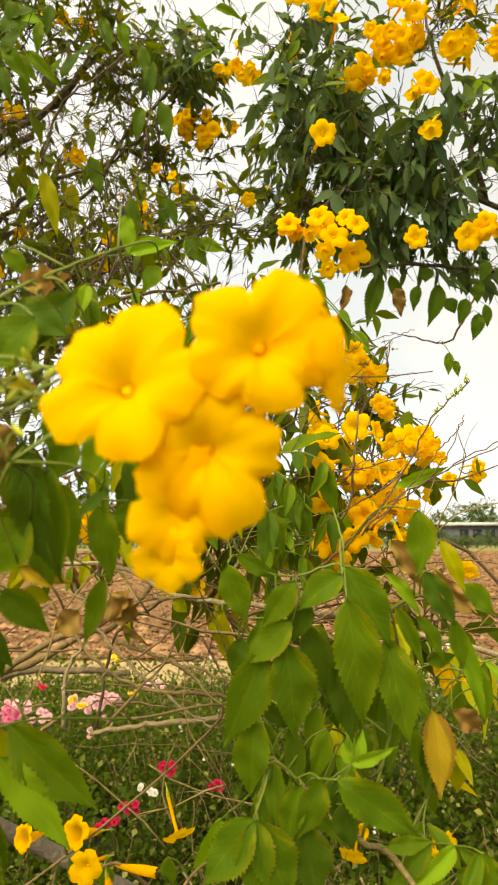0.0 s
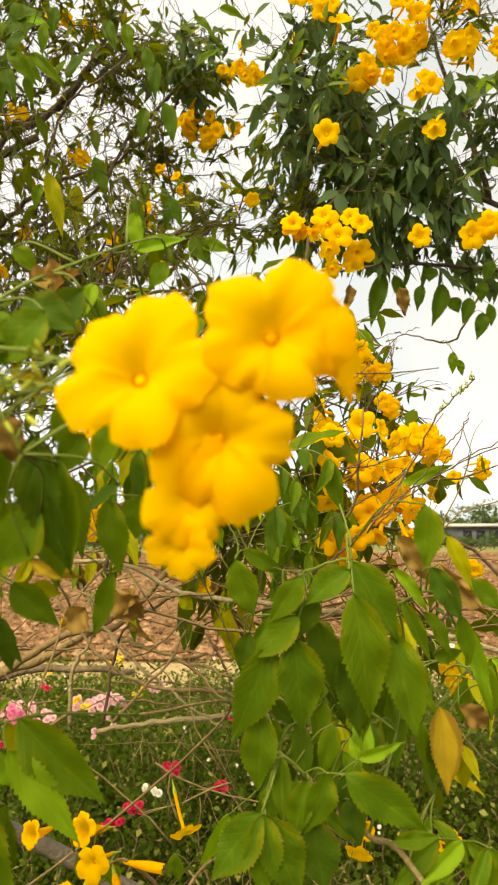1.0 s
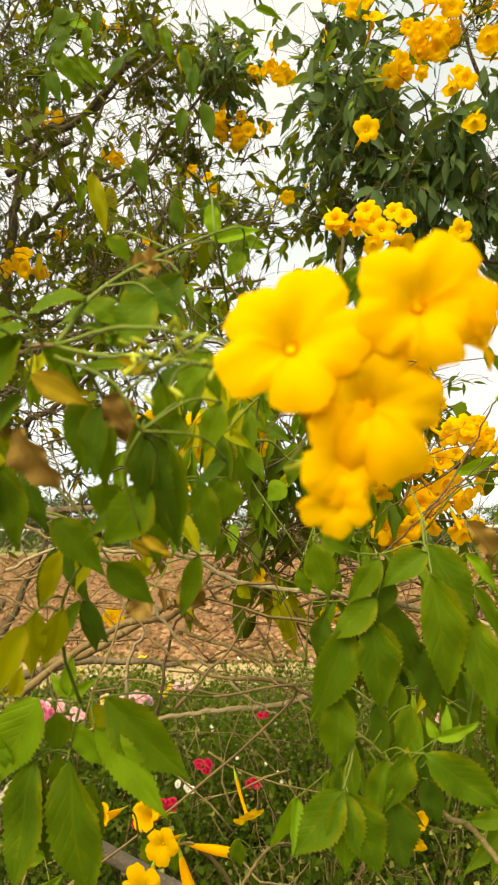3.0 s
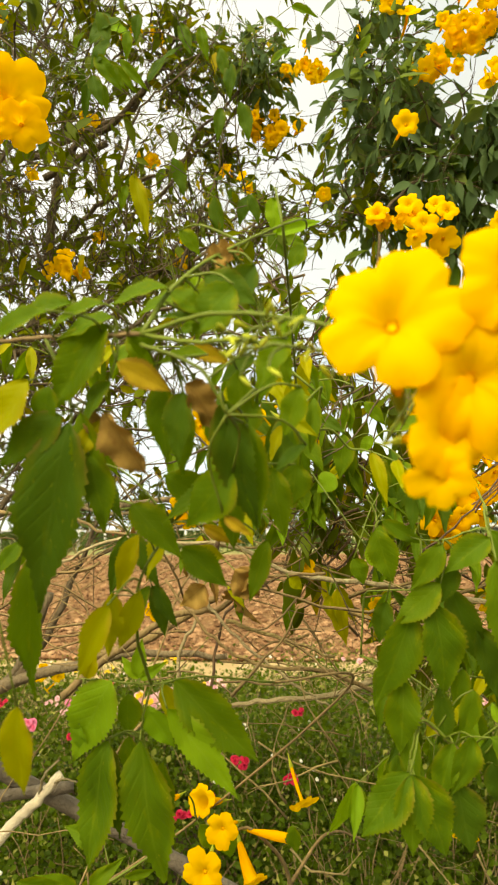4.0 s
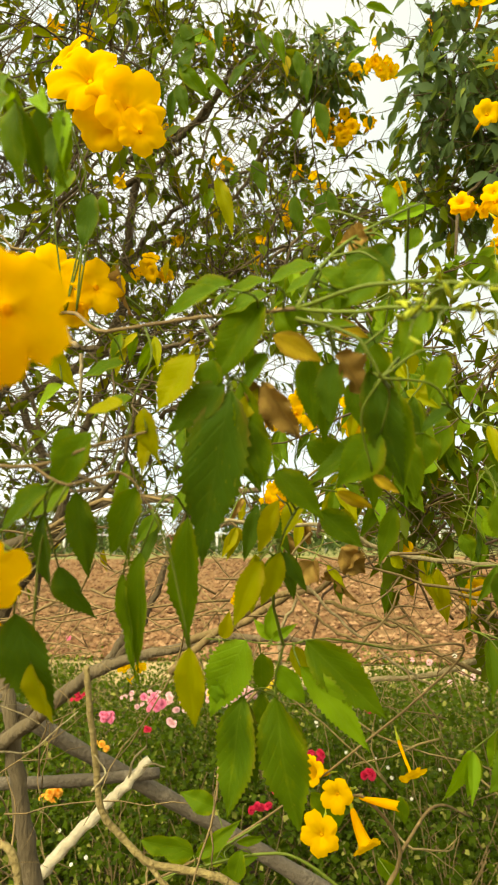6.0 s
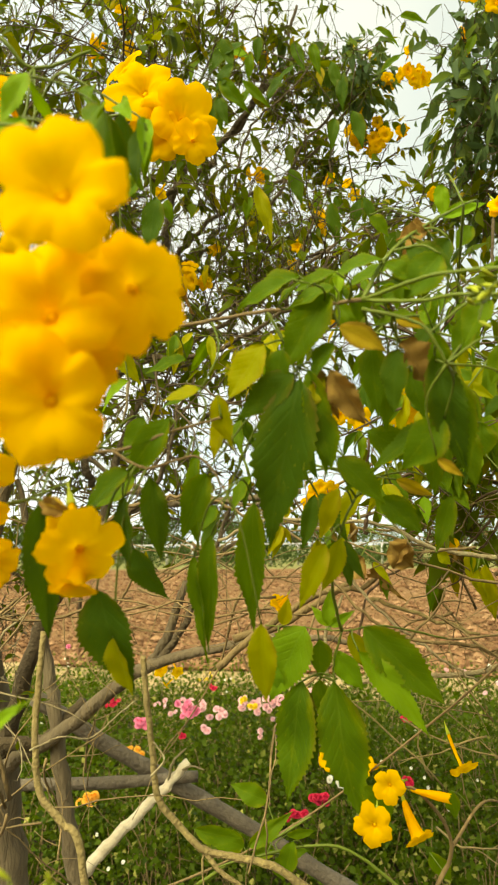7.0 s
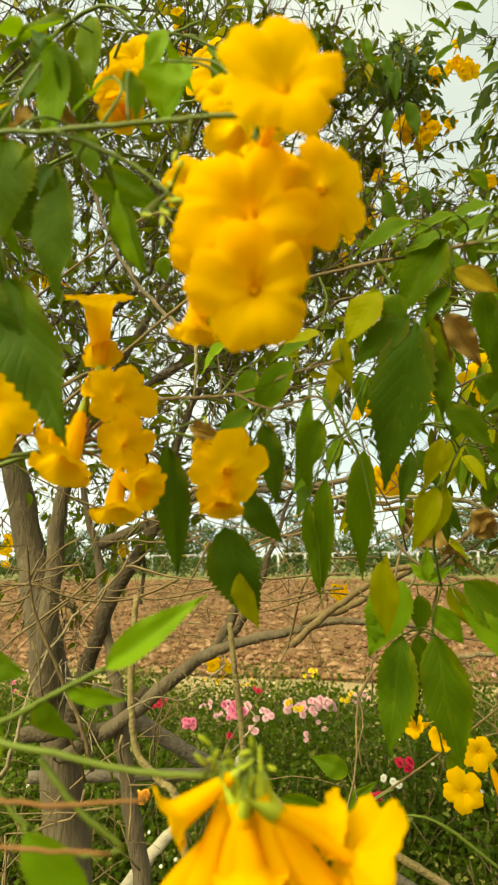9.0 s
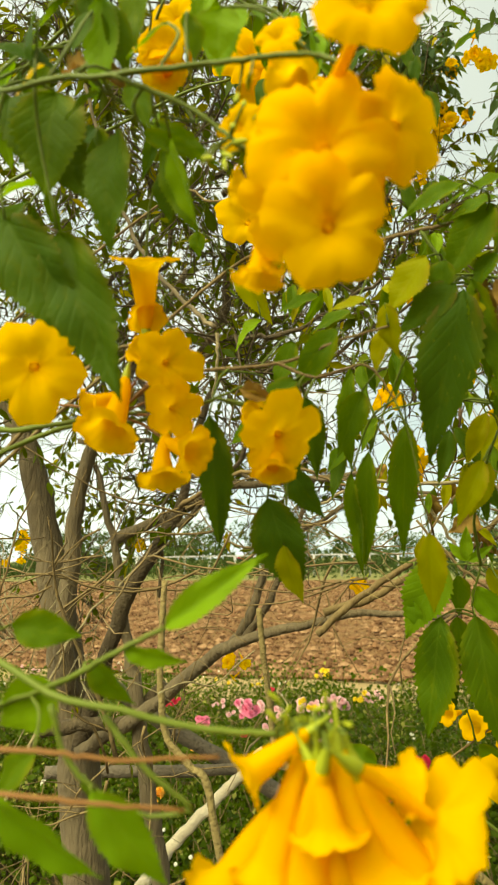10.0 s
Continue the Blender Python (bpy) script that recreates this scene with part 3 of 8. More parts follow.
def clump(parent, centre, radii, twigs, leaves, leaf_len, leaf_mat, twig_mat, seed, up=0.3, droop=0.5, reach=0.25, thick=0.0016, hub=None, bare=0.0, bend=0.22):
    """A crown's clump: twigs running out through an uneven ellipsoid, hung with opposite leaflets. hub: where the twigs spring from."""
    rng = np.random.default_rng(seed)
    fo = Foliage()
    c, rad = np.array(centre), np.array(radii)
    knots = rng.normal(0, 1, (max(3, twigs // 8), 3))
    knots *= (rng.uniform(0.15, 1.1, (len(knots), 1)) ** 0.6) / np.linalg.norm(knots, axis=1)[:, None]
    for _ in range(twigs):
        q = knots[rng.integers(len(knots))] + rng.normal(0, 0.13, 3)
        s = c + q * rad
        out = q + rng.normal(0, 0.7, 3) + (0, 0, up)
        if hub is not None:
            out = (s - np.array(hub)) / (np.linalg.norm(s - np.array(hub)) + 1e-9) + rng.normal(0, 0.45, 3) + (0, 0, up * 0.5)
        ln = reach * rng.uniform(0.5, 1.3)
        path = wander(rng, s, out, ln, 6, bend, 0.05)
        t0 = thick * rng.uniform(0.6, 1.5)
        fo.twig(path, t0, t0 * 0.35, 4)
        for _ in range(2):
            k = rng.integers(1, 5)
            fo.twig(wander(rng, path[k], path[k + 1] - path[k] + rng.normal(0, 0.6 * ln / 6, 3), ln * rng.uniform(0.3, 0.7), 4, bend, 0.05), t0 * 0.6, t0 * 0.25, 3)
        if rng.uniform() < bare:
            continue
        for _ in range(max(1, int(rng.normal(leaves * 0.85, leaves * 0.35)))):
            k = rng.integers(1, len(path))
            side = rng.normal(0, 1, 3)
            ll = leaf_len * rng.uniform(0.45, 1.1)
            along = (path[k] - path[k - 1]) / (ln / 6) * 0.45 + side * 0.5 + (0, 0, -droop * rng.uniform(0.3, 1.6))
            fo.leaflet(path[k] + rng.normal(0, 0.004, 3), along, rng.normal(0, 0.7, 3) + (0, -0.2, 0.8), ll, ll * rng.uniform(0.42, 0.66))
    fo.make(parent, leaf_mat, twig_mat)


def tangle(parent, centre, radii, count, length, mat, seed, thick=0.0011, way=(1, 0, 0), spread=0.7, name="twig_growth"):
    """Bare fine twigs crossing one another."""
    rng = np.random.default_rng(seed)
    fo = Foliage()
    c, rad = np.array(centre), np.array(radii)
    for _ in range(count):
        s = c + rng.uniform(-1, 1, 3) * rad
        w = np.array(way, float) * rng.choice((-1, 1)) + rng.normal(0, spread, 3)
        ln = length * rng.uniform(0.4, 1.3)
        path = wander(rng, s, w, ln, 9, 0.17)
        t0 = thick * rng.uniform(0.5, 1.6)
        fo.twig(path, t0, t0 * 0.4, 4)
        for _ in range(rng.integers(1, 4)):
            k = rng.integers(1, 8)
            fo.twig(wander(rng, path[k], path[k + 1] - path[k] + rng.normal(0, 0.8 * ln / 9, 3), ln * rng.uniform(0.2, 0.5), 4, 0.2), t0 * 0.55, t0 * 0.25, 3)
    fo.make(parent, None, mat, twig_name=name)


def compound(bush, start, way, length, pairs, leaf_len, kinds, seed):
    """A pinnate leaf: a thin rib with pairs of hanging leaflets and one at the end."""
    rng = np.random.default_rng(seed)
    path = wander(rng, np.array(start, float), np.array(way, float), length, 6, 0.10, 0.10)
    near = min(bush_stems[bush.name], key=lambda q: (q - Vector(path[0])).length)
    full = np.vstack([np.array(near), (np.array(near) + path[0]) / 2 + (0, 0, 0.006), path])
    bush_stems[bush.name].extend(Vector(p) for p in path)
    v, f = tube_data(smooth_path(full, 3), 0.0011, 0.0005, 5)
    part("leaf_rib", v, f, M_STEM, bush)
    side = np.cross(way, (0, 0.3, 1.0))
    side /= np.linalg.norm(side) + 1e-9
    for k in range(pairs):
        at = path[min(6, 2 + round(4 * k / max(1, pairs - 1)))]
        for sg in (-1, 1):
            d = sg * side * rng.uniform(0.25, 0.8) + np.array(way) * 0.25 + (rng.normal(0, 0.15), rng.normal(0, 0.2), -rng.uniform(0.5, 1.1))
            ll = leaf_len * rng.uniform(0.7, 1.15)
            tip = at + d / np.linalg.norm(d) * ll
            leaf(bush, tuple(at + sg * side * 0.002), tuple(tip), ll * rng.uniform(0.26, 0.38), rng.choice(kinds))
    ll = leaf_len * rng.uniform(0.9, 1.25)
    leaf(bush, tuple(path[-1]), tuple(path[-1] + (rng.normal(0, 0.2) * ll, rng.normal(0, 0.2) * ll, -ll)), ll * 0.38, rng.choice(kinds))


def spray(bush, centre, radii, count, leaf_len, kinds, seed):
    rng = np.random.default_rng(seed)
    for k in range(count):
        at = np.array(centre) + rng.uniform(-1, 1, 3) * np.array(radii)
        compound(bush, at, (rng.uniform(-1, 1), rng.uniform(-0.5, 0.2), rng.uniform(-0.5, 0.35)), leaf_len * rng.uniform(1.1, 1.6), int(rng.integers(2, 4)), leaf_len, kinds, seed * 100 + k)


# ---- the ground: one sheet, bed soil, sandy path, ploughed field, far grass ----
def ground_sheet():
    xs = [-900, -300, -120, -60, -35] + [x * 0.5 for x in range(-40, 41)] + [35, 60, 120, 300, 900]
    ys = [-900, -100, -20, -6, -2, 0, 1, 1.6] + [1.8 + 0.2 * k for k in range(18)] + [5.5, 5.9, 6.3] + [6.5 + 0.22 * k for k in range(60)] + [20 + k * 0.8 for k in range(24)] + [39.5, 42, 50, 70, 120, 300, 900]
    rng = np.random.default_rng(5)
    verts, faces, slots = [], [], []
    for y in ys:
        for x in xs:
            z = 0.0
            if abs(x) < 30 and 1.5 < y < 39:
                z = 0.03 * noise.noise((x * 1.3, y * 1.3, 0))
                if y > 6.4:
                    z += 0.07 * noise.noise((x * 0.9, y * 2.1, 3.0)) + rng.uniform(-0.03, 0.03)
            verts.append((x, y, z))
    n = len(xs)
    for j in range(len(ys) - 1):
        for i in range(n - 1):
            faces.append((j * n + i, j * n + i + 1, (j + 1) * n + i + 1, (j + 1) * n + i))
            y = (ys[j] + ys[j + 1]) / 2
            slots.append(0 if y < 6.4 else 1 if y < 7.75 else 2 if y < 39.4 else 3)
    ob = new("ground", mesh_of("ground", verts, faces, [M_SOIL, M_PATH, M_FIELD, M_GRASS], True, slots))
    return tagged(ob, "flat ground of bed soil, pale path and ploughed reddish field", "ground", "", "structure")


ground = ground_sheet()


def clods(count):
    rng = np.random.default_rng(8)
    base = np.array([(1, 0, 0), (-1, 0, 0), (0, 1, 0), (0, -1, 0), (0, 0, 1), (0, 0, -1)], float)
    tris = np.array([(0, 2, 4), (2, 1, 4), (1, 3, 4), (3, 0, 4), (2, 0, 5), (1, 2, 5), (3, 1, 5), (0, 3, 5)])
    vs, fs = [], []
    for k in range(count):
        y = 7.5 + 29 * rng.uniform() ** 2.2
        x = rng.uniform(-1, 1) * (2.5 + y * 0.62) - 0.12 * y
        s = (0.008 + 0.040 * rng.uniform() ** 5) * (1 + 0.03 * y)
        p = base * rng.uniform(0.6, 1.4, (len(base), 1)) * (s * rng.uniform(0.8, 1.5), s * rng.uniform(0.8, 1.3), s * rng.uniform(0.5, 0.9))
        vs.append(p + (x, y, s * 0.35 + 0.02))
        fs.append(tris + k * len(base))
    ob = new("soil_clods", mesh_of("soil_clods", np.vstack(vs), np.vstack(fs), M_CLOD, False))
    tagged(ob, "dry reddish clods of ploughed earth lying in the field", "soil", "", "stuff")


clods(60000)


# ---- far edge of the field: wall, trees, low building, parked car ----
def box(x0, x1, y0, y1, z0, z1):
    v = [(x, y, z) for z in (z0, z1) for y in (y0, y1) for x in (x0, x1)]
    return v, [(0, 2, 3, 1), (4, 5, 7, 6), (0, 1, 5, 4), (2, 6, 7, 3), (0, 4, 6, 2), (1, 3, 7, 5)]


def far_tree(x, y, h, wide, seed):
    t = thing("tree", (x, y, 0), "leafy green tree far off beyond the ploughed field", "tree", "trees beyond the field")
    rng = np.random.default_rng(seed)
    v, f = tube_data(wander(rng, (x, y, -0.1), np.array((0, 0, 1.0)), h * 0.55, 5, 0.08), h * 0.03, h * 0.012, 7)
    part("trunk", v, f, M_BARK_DARK, t)
    for _ in range(3):
        v, f = tube_data(wander(rng, (x, y, h * rng.uniform(0.25, 0.45)), np.array((*rng.uniform(-1, 1, 2), 1.0)), h * 0.4, 5, 0.15), h * 0.012, h * 0.004, 5)
        part("limb", v, f, M_BARK_DARK, t)
    fo = Foliage()
    for _ in range(9):
        c = np.array((x + rng.normal(0, wide * 0.33), y + rng.normal(0, wide * 0.3), h * rng.uniform(0.38, 0.88)))
        for _ in range(85):
            q = rng.normal(0, 1, 3)
            s = c + q / np.linalg.norm(q) * rng.uniform(0.5, 1.05) * np.array((wide * 0.26, wide * 0.26, h * 0.13))
            ll = h * rng.uniform(0.035, 0.075)
            fo.leaflet(s, rng.normal(0, 1, 3), rng.normal(0, 1, 3) + (0, -0.3, 0.8), ll, ll * 0.8)
    fo.make(t, M_FAR, M_BARK_DARK, "crown")


rng_far = random.Random(4)
for k in range(34):
    far_tree(-52 + k * 2.9 + rng_far.uniform(-1.2, 1.2), rng_far.uniform(56, 72), rng_far.uniform(3.6, 5.8) if k < 24 else rng_far.uniform(2.8, 4.2), rng_far.uniform(3.6, 5.6), 100 + k)


def hedge_row(y, h, size, count, seed, label):
    hd = thing("hedge", (0, y, 0), label, "hedge")
    rng = np.random.default_rng(seed)
    for k in range(13):
        fo = Foliage()
        for _ in range(count // 13):
            x = -40 + 6.0 * (k + rng.uniform(-0.06, 1.06))
            top = h * (0.8 + 0.25 * math.sin(x * 0.5 + seed) + 0.18 * math.sin(x * 1.7) + 0.12 * math.sin(x * 4.1))
            s = np.array((x, y + rng.uniform(-0.6, 0.6), top * rng.uniform(0, 1) ** 0.7))
            ll = size * rng.uniform(0.5, 1.3)
            fo.leaflet(s, rng.normal(0, 1, 3), rng.normal(0, 1, 3) + (0, -0.5, 0.7), ll, ll * 0.6)
        fo.make(hd, M_FAR, M_BARK_DARK, "shrub")


hedge_row(43, 1.3, 0.26, 12000, 3, "low dark green hedge along the field's far edge")
hedge_row(54, 2.3, 0.55, 9000, 5, "tall rough hedge of bushes beyond the far road")


def roadside_rail():
    w = thing("roadside_rail", (-9, 47, 0), "long low white rail on posts beside a far road", "rail")
    part("rail", *box(-24, 10, 46.95, 47.05, 1.46, 1.56), M_CONCRETE, w)
    for k in range(18):
        part("post", *box(-23.9 + 1.98 * k, -23.75 + 1.98 * k, 46.92, 47.08, 0, 1.455), M_CONCRETE, w)


roadside_rail()


def parked_car(x, y):
    c = thing("parked_car", (x, y, 0), "small red car parked on the far road", "car")
    prof = [(-1.9, 0.35), (-1.95, 0.8), (-1.1, 0.95), (-0.6, 1.42), (0.7, 1.45), (1.25, 1.0), (1.9, 0.85), (1.95, 0.4)]
    n = len(prof)
    v = [(x + px, y + sy, pz) for sy in (-0.8, 0.8) for px, pz in prof]
    f = [tuple(range(n)), tuple(range(2 * n - 1, n - 1, -1))] + [(i, n + i, n + (i + 1) % n, (i + 1) % n) for i in range(n)]
    part("body", v, f, M_CAR_RED, c, "", "", False)
    for wx in (-0.55, 0.35):
        part("window", *box(x + wx - 0.2, x + wx + 0.4, y - 0.82, y - 0.79, 1.0, 1.34), M_GLASS_DARK, c)
    for wx in (-1.2, 1.2):
        for wy in (-0.78, 0.78):
            vv, ff = tube_data([(x + wx, y + wy - 0.1, 0.31), (x + wx, y + wy + 0.1, 0.31)], 0.31, 0.31, 16)
            part("wheel", vv, ff, M_TYRE, c)


parked_car(-15.6, 56.0)


def low_building(x, y):
    b = thing("low_building", (x, y, 0), "low dark building with a pale flat roof, far off", "building")
    part("wall", *box(x - 1.7, x + 1.7, y, y + 5, 0, 1.5), M_ROOF, b)
    part("roof", *box(x - 2.1, x + 2.1, y - 0.5, y + 5.4, 1.5, 1.72), M_CONCRETE, b)
    for k in range(3):
        part("window", *box(x - 1.4 + k * 1.0, x - 0.75 + k * 1.0, y - 0.03, y + 0.05, 0.6, 1.2), M_GLASS_DARK, b)


low_building(17.2, 49)


def utility_pole(x, y, h):
    u = thing("utility_pole", (x, y, 0), "thin dark utility pole beyond the field", "pole")
    v, f = tube_data([(x, y, -0.1), (x, y, h * 0.5), (x + 0.02, y, h)], 0.07, 0.05, 8)
    part("post", v, f, M_BARK_DARK, u)
    part("crossbar", *box(x - 0.35, x + 0.35, y - 0.04, y + 0.04, h - 0.3, h - 0.22), M_BARK_DARK, u)


utility_pole(11.8, 45, 4.0)


# ---- the rose bed ----
def bloom_mesh(seed, mat):
    rng = np.random.default_rng(seed)
    verts, faces = [], []
    for ring, (count, r, lift, lean) in enumerate(((5, 0.25, 0.55, 0.25), (6, 0.6, 0.35, 0.7), (7, 0.95, 0.08, 1.15))):
        for k in range(count):
            a = 2 * math.pi * (k + 0.5 * ring) / count + rng.uniform(-0.2, 0.2)
            ca, sa = math.cos(a), math.sin(a)
            o = len(verts)
            for u in (0.0, 0.55, 1.0):
                for e in (-1, 0, 1):
                    wd = 0.42 * (0.35 + u * 0.9) * (0.75 if u == 1 else 1) * e
                    rr = r * u * (1 if e == 0 else 0.93)
                    zz = lift * u + (0.16 * u if e else 0) - lean * 0.12 * u * u + rng.uniform(-0.04, 0.04)
                    verts.append((rr * ca - wd * sa, rr * sa + wd * ca, zz))
            for j in range(2):
                for i in range(2):
                    p = o + j * 3 + i
                    faces.append((p, p + 1, p + 4, p + 3))
    return mesh_of("rose_bloom", verts, faces, mat)


BLOOMS = {k: [bloom_mesh(i * 3 + s, m) for s in range(3)] for i, (k, m) in enumerate(M_ROSE.items())}
rose_bushes = []


def rose_bush(x, y, h, wide, seed, leaves=1500):
    t = thing("rose_bush", (x, y, 0), "leafy green rose bush growing in the garden bed", "rose bush", "roses in the bed")
    rng = np.random.default_rng(seed)
    fo = Foliage()
    for _ in range(26):
        path = wander(rng, (x + rng.normal(0, 0.05), y + rng.normal(0, 0.05), -0.01), np.array((*rng.normal(0, 0.35, 2), 1.0)), h * rng.uniform(0.7, 1.1), 7, 0.14)
        fo.twig(path, 0.004, 0.0015, 5)
        for _ in range(leaves // 26):
            k = rng.integers(1, 8)
            s = path[k] + rng.normal(0, 1, 3) * (wide * 0.2, wide * 0.2, h * 0.08)
            s[2] = max(0.03, s[2])
            ll = rng.uniform(0.013, 0.035)
            fo.speck(s, rng.normal(0, 1, 3) + (0, 0, -0.1), rng.normal(0, 0.6, 3) + (0, -0.4, 0.8), ll, ll * 0.75)
    fo.make(t, M_HEDGE, M_TWIG)
    rose_bushes.append((t, Vector((x, y, h))))
    return t


rng_bed = random.Random(12)
for row, (yy, hh, first, count) in enumerate(((2.35, 0.50, -2.6, 8), (2.85, 0.62, -3.0, 9), (3.4, 0.66, -3.4, 11), (4.2, 0.56, -4.0, 12), (5.1, 0.42, -4.6, 13))):
    for k in range(count):
        rose_bush(first + 0.52 * k + rng_bed.uniform(-0.1, 0.1), yy + rng_bed.uniform(-0.14, 0.14), hh * rng_bed.uniform(0.82, 1.1) + 0.012 * k, 0.5, 200 + row * 20 + k, (1900, 3400, 4200, 2600, 2600)[row])


def blooms(at, colour, count, spread, size, seed):
    """Rose heads on the bush that stands nearest; the tiniest white ones stand for leaf glints."""
    rng = random.Random(seed)
    bush = min(rose_bushes, key=lambda b: (Vector((b[1].x, b[1].y)) - Vector((at[0], at[1]))).length)
    for _ in range(count):
        ob = new("rose_bloom", rng.choice(BLOOMS[colour]))
        p = Vector(at) + Vector((rng.uniform(-1, 1) * spread, rng.uniform(-0.6, 0.6) * spread, rng.uniform(-0.5, 0.5) * spread))
        turn = Vector((rng.uniform(-0.5, 0.5), -0.8, rng.uniform(0.2, 1.0))).to_track_quat("Z", "Y").to_matrix().to_4x4()
        s = size * 0.5 * rng.uniform(0.8, 1.15)
        attach(ob, bush[0], Matrix.Translation(p) @ turn @ Matrix.Diagonal((s, s, s, 1)))
        ob["label"] = colour + " rose bloom"


blooms((-1.024, 2.845, 0.717), "pink", 12, 0.043, 0.037, 1)
blooms((-0.911, 2.960, 0.670), "pale", 10, 0.037, 0.034, 2)
blooms((-1.193, 2.733, 0.675), "pink", 8, 0.031, 0.034, 3)
blooms((-0.971, 2.608, 0.670), "red", 4, 0.012, 0.026, 4)
blooms((-0.896, 2.707, 0.675), "pale", 4, 0.019, 0.029, 5)
blooms((-1.245, 2.323, 0.514), "orange", 10, 0.037, 0.032, 6)
blooms((-1.127, 2.496, 0.640), "orange", 6, 0.031, 0.027, 7)
blooms((-0.683, 3.260, 0.672), "pale", 14, 0.062, 0.037, 8)
blooms((-0.821, 3.234, 0.660), "yellow", 8, 0.04, 0.029, 9)
blooms((-0.455, 2.219, 0.555), "red", 10, 0.031, 0.026, 10)
blooms((-1.378, 2.858, 0.726), "red", 6, 0.031, 0.026, 11)
blooms((-0.075, 2.599, 0.778), "red", 4, 0.025, 0.026, 12)
blooms((-0.273, 2.261, 0.701), "red", 8, 0.025, 0.026, 13)
blooms((-0.373, 2.102, 0.646), "red", 10, 0.037, 0.026, 14)
blooms((-0.088, 2.093, 0.714), "red", 6, 0.025, 0.026, 15)
blooms((-0.295, 2.094, 0.706), "white", 5, 0.037, 0.022, 16)
blooms((-0.816, 3.350, 0.626), "pale", 16, 0.074, 0.037, 17)
blooms((-1.093, 3.182, 0.645), "pale", 12, 0.062, 0.037, 18)
blooms((-1.059, 3.014, 0.654), "pink", 8, 0.043, 0.034, 19)
blooms((-0.578, 3.429, 0.661), "yellow", 5, 0.05, 0.029, 20)
blooms((-1.052, 3.425, 0.690), "red", 4, 0.025, 0.026, 21)
# tiny white heads stand in for glints on the rose leaves
for k in range(30):
    b = rose_bushes[k * 7 % len(rose_bushes)][1]
    blooms((b.x + rng_bed.uniform(-0.25, 0.25), b.y - 0.12 + rng_bed.uniform(-0.1, 0.1), b.z * rng_bed.uniform(0.55, 1.08)), "white", 3, 0.10, 0.014, 50 + k)


# tall mixed blooms along the bed's far side, and dry straw between them
for k in range(22):
    b = rose_bushes[17 + k * 5 % (len(rose_bushes) - 17)][1]
    blooms((b.x + rng_bed.uniform(-0.25, 0.25), b.y - 0.1 + rng_bed.uniform(-0.1, 0.1), b.z * rng_bed.uniform(0.8, 1.12)), ("white", "pale", "pale", "pink", "pale", "pale", "yellow")[k % 7], rng_bed.choice((2, 4, 7)), rng_bed.uniform(0.05, 0.13), rng_bed.uniform(0.026, 0.044), 150 + k)


def straw_heap(x, y, wide, h, seed):
    rng = np.random.default_rng(seed)
    fo = Foliage()
    for _ in range(420):
        q = rng.normal(0, 0.5, 2)
        top = h * math.exp(-(q @ q))
        p = np.array((x + q[0] * wide, y + q[1] * wide * 0.6, top * rng.uniform(0, 1)))
        fo.twig(wander(rng, p, np.array((rng.normal(), rng.normal(), rng.uniform(-0.1, 0.7))), rng.uniform(0.08, 0.2), 3, 0.2), 0.003, 0.001, 3)
    ob = new("straw_heap", mesh_of("straw_heap", np.vstack(fo.tv), fo.tf, M_STRAW, False))
    tagged(ob, "loose heap of pale dry straw between the bushes", "straw", "", "stuff")


for k in range(9):
    straw_heap(-3.6 + 0.62 * k + rng_bed.uniform(-0.2, 0.2), 4.7 + rng_bed.uniform(-0.3, 1.0), 0.5, 0.32, 700 + k)

# ---- the trumpet tree with its trunk in view ----
tree = thing("trumpet_tree", (-1.02, 1.35, 0), "yellow trumpet tree with several grey stems and a thin twiggy crown", "tree")
limb(tree, "trunk", [(-0.997, 1.463, 0.075), (-0.991, 1.387, 0.496), (-0.987, 1.338, 0.769), (-0.992, 1.284, 1.054), (-1.016, 1.250, 1.252), (-1.044, 1.227, 1.427), (-1.078, 1.205, 1.594), (-1.142, 1.208, 1.718), (-1.276, 1.192, 1.850)], 0.060, 0.017, M_BARK, 12, 6, 0.003, 3)
limb(tree, "stem", [(-0.982, 1.237, 1.087), (-0.976, 1.199, 1.210), (-0.950, 1.177, 1.364), (-0.937, 1.172, 1.508), (-0.908, 1.197, 1.648), (-0.850, 1.265, 1.832), (-0.749, 1.333, 2.076)], 0.024, 0.008, M_BARK, 9, 6, 0.002, 4)
limb(tree, "stem", [(-0.975, 1.280, 0.962), (-0.875, 1.206, 1.176), (-0.813, 1.174, 1.300), (-0.730, 1.157, 1.418), (-0.686, 1.154, 1.497), (-0.678, 1.215, 1.649), (-0.605, 1.280, 1.868)], 0.020, 0.006, M_BARK_DARK, 9, 6, 0.002, 5)
limb(tree, "limb", [(-0.966, 1.264, 0.967), (-0.761, 1.167, 1.083), (-0.620, 1.099, 1.185), (-0.541, 1.069, 1.227), (-0.444, 1.047, 1.254), (-0.325, 1.030, 1.281), (-0.183, 1.025, 1.277)], 0.016, 0.004, M_BARK, 9, 6, 0.002, 6)
limb(tree, "limb", [(-0.541, 1.069, 1.227), (-0.488, 1.069, 1.301), (-0.450, 1.102, 1.411), (-0.410, 1.135, 1.528)], 0.008, 0.003, M_BARK_DARK, 7, 6, 0.002, 7)
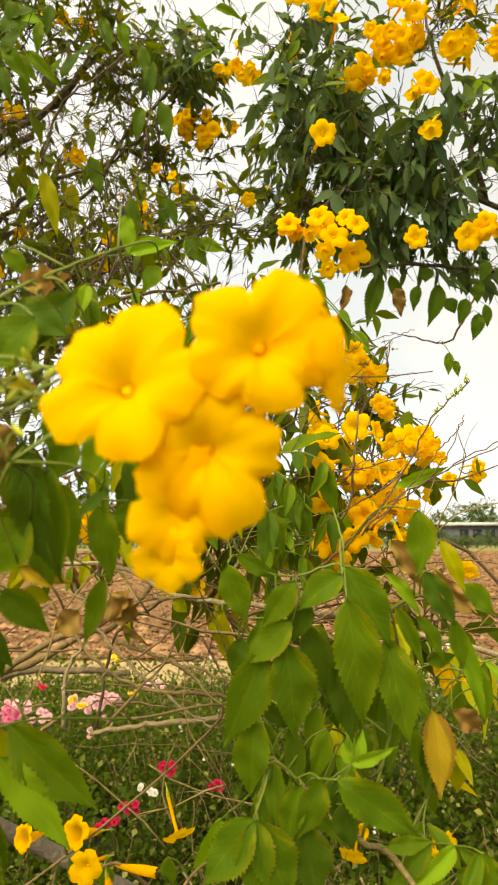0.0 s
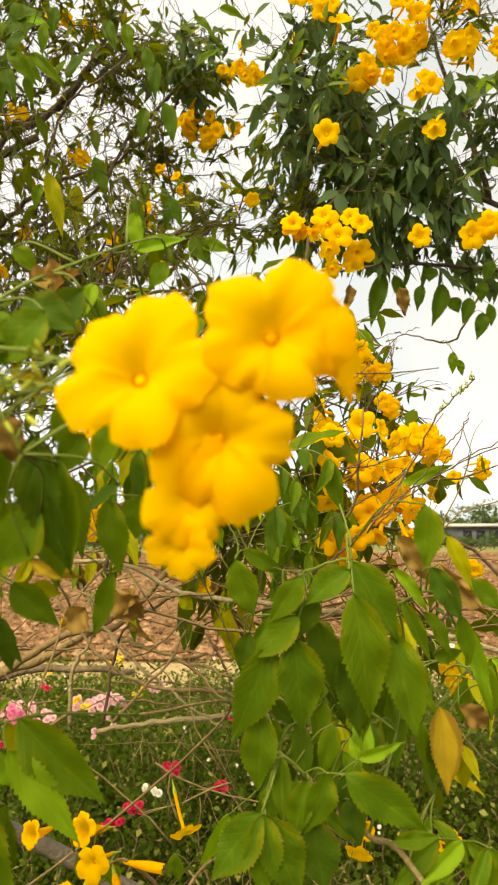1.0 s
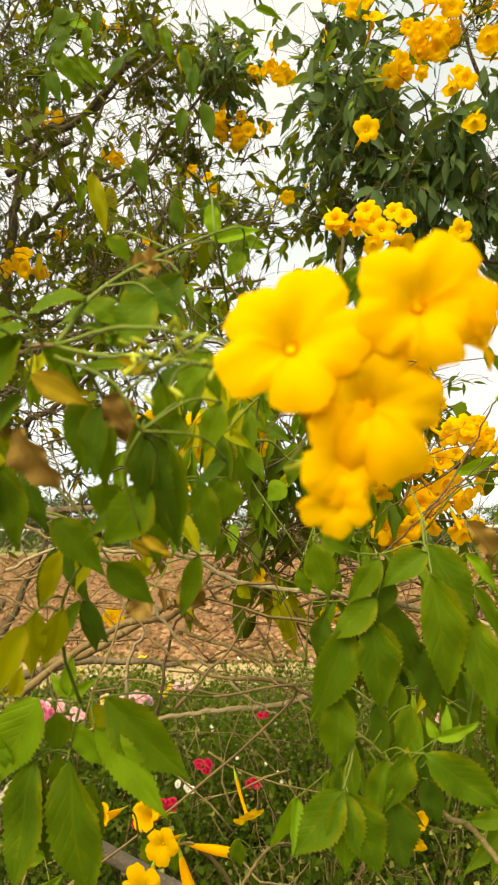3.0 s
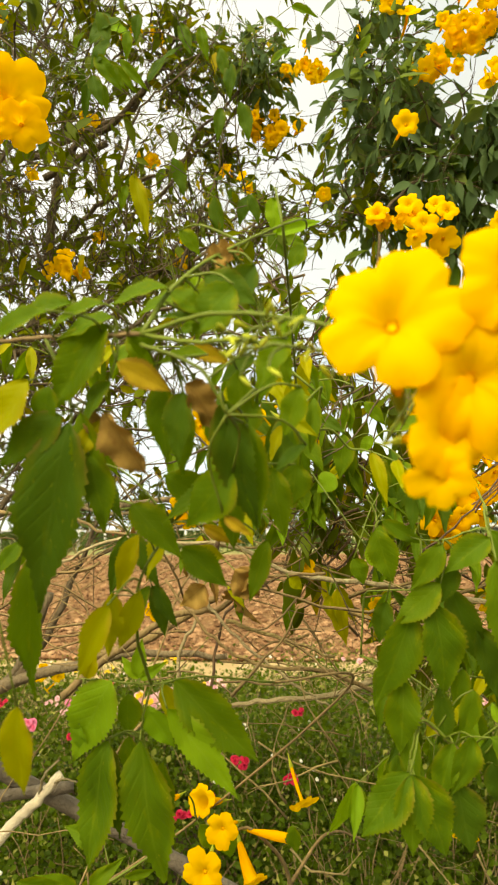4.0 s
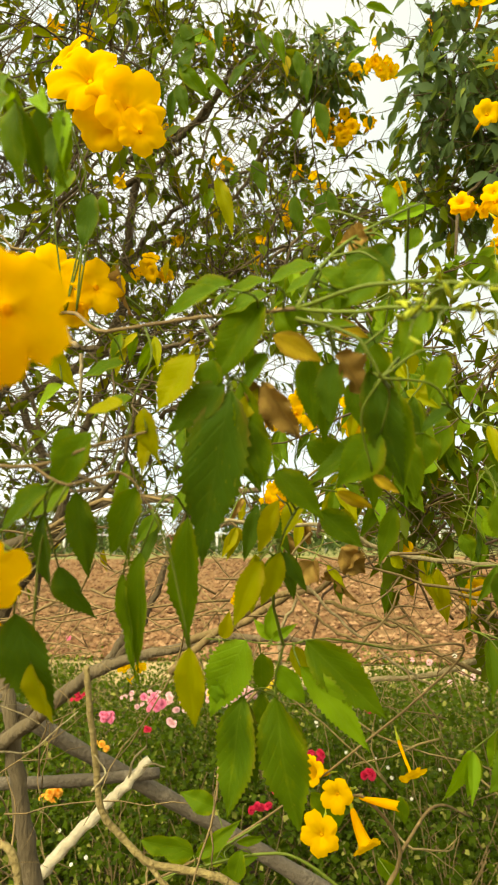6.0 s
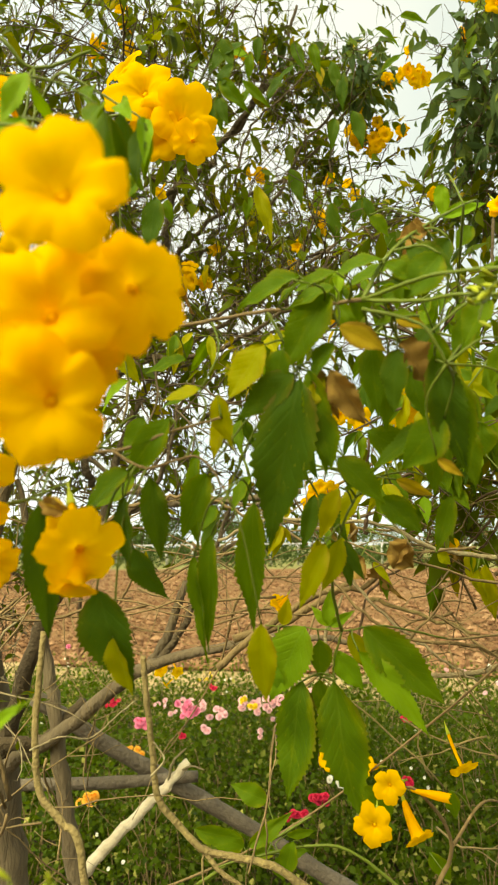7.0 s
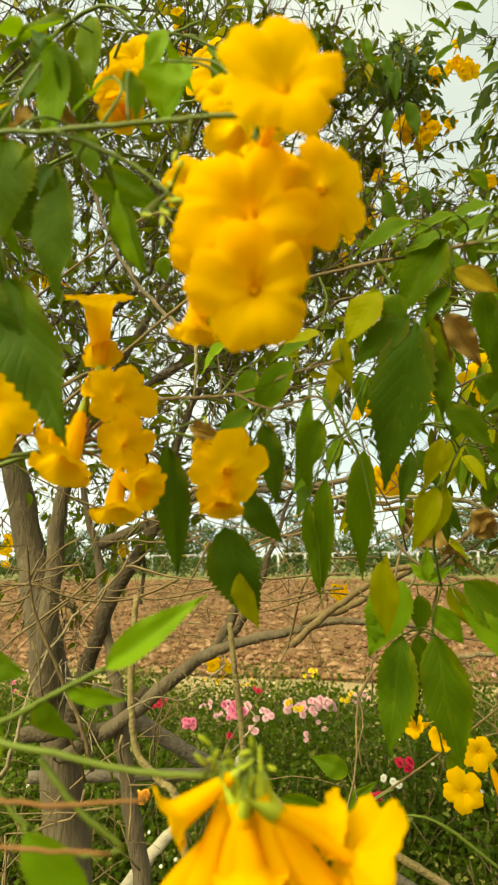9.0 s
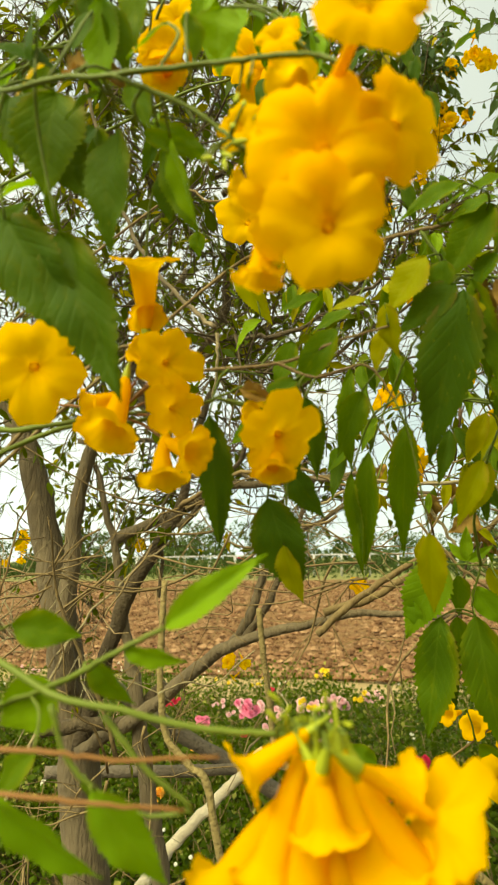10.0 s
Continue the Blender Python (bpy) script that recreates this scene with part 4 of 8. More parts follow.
limb(tree, "limb", [(-1.127, 1.546, 1.735), (-0.990, 1.553, 1.816), (-0.840, 1.600, 1.922), (-0.742, 1.597, 2.043), (-0.715, 1.577, 2.211), (-0.689, 1.557, 2.380), (-0.637, 1.549, 2.489), (-0.531, 1.553, 2.559), (-0.452, 1.551, 2.653), (-0.357, 1.549, 2.759)], 0.016, 0.007, M_BARK_DARK, 8, 6, 0.002, 8)
limb(tree, "limb", [(-0.716, 1.581, 2.181), (-0.618, 1.540, 2.268), (-0.481, 1.544, 2.371), (-0.344, 1.554, 2.429), (-0.190, 1.552, 2.592)], 0.008, 0.003, M_BARK_DARK, 7, 6, 0.003, 9)
limb(tree, "limb", [(-0.838, 1.561, 1.904), (-0.603, 1.460, 1.946), (-0.454, 1.431, 2.000), (-0.288, 1.436, 2.120), (-0.136, 1.444, 2.213)], 0.008, 0.003, M_BARK, 7, 6, 0.003, 10)
limb(tree, "limb", [(-0.858, 1.206, 1.418), (-0.701, 1.178, 1.472), (-0.606, 1.143, 1.511), (-0.465, 1.119, 1.513), (-0.283, 1.100, 1.527)], 0.013, 0.005, M_BARK, 8, 6, 0.002, 11)
limb(tree, "limb", [(-0.753, 1.189, 1.295), (-0.721, 1.161, 1.510), (-0.599, 1.096, 1.536), (-0.481, 1.038, 1.513), (-0.328, 0.985, 1.501)], 0.004, 0.003, M_BARK, 7, 6, 0.003, 12)
limb(tree, "limb", [(-0.548, 1.534, 2.485), (-0.720, 1.545, 2.399)], 0.009, 0.010, M_BARK_DARK, 7, 4, 0.001, 13)
limb(tree, "limb", [(-1.071, 1.269, 1.793), (-0.908, 1.293, 1.871), (-0.829, 1.289, 1.754), (-0.797, 1.271, 1.655)], 0.009, 0.004, M_BARK, 7, 6, 0.003, 14)

limb(tree, "stem", [(-0.776, 1.316, 0.488), (-0.781, 1.272, 0.752), (-0.799, 1.237, 0.943), (-0.811, 1.207, 1.114), (-0.832, 1.202, 1.225), (-0.860, 1.194, 1.397), (-0.910, 1.197, 1.577)], 0.022, 0.006, M_BARK, 9, 6, 0.002, 15)
limb(tree, "limb", [(-0.985, 1.142, 1.038), (-0.897, 1.158, 1.050), (-0.831, 1.214, 1.046), (-0.756, 1.234, 1.120)], 0.016, 0.012, M_BARK_DARK, 8, 6, 0.002, 16)
limb(tree, "limb", [(-0.499, 1.101, 1.367), (-0.522, 1.106, 1.306), (-0.553, 1.119, 1.243), (-0.584, 1.135, 1.209)], 0.007, 0.011, M_BARK, 8, 6, 0.001, 17)
limb(tree, "limb", [(-0.923, 0.931, 0.954), (-0.885, 0.961, 1.080), (-0.864, 0.990, 1.188), (-0.799, 1.030, 1.303), (-0.688, 1.084, 1.405)], 0.004, 0.002, M_TWIG_GREY, 6, 6, 0.003, 18)
limb(tree, "limb", [(-0.508, 0.814, 1.720), (-0.562, 0.833, 1.771), (-0.642, 0.835, 1.880), (-0.707, 0.833, 2.034), (-0.755, 0.832, 2.207)], 0.004, 0.003, M_BARK, 7, 6, 0.002, 19)
limb(tree, "limb", [(-0.505, 0.816, 1.712), (-0.508, 0.825, 1.661), (-0.524, 0.846, 1.618)], 0.003, 0.0015, M_TWIG_GREY, 7, 6, 0.001, 20)

clump(tree, (-1.174, 1.531, 1.564), (0.30, 0.2, 0.08), 50, 8, 0.045, M_CROWN, M_TWIG_DARK, 48, bare=0.3)
clump(tree, (-0.570, 1.440, 1.518), (0.26, 0.2, 0.07), 40, 8, 0.045, M_CROWN, M_TWIG_DARK, 49, bare=0.3)
tangle(tree, (-0.517, 0.957, 1.399), (0.24, 0.12, 0.06), 22, 0.28, M_TWIG, 59, thick=0.0015, way=(1, 0, 0.3), spread=0.5)
clump(tree, (-0.914, 1.059, 1.188), (0.14, 0.1, 0.12), 26, 5, 0.035, M_CROWN, M_TWIG_GREY, 60, bare=0.5)
clump(tree, (-1.101, 1.329, 1.355), (0.20, 0.15, 0.08), 44, 7, 0.032, M_CROWN, M_TWIG_DARK, 68, bare=0.2, reach=0.16)
tangle(tree, (-0.725, 0.807, 1.178), (0.14, 0.10, 0.22), 14, 0.30, M_TWIG, 40, thick=0.0020, way=(0.45, 0, 1.0), spread=0.45)
tangle(tree, (-0.662, 0.832, 1.363), (0.22, 0.10, 0.10), 9, 0.28, M_TWIG, 47, thick=0.0016, way=(0.9, 0, 0.5), spread=0.5)

limb(tree, "limb", [(-0.768, 1.576, 2.480), (-0.606, 1.568, 2.546), (-0.488, 1.561, 2.597), (-0.429, 1.548, 2.699), (-0.355, 1.535, 2.802), (-0.311, 1.520, 2.919)], 0.009, 0.004, M_BARK_DARK, 7, 6, 0.003, 21)
limb(tree, "limb", [(-0.720, 1.571, 2.200), (-0.548, 1.564, 2.257), (-0.390, 1.551, 2.357), (-0.325, 1.536, 2.471), (-0.208, 1.558, 2.626), (-0.168, 1.577, 2.804)], 0.006, 0.003, M_BARK_DARK, 7, 6, 0.003, 22)
clump(tree, (-0.270, 1.552, 2.640), (0.14, 0.18, 0.22), 34, 13, 0.052, M_CROWN_DARK, M_TWIG_DARK, 90, droop=0.8, reach=0.10)
clump(tree, (-0.461, 1.551, 2.357), (0.20, 0.2, 0.16), 50, 9, 0.045, M_CROWN, M_TWIG_DARK, 91, bare=0.2)
clump(tree, (-0.174, 1.072, 1.835), (0.24, 0.14, 0.10), 26, 8, 0.045, M_CROWN, M_TWIG_DARK, 92, droop=0.7, reach=0.16)
# the far side of that crown: small yellowish leaves on a mass of fine twigs
clump(tree, (-0.60, 2.15, 2.05), (0.62, 0.25, 0.40), 150, 9, 0.052, M_CROWN, M_TWIG_DARK, 610, bare=0.15, thick=0.0013)
clump(tree, (-1.25, 2.10, 2.05), (0.50, 0.28, 0.55), 190, 9, 0.054, M_CROWN, M_TWIG_DARK, 611, bare=0.15, thick=0.0013)
clump(tree, (-0.64, 2.20, 2.62), (0.30, 0.25, 0.26), 50, 9, 0.056, M_CROWN, M_TWIG_DARK, 612, bare=0.15, thick=0.0013)
clump(tree, (-1.45, 2.20, 2.85), (0.55, 0.25, 0.40), 110, 9, 0.056, M_CROWN, M_TWIG_DARK, 613, bare=0.15, thick=0.0013)
clump(tree, (-0.25, 2.00, 1.62), (0.50, 0.22, 0.14), 24, 9, 0.044, M_CROWN, M_TWIG_DARK, 614, bare=0.2, thick=0.0018)
tangle(tree, (-0.75, 1.95, 1.75), (0.75, 0.2, 0.30), 12, 0.45, M_TWIG_DARK, 615, thick=0.0020, way=(1, 0, 0.35))
clump(tree, (-0.62, 1.35, 2.62), (0.22, 0.2, 0.22), 24, 11, 0.055, M_CROWN, M_TWIG_DARK, 617, droop=0.9)
clump(tree, (-0.85, 1.30, 2.45), (0.24, 0.2, 0.24), 26, 10, 0.052, M_CROWN, M_TWIG_DARK, 618, droop=0.8)
# crown of that tree: thin, twiggy, lit from behind
clump(tree, (-0.310, 1.538, 2.609), (0.19, 0.22, 0.24), 62, 12, 0.048, M_CROWN, M_TWIG_DARK, 21, hub=(-0.491, 1.532, 2.127), reach=0.16)
clump(tree, (-0.625, 1.503, 2.404), (0.30, 0.28, 0.30), 110, 5, 0.042, M_CROWN, M_TWIG_DARK, 22, bare=0.35)
clump(tree, (-1.018, 1.442, 2.556), (0.34, 0.3, 0.36), 140, 6, 0.042, M_CROWN, M_TWIG_DARK, 23, bare=0.3)
clump(tree, (-0.337, 1.497, 2.007), (0.34, 0.28, 0.20), 75, 6, 0.042, M_CROWN, M_TWIG_DARK, 24, bare=0.4)
clump(tree, (-0.822, 1.420, 1.885), (0.34, 0.25, 0.16), 40, 7, 0.045, M_CROWN, M_TWIG_DARK, 25, bare=0.4)
# unseen clump above the view, added to shade the growth below
clump(tree, (-0.610, 1.446, 3.036), (0.55, 0.3, 0.16), 60, 7, 0.046, M_CROWN, M_TWIG_DARK, 26)
clump(tree, (-0.440, 1.282, 1.632), (0.30, 0.25, 0.10), 52, 6, 0.045, M_CROWN, M_TWIG_DARK, 27, bare=0.4)
clump(tree, (-0.548, 1.509, 2.684), (0.12, 0.2, 0.16), 70, 10, 0.055, M_CROWN, M_TWIG_DARK, 28)
clump(tree, (-0.438, 1.273, 1.934), (0.16, 0.2, 0.14), 60, 8, 0.05, M_CROWN, M_TWIG_DARK, 29, bare=0.2)
clump(tree, (-0.593, 0.878, 2.229), (0.12, 0.10, 0.14), 34, 8, 0.052, M_CROWN, M_TWIG_DARK, 67, droop=0.8)
clump(tree, (-0.831, 0.964, 2.307), (0.24, 0.18, 0.24), 160, 8, 0.045, M_CROWN, M_TWIG_DARK, 35, bare=0.25)
clump(tree, (-0.872, 0.935, 1.932), (0.22, 0.18, 0.16), 85, 9, 0.045, M_CROWN, M_TWIG_DARK, 36, bare=0.25)
clump(tree, (-0.600, 1.037, 1.747), (0.20, 0.14, 0.10), 45, 8, 0.045, M_CROWN, M_TWIG_DARK, 37, bare=0.3)
clump(tree, (-1.100, 1.264, 1.700), (0.25, 0.2, 0.10), 50, 8, 0.045, M_CROWN, M_TWIG_DARK, 38, bare=0.3)
clump(tree, (-1.132, 0.834, 2.127), (0.25, 0.2, 0.40), 120, 9, 0.045, M_CROWN, M_TWIG_DARK, 39, bare=0.2)
clump(tree, (-0.290, 1.628, 2.389), (0.23, 0.25, 0.20), 62, 9, 0.045, M_CROWN, M_TWIG_DARK, 30, bare=0.2, reach=0.16)
tangle(tree, (-0.619, 1.487, 2.247), (0.45, 0.25, 0.28), 80, 0.32, M_TWIG_DARK, 31, way=(0.8, 0, 0.5))
tangle(tree, (-0.477, 1.333, 1.798), (0.45, 0.25, 0.14), 30, 0.30, M_TWIG_DARK, 32, way=(1, 0, 0.25))
tangle(tree, (-0.877, 1.214, 1.517), (0.30, 0.2, 0.20), 12, 0.30, M_TWIG, 33, thick=0.0018, way=(0.6, 0, 0.8))
tangle(tree, (-0.811, 1.122, 1.020), (0.22, 0.15, 0.22), 12, 0.30, M_TWIG, 34, thick=0.0018, way=(0.5, 0, 0.8))

leaf(tree, (-0.446, 1.227, 2.574), (-0.495, 1.230, 2.506), 0.050, "dark", 10)
leaf(tree, (-0.467, 1.237, 2.483), (-0.398, 1.255, 2.420), 0.030, "green", 20)
leaf(tree, (-0.475, 1.243, 2.434), (-0.464, 1.252, 2.374), 0.025, "green", 0)
leaf(tree, (-0.412, 1.250, 2.443), (-0.393, 1.247, 2.480), 0.023, "green", 0)
leaf(tree, (-0.509, 1.223, 2.544), (-0.538, 1.226, 2.494), 0.033, "green", 30)
leaf(tree, (-0.524, 1.231, 2.469), (-0.513, 1.240, 2.419), 0.028, "dark", 0)
leaf(tree, (-0.428, 1.474, 2.320), (-0.435, 1.489, 2.202), 0.046, "yellow", 10)
leaf(tree, (-0.470, 1.465, 2.345), (-0.476, 1.473, 2.279), 0.037, "green", 20)
leaf(tree, (-0.384, 1.473, 2.369), (-0.404, 1.478, 2.313), 0.029, "green", 0)
leaf(tree, (-0.263, 1.493, 2.340), (-0.272, 1.501, 2.276), 0.032, "green", 10)
leaf(tree, (-0.157, 1.510, 2.324), (-0.149, 1.520, 2.253), 0.034, "green", 0)
leaf(tree, (-0.221, 1.501, 2.325), (-0.201, 1.512, 2.265), 0.029, "dark", 20)
leaf(tree, (-0.295, 1.438, 2.710), (-0.308, 1.444, 2.653), 0.029, "dark", 0)
leaf(tree, (-0.240, 1.453, 2.653), (-0.213, 1.465, 2.595), 0.032, "dark", 30)

limb(tree, "limb", [(-0.596, 1.050, 1.791), (-0.511, 1.050, 1.781), (-0.413, 1.050, 1.795), (-0.306, 1.050, 1.849), (-0.184, 1.050, 1.885), (-0.048, 1.050, 1.907)], 0.0060, 0.0022, M_BARK_DARK, 7, 6, 0.003, 701)
limb(tree, "limb", [(-0.470, 1.100, 1.664), (-0.397, 1.100, 1.720), (-0.292, 1.100, 1.794), (-0.165, 1.100, 1.858), (-0.044, 1.100, 1.865)], 0.0050, 0.0018, M_BARK_DARK, 7, 6, 0.003, 702)
limb(tree, "limb", [(-0.645, 1.020, 1.429), (-0.580, 1.020, 1.488), (-0.516, 1.020, 1.567), (-0.494, 1.020, 1.669), (-0.461, 1.020, 1.730)], 0.0060, 0.0024, M_BARK_DARK, 7, 6, 0.003, 703)
limb(tree, "limb", [(-0.441, 1.150, 1.423), (-0.353, 1.150, 1.464), (-0.227, 1.150, 1.486), (-0.069, 1.150, 1.484)], 0.0040, 0.0030, M_BARK, 7, 6, 0.003, 704)
limb(tree, "limb", [(-1.105, 1.100, 1.812), (-0.914, 1.100, 1.896), (-0.772, 1.100, 2.033), (-0.644, 1.100, 2.156), (-0.569, 1.100, 2.261)], 0.0070, 0.0024, M_BARK_DARK, 7, 6, 0.003, 705)
limb(tree, "limb", [(-0.858, 1.200, 1.927), (-0.749, 1.200, 2.037), (-0.723, 1.200, 2.229), (-0.640, 1.200, 2.402), (-0.556, 1.200, 2.593)], 0.0060, 0.0024, M_BARK_DARK, 7, 6, 0.003, 706)
limb(tree, "limb", [(-0.324, 1.250, 1.932), (-0.280, 1.250, 2.090), (-0.226, 1.250, 2.216), (-0.205, 1.250, 2.378)], 0.0036, 0.0014, M_BARK_DARK, 7, 6, 0.003, 707)
limb(tree, "limb", [(-0.955, 1.200, 1.636), (-0.806, 1.200, 1.636), (-0.599, 1.200, 1.534), (-0.478, 1.200, 1.522)], 0.0060, 0.0035, M_BARK, 7, 6, 0.003, 708)
limb(tree, "limb", [(-0.810, 1.200, 1.736), (-0.760, 1.200, 1.634), (-0.738, 1.200, 1.560)], 0.0085, 0.0085, M_BARK_DARK, 7, 6, 0.003, 709)
limb(tree, "limb", [(-0.502, 1.300, 1.939), (-0.408, 1.300, 1.998), (-0.290, 1.300, 2.067), (-0.177, 1.300, 2.081), (-0.039, 1.300, 2.145)], 0.0045, 0.0016, M_BARK_DARK, 7, 6, 0.003, 710)
limb(tree, "limb", [(-0.445, 1.300, 2.269), (-0.402, 1.300, 2.409), (-0.305, 1.300, 2.497), (-0.222, 1.300, 2.602)], 0.0034, 0.0012, M_BARK_DARK, 7, 6, 0.003, 711)
tangle(tree, (-0.45, 1.10, 1.62), (0.36, 0.14, 0.16), 14, 0.34, M_TWIG_DARK, 712, thick=0.0018, way=(1, 0, 0.5), spread=0.5)
leaf(tree, (-0.315, 1.000, 2.247), (-0.270, 1.000, 2.333), 0.028, "dark", 0)
leaf(tree, (-0.387, 1.000, 2.386), (-0.426, 1.000, 2.328), 0.040, "dark", 10)
leaf(tree, (-0.401, 1.000, 2.285), (-0.356, 1.000, 2.242), 0.033, "green", 10)
leaf(tree, (-0.410, 1.000, 2.372), (-0.346, 1.000, 2.347), 0.029, "bright", 20)
leaf(tree, (-0.418, 1.000, 2.258), (-0.430, 1.000, 2.183), 0.020, "dark", 0)
leaf(tree, (-0.339, 1.000, 2.078), (-0.312, 1.000, 1.965), 0.031, "yellow", 8)
leaf(tree, (-0.350, 1.000, 2.057), (-0.359, 1.000, 2.014), 0.021, "green", 0)
leaf(tree, (-0.148, 1.100, 2.087), (-0.129, 1.100, 2.032), 0.023, "dark", 0)
leaf(tree, (-0.212, 1.100, 2.084), (-0.202, 1.100, 2.000), 0.032, "dark", 5)
leaf(tree, (-0.288, 1.100, 2.166), (-0.267, 1.100, 2.091), 0.031, "dark", 0)
leaf(tree, (-0.104, 1.100, 2.346), (-0.058, 1.100, 2.388), 0.020, "green", 0)
leaf(tree, (-0.110, 1.100, 2.446), (-0.066, 1.100, 2.407), 0.020, "green", 10)
leaf(tree, (-0.063, 1.100, 2.465), (-0.010, 1.100, 2.441), 0.020, "green", 15)

leaf(tree, (-0.370, 0.950, 2.291), (-0.404, 0.950, 2.242), 0.031, "dark", 10)
leaf(tree, (-0.393, 0.950, 2.264), (-0.348, 0.950, 2.201), 0.029, "green", 0)
leaf(tree, (-0.352, 0.950, 2.254), (-0.305, 0.950, 2.197), 0.018, "green", 10)
leaf(tree, (-0.350, 0.950, 2.328), (-0.399, 0.950, 2.320), 0.027, "dark", 20)
leaf(tree, (-0.391, 0.950, 2.346), (-0.370, 0.950, 2.282), 0.026, "dark", 0)
leaf(tree, (-0.398, 0.950, 2.228), (-0.381, 0.950, 2.171), 0.027, "dark", 10)
leaf(tree, (-0.338, 0.950, 2.306), (-0.343, 0.950, 2.256), 0.020, "green", 0)
leaf(tree, (-0.321, 0.950, 2.336), (-0.327, 0.950, 2.286), 0.022, "dark", 10)
leaf(tree, (-0.276, 1.100, 2.444), (-0.257, 1.100, 2.375), 0.027, "dark", 5)
leaf(tree, (-0.239, 1.100, 2.433), (-0.223, 1.100, 2.364), 0.025, "green", 0)
leaf(tree, (-0.201, 1.100, 2.387), (-0.187, 1.100, 2.318), 0.027, "dark", 0)
leaf(tree, (-0.179, 1.100, 2.352), (-0.186, 1.100, 2.284), 0.029, "dark", 10)
leaf(tree, (-0.162, 1.100, 2.273), (-0.145, 1.100, 2.195), 0.031, "dark", -5)
leaf(tree, (-0.198, 1.100, 2.262), (-0.207, 1.100, 2.195), 0.027, "dark", 0)
leaf(tree, (-0.156, 1.200, 2.139), (-0.178, 1.200, 2.081), 0.031, "dark", 10)
leaf(tree, (-0.112, 1.100, 2.011), (-0.076, 1.100, 1.958), 0.040, "dark", 5)
leaf(tree, (-0.097, 1.100, 2.001), (-0.041, 1.100, 1.985), 0.030, "green", 15)

# ---- the denser dark-leaved tree beside it ----
dark_tree = thing("trumpet_tree", (1.05, 1.60, 0), "dense yellow trumpet tree with dark hanging leaves and flowers on top", "tree")
limb(dark_tree, "trunk", [(1.05, 1.60, -0.02), (1.04, 1.60, 0.5), (1.02, 1.58, 1.1), (0.98, 1.56, 1.7), (0.862, 1.543, 2.217)], 0.05, 0.02, M_BARK, 11, 6, 0.003, 41)
limb(dark_tree, "limb", [(0.862, 1.543, 2.217), (0.712, 1.490, 2.223), (0.556, 1.433, 2.250), (0.383, 1.374, 2.301), (0.255, 1.363, 2.389), (0.204, 1.345, 2.529)], 0.008, 0.003, M_BARK_DARK, 8, 6, 0.002, 42)
limb(dark_tree, "limb", [(0.862, 1.543, 2.217), (0.688, 1.453, 2.093), (0.537, 1.402, 2.075), (0.369, 1.352, 2.064), (0.237, 1.302, 2.036), (0.118, 1.306, 2.008)], 0.007, 0.002, M_BARK_DARK, 7, 6, 0.002, 43)
limb(dark_tree, "limb", [(0.556, 1.433, 2.250), (0.502, 1.410, 2.435), (0.436, 1.390, 2.592), (0.410, 1.376, 2.696)], 0.007, 0.003, M_BARK_DARK, 7, 6, 0.002, 44)
limb(dark_tree, "limb", [(0.383, 1.374, 2.301), (0.222, 1.330, 2.235), (0.124, 1.291, 2.126), (0.102, 1.259, 1.966), (0.066, 1.225, 1.817)], 0.006, 0.002, M_BARK_DARK, 7, 6, 0.002, 45)
limb(dark_tree, "limb", [(0.537, 1.402, 2.075), (0.459, 1.423, 1.920), (0.383, 1.423, 1.920), (0.320, 1.421, 1.933)], 0.003, 0.001, M_TWIG, 6, 6, 0.002, 46)
clump(dark_tree, (0.271, 1.423, 2.351), (0.23, 0.22, 0.16), 105, 13, 0.068, M_CROWN_DARK, M_TWIG_DARK, 51, droop=0.9, reach=0.16)
clump(dark_tree, (0.458, 1.448, 2.295), (0.18, 0.22, 0.15), 50, 11, 0.068, M_CROWN_DARK, M_TWIG_DARK, 52, droop=0.9, reach=0.16)
clump(dark_tree, (0.129, 1.453, 2.482), (0.12, 0.17, 0.18), 58, 11, 0.062, M_CROWN_DARK, M_TWIG_DARK, 53, droop=0.7, reach=0.16)
clump(dark_tree, (0.421, 1.406, 2.047), (0.17, 0.12, 0.04), 11, 7, 0.060, M_CROWN_DARK, M_TWIG_DARK, 54, droop=1.3, reach=0.12, up=0)
clump(dark_tree, (0.355, 1.439, 2.616), (0.22, 0.18, 0.06), 25, 6, 0.045, M_CROWN, M_TWIG_DARK, 55, reach=0.16)
clump(dark_tree, (0.649, 1.428, 2.225), (0.15, 0.20, 0.16), 11, 9, 0.058, M_CROWN_DARK, M_TWIG_DARK, 56, droop=0.9, reach=0.16)
clump(dark_tree, (0.050, 1.394, 2.149), (0.11, 0.17, 0.10), 30, 8, 0.050, M_CROWN, M_TWIG_DARK, 57, reach=0.16)
for at, n, spread, seed in (((0.389, 1.250, 2.553), 30, 0.105, 1), ((0.219, 1.250, 2.475), 14, 0.07, 2), ((0.371, 1.250, 2.417), 3, 0.022, 3), ((0.131, 0.901, 1.923), 8, 0.04, 4),
                            ((0.071, 0.915, 1.941), 4, 0.022, 5), ((0.132, 1.009, 1.920), 1, 0.01, 6), ((0.138, 1.250, 2.589), 5, 0.04, 7), ((0.395, 1.001, 1.984), 3, 0.02, 8),
                            ((0.365, 1.002, 1.971), 1, 0.01, 9), ((0.270, 1.003, 1.968), 1, 0.01, 10), ((0.513, 1.250, 2.507), 3, 0.03, 11), ((0.293, 0.980, 2.149), 1, 0.01, 12)):
    bunch(dark_tree, at, spread, n, 0.046 if at[1] > 1.2 else 0.040, (0, -1, 0), 300 + seed)
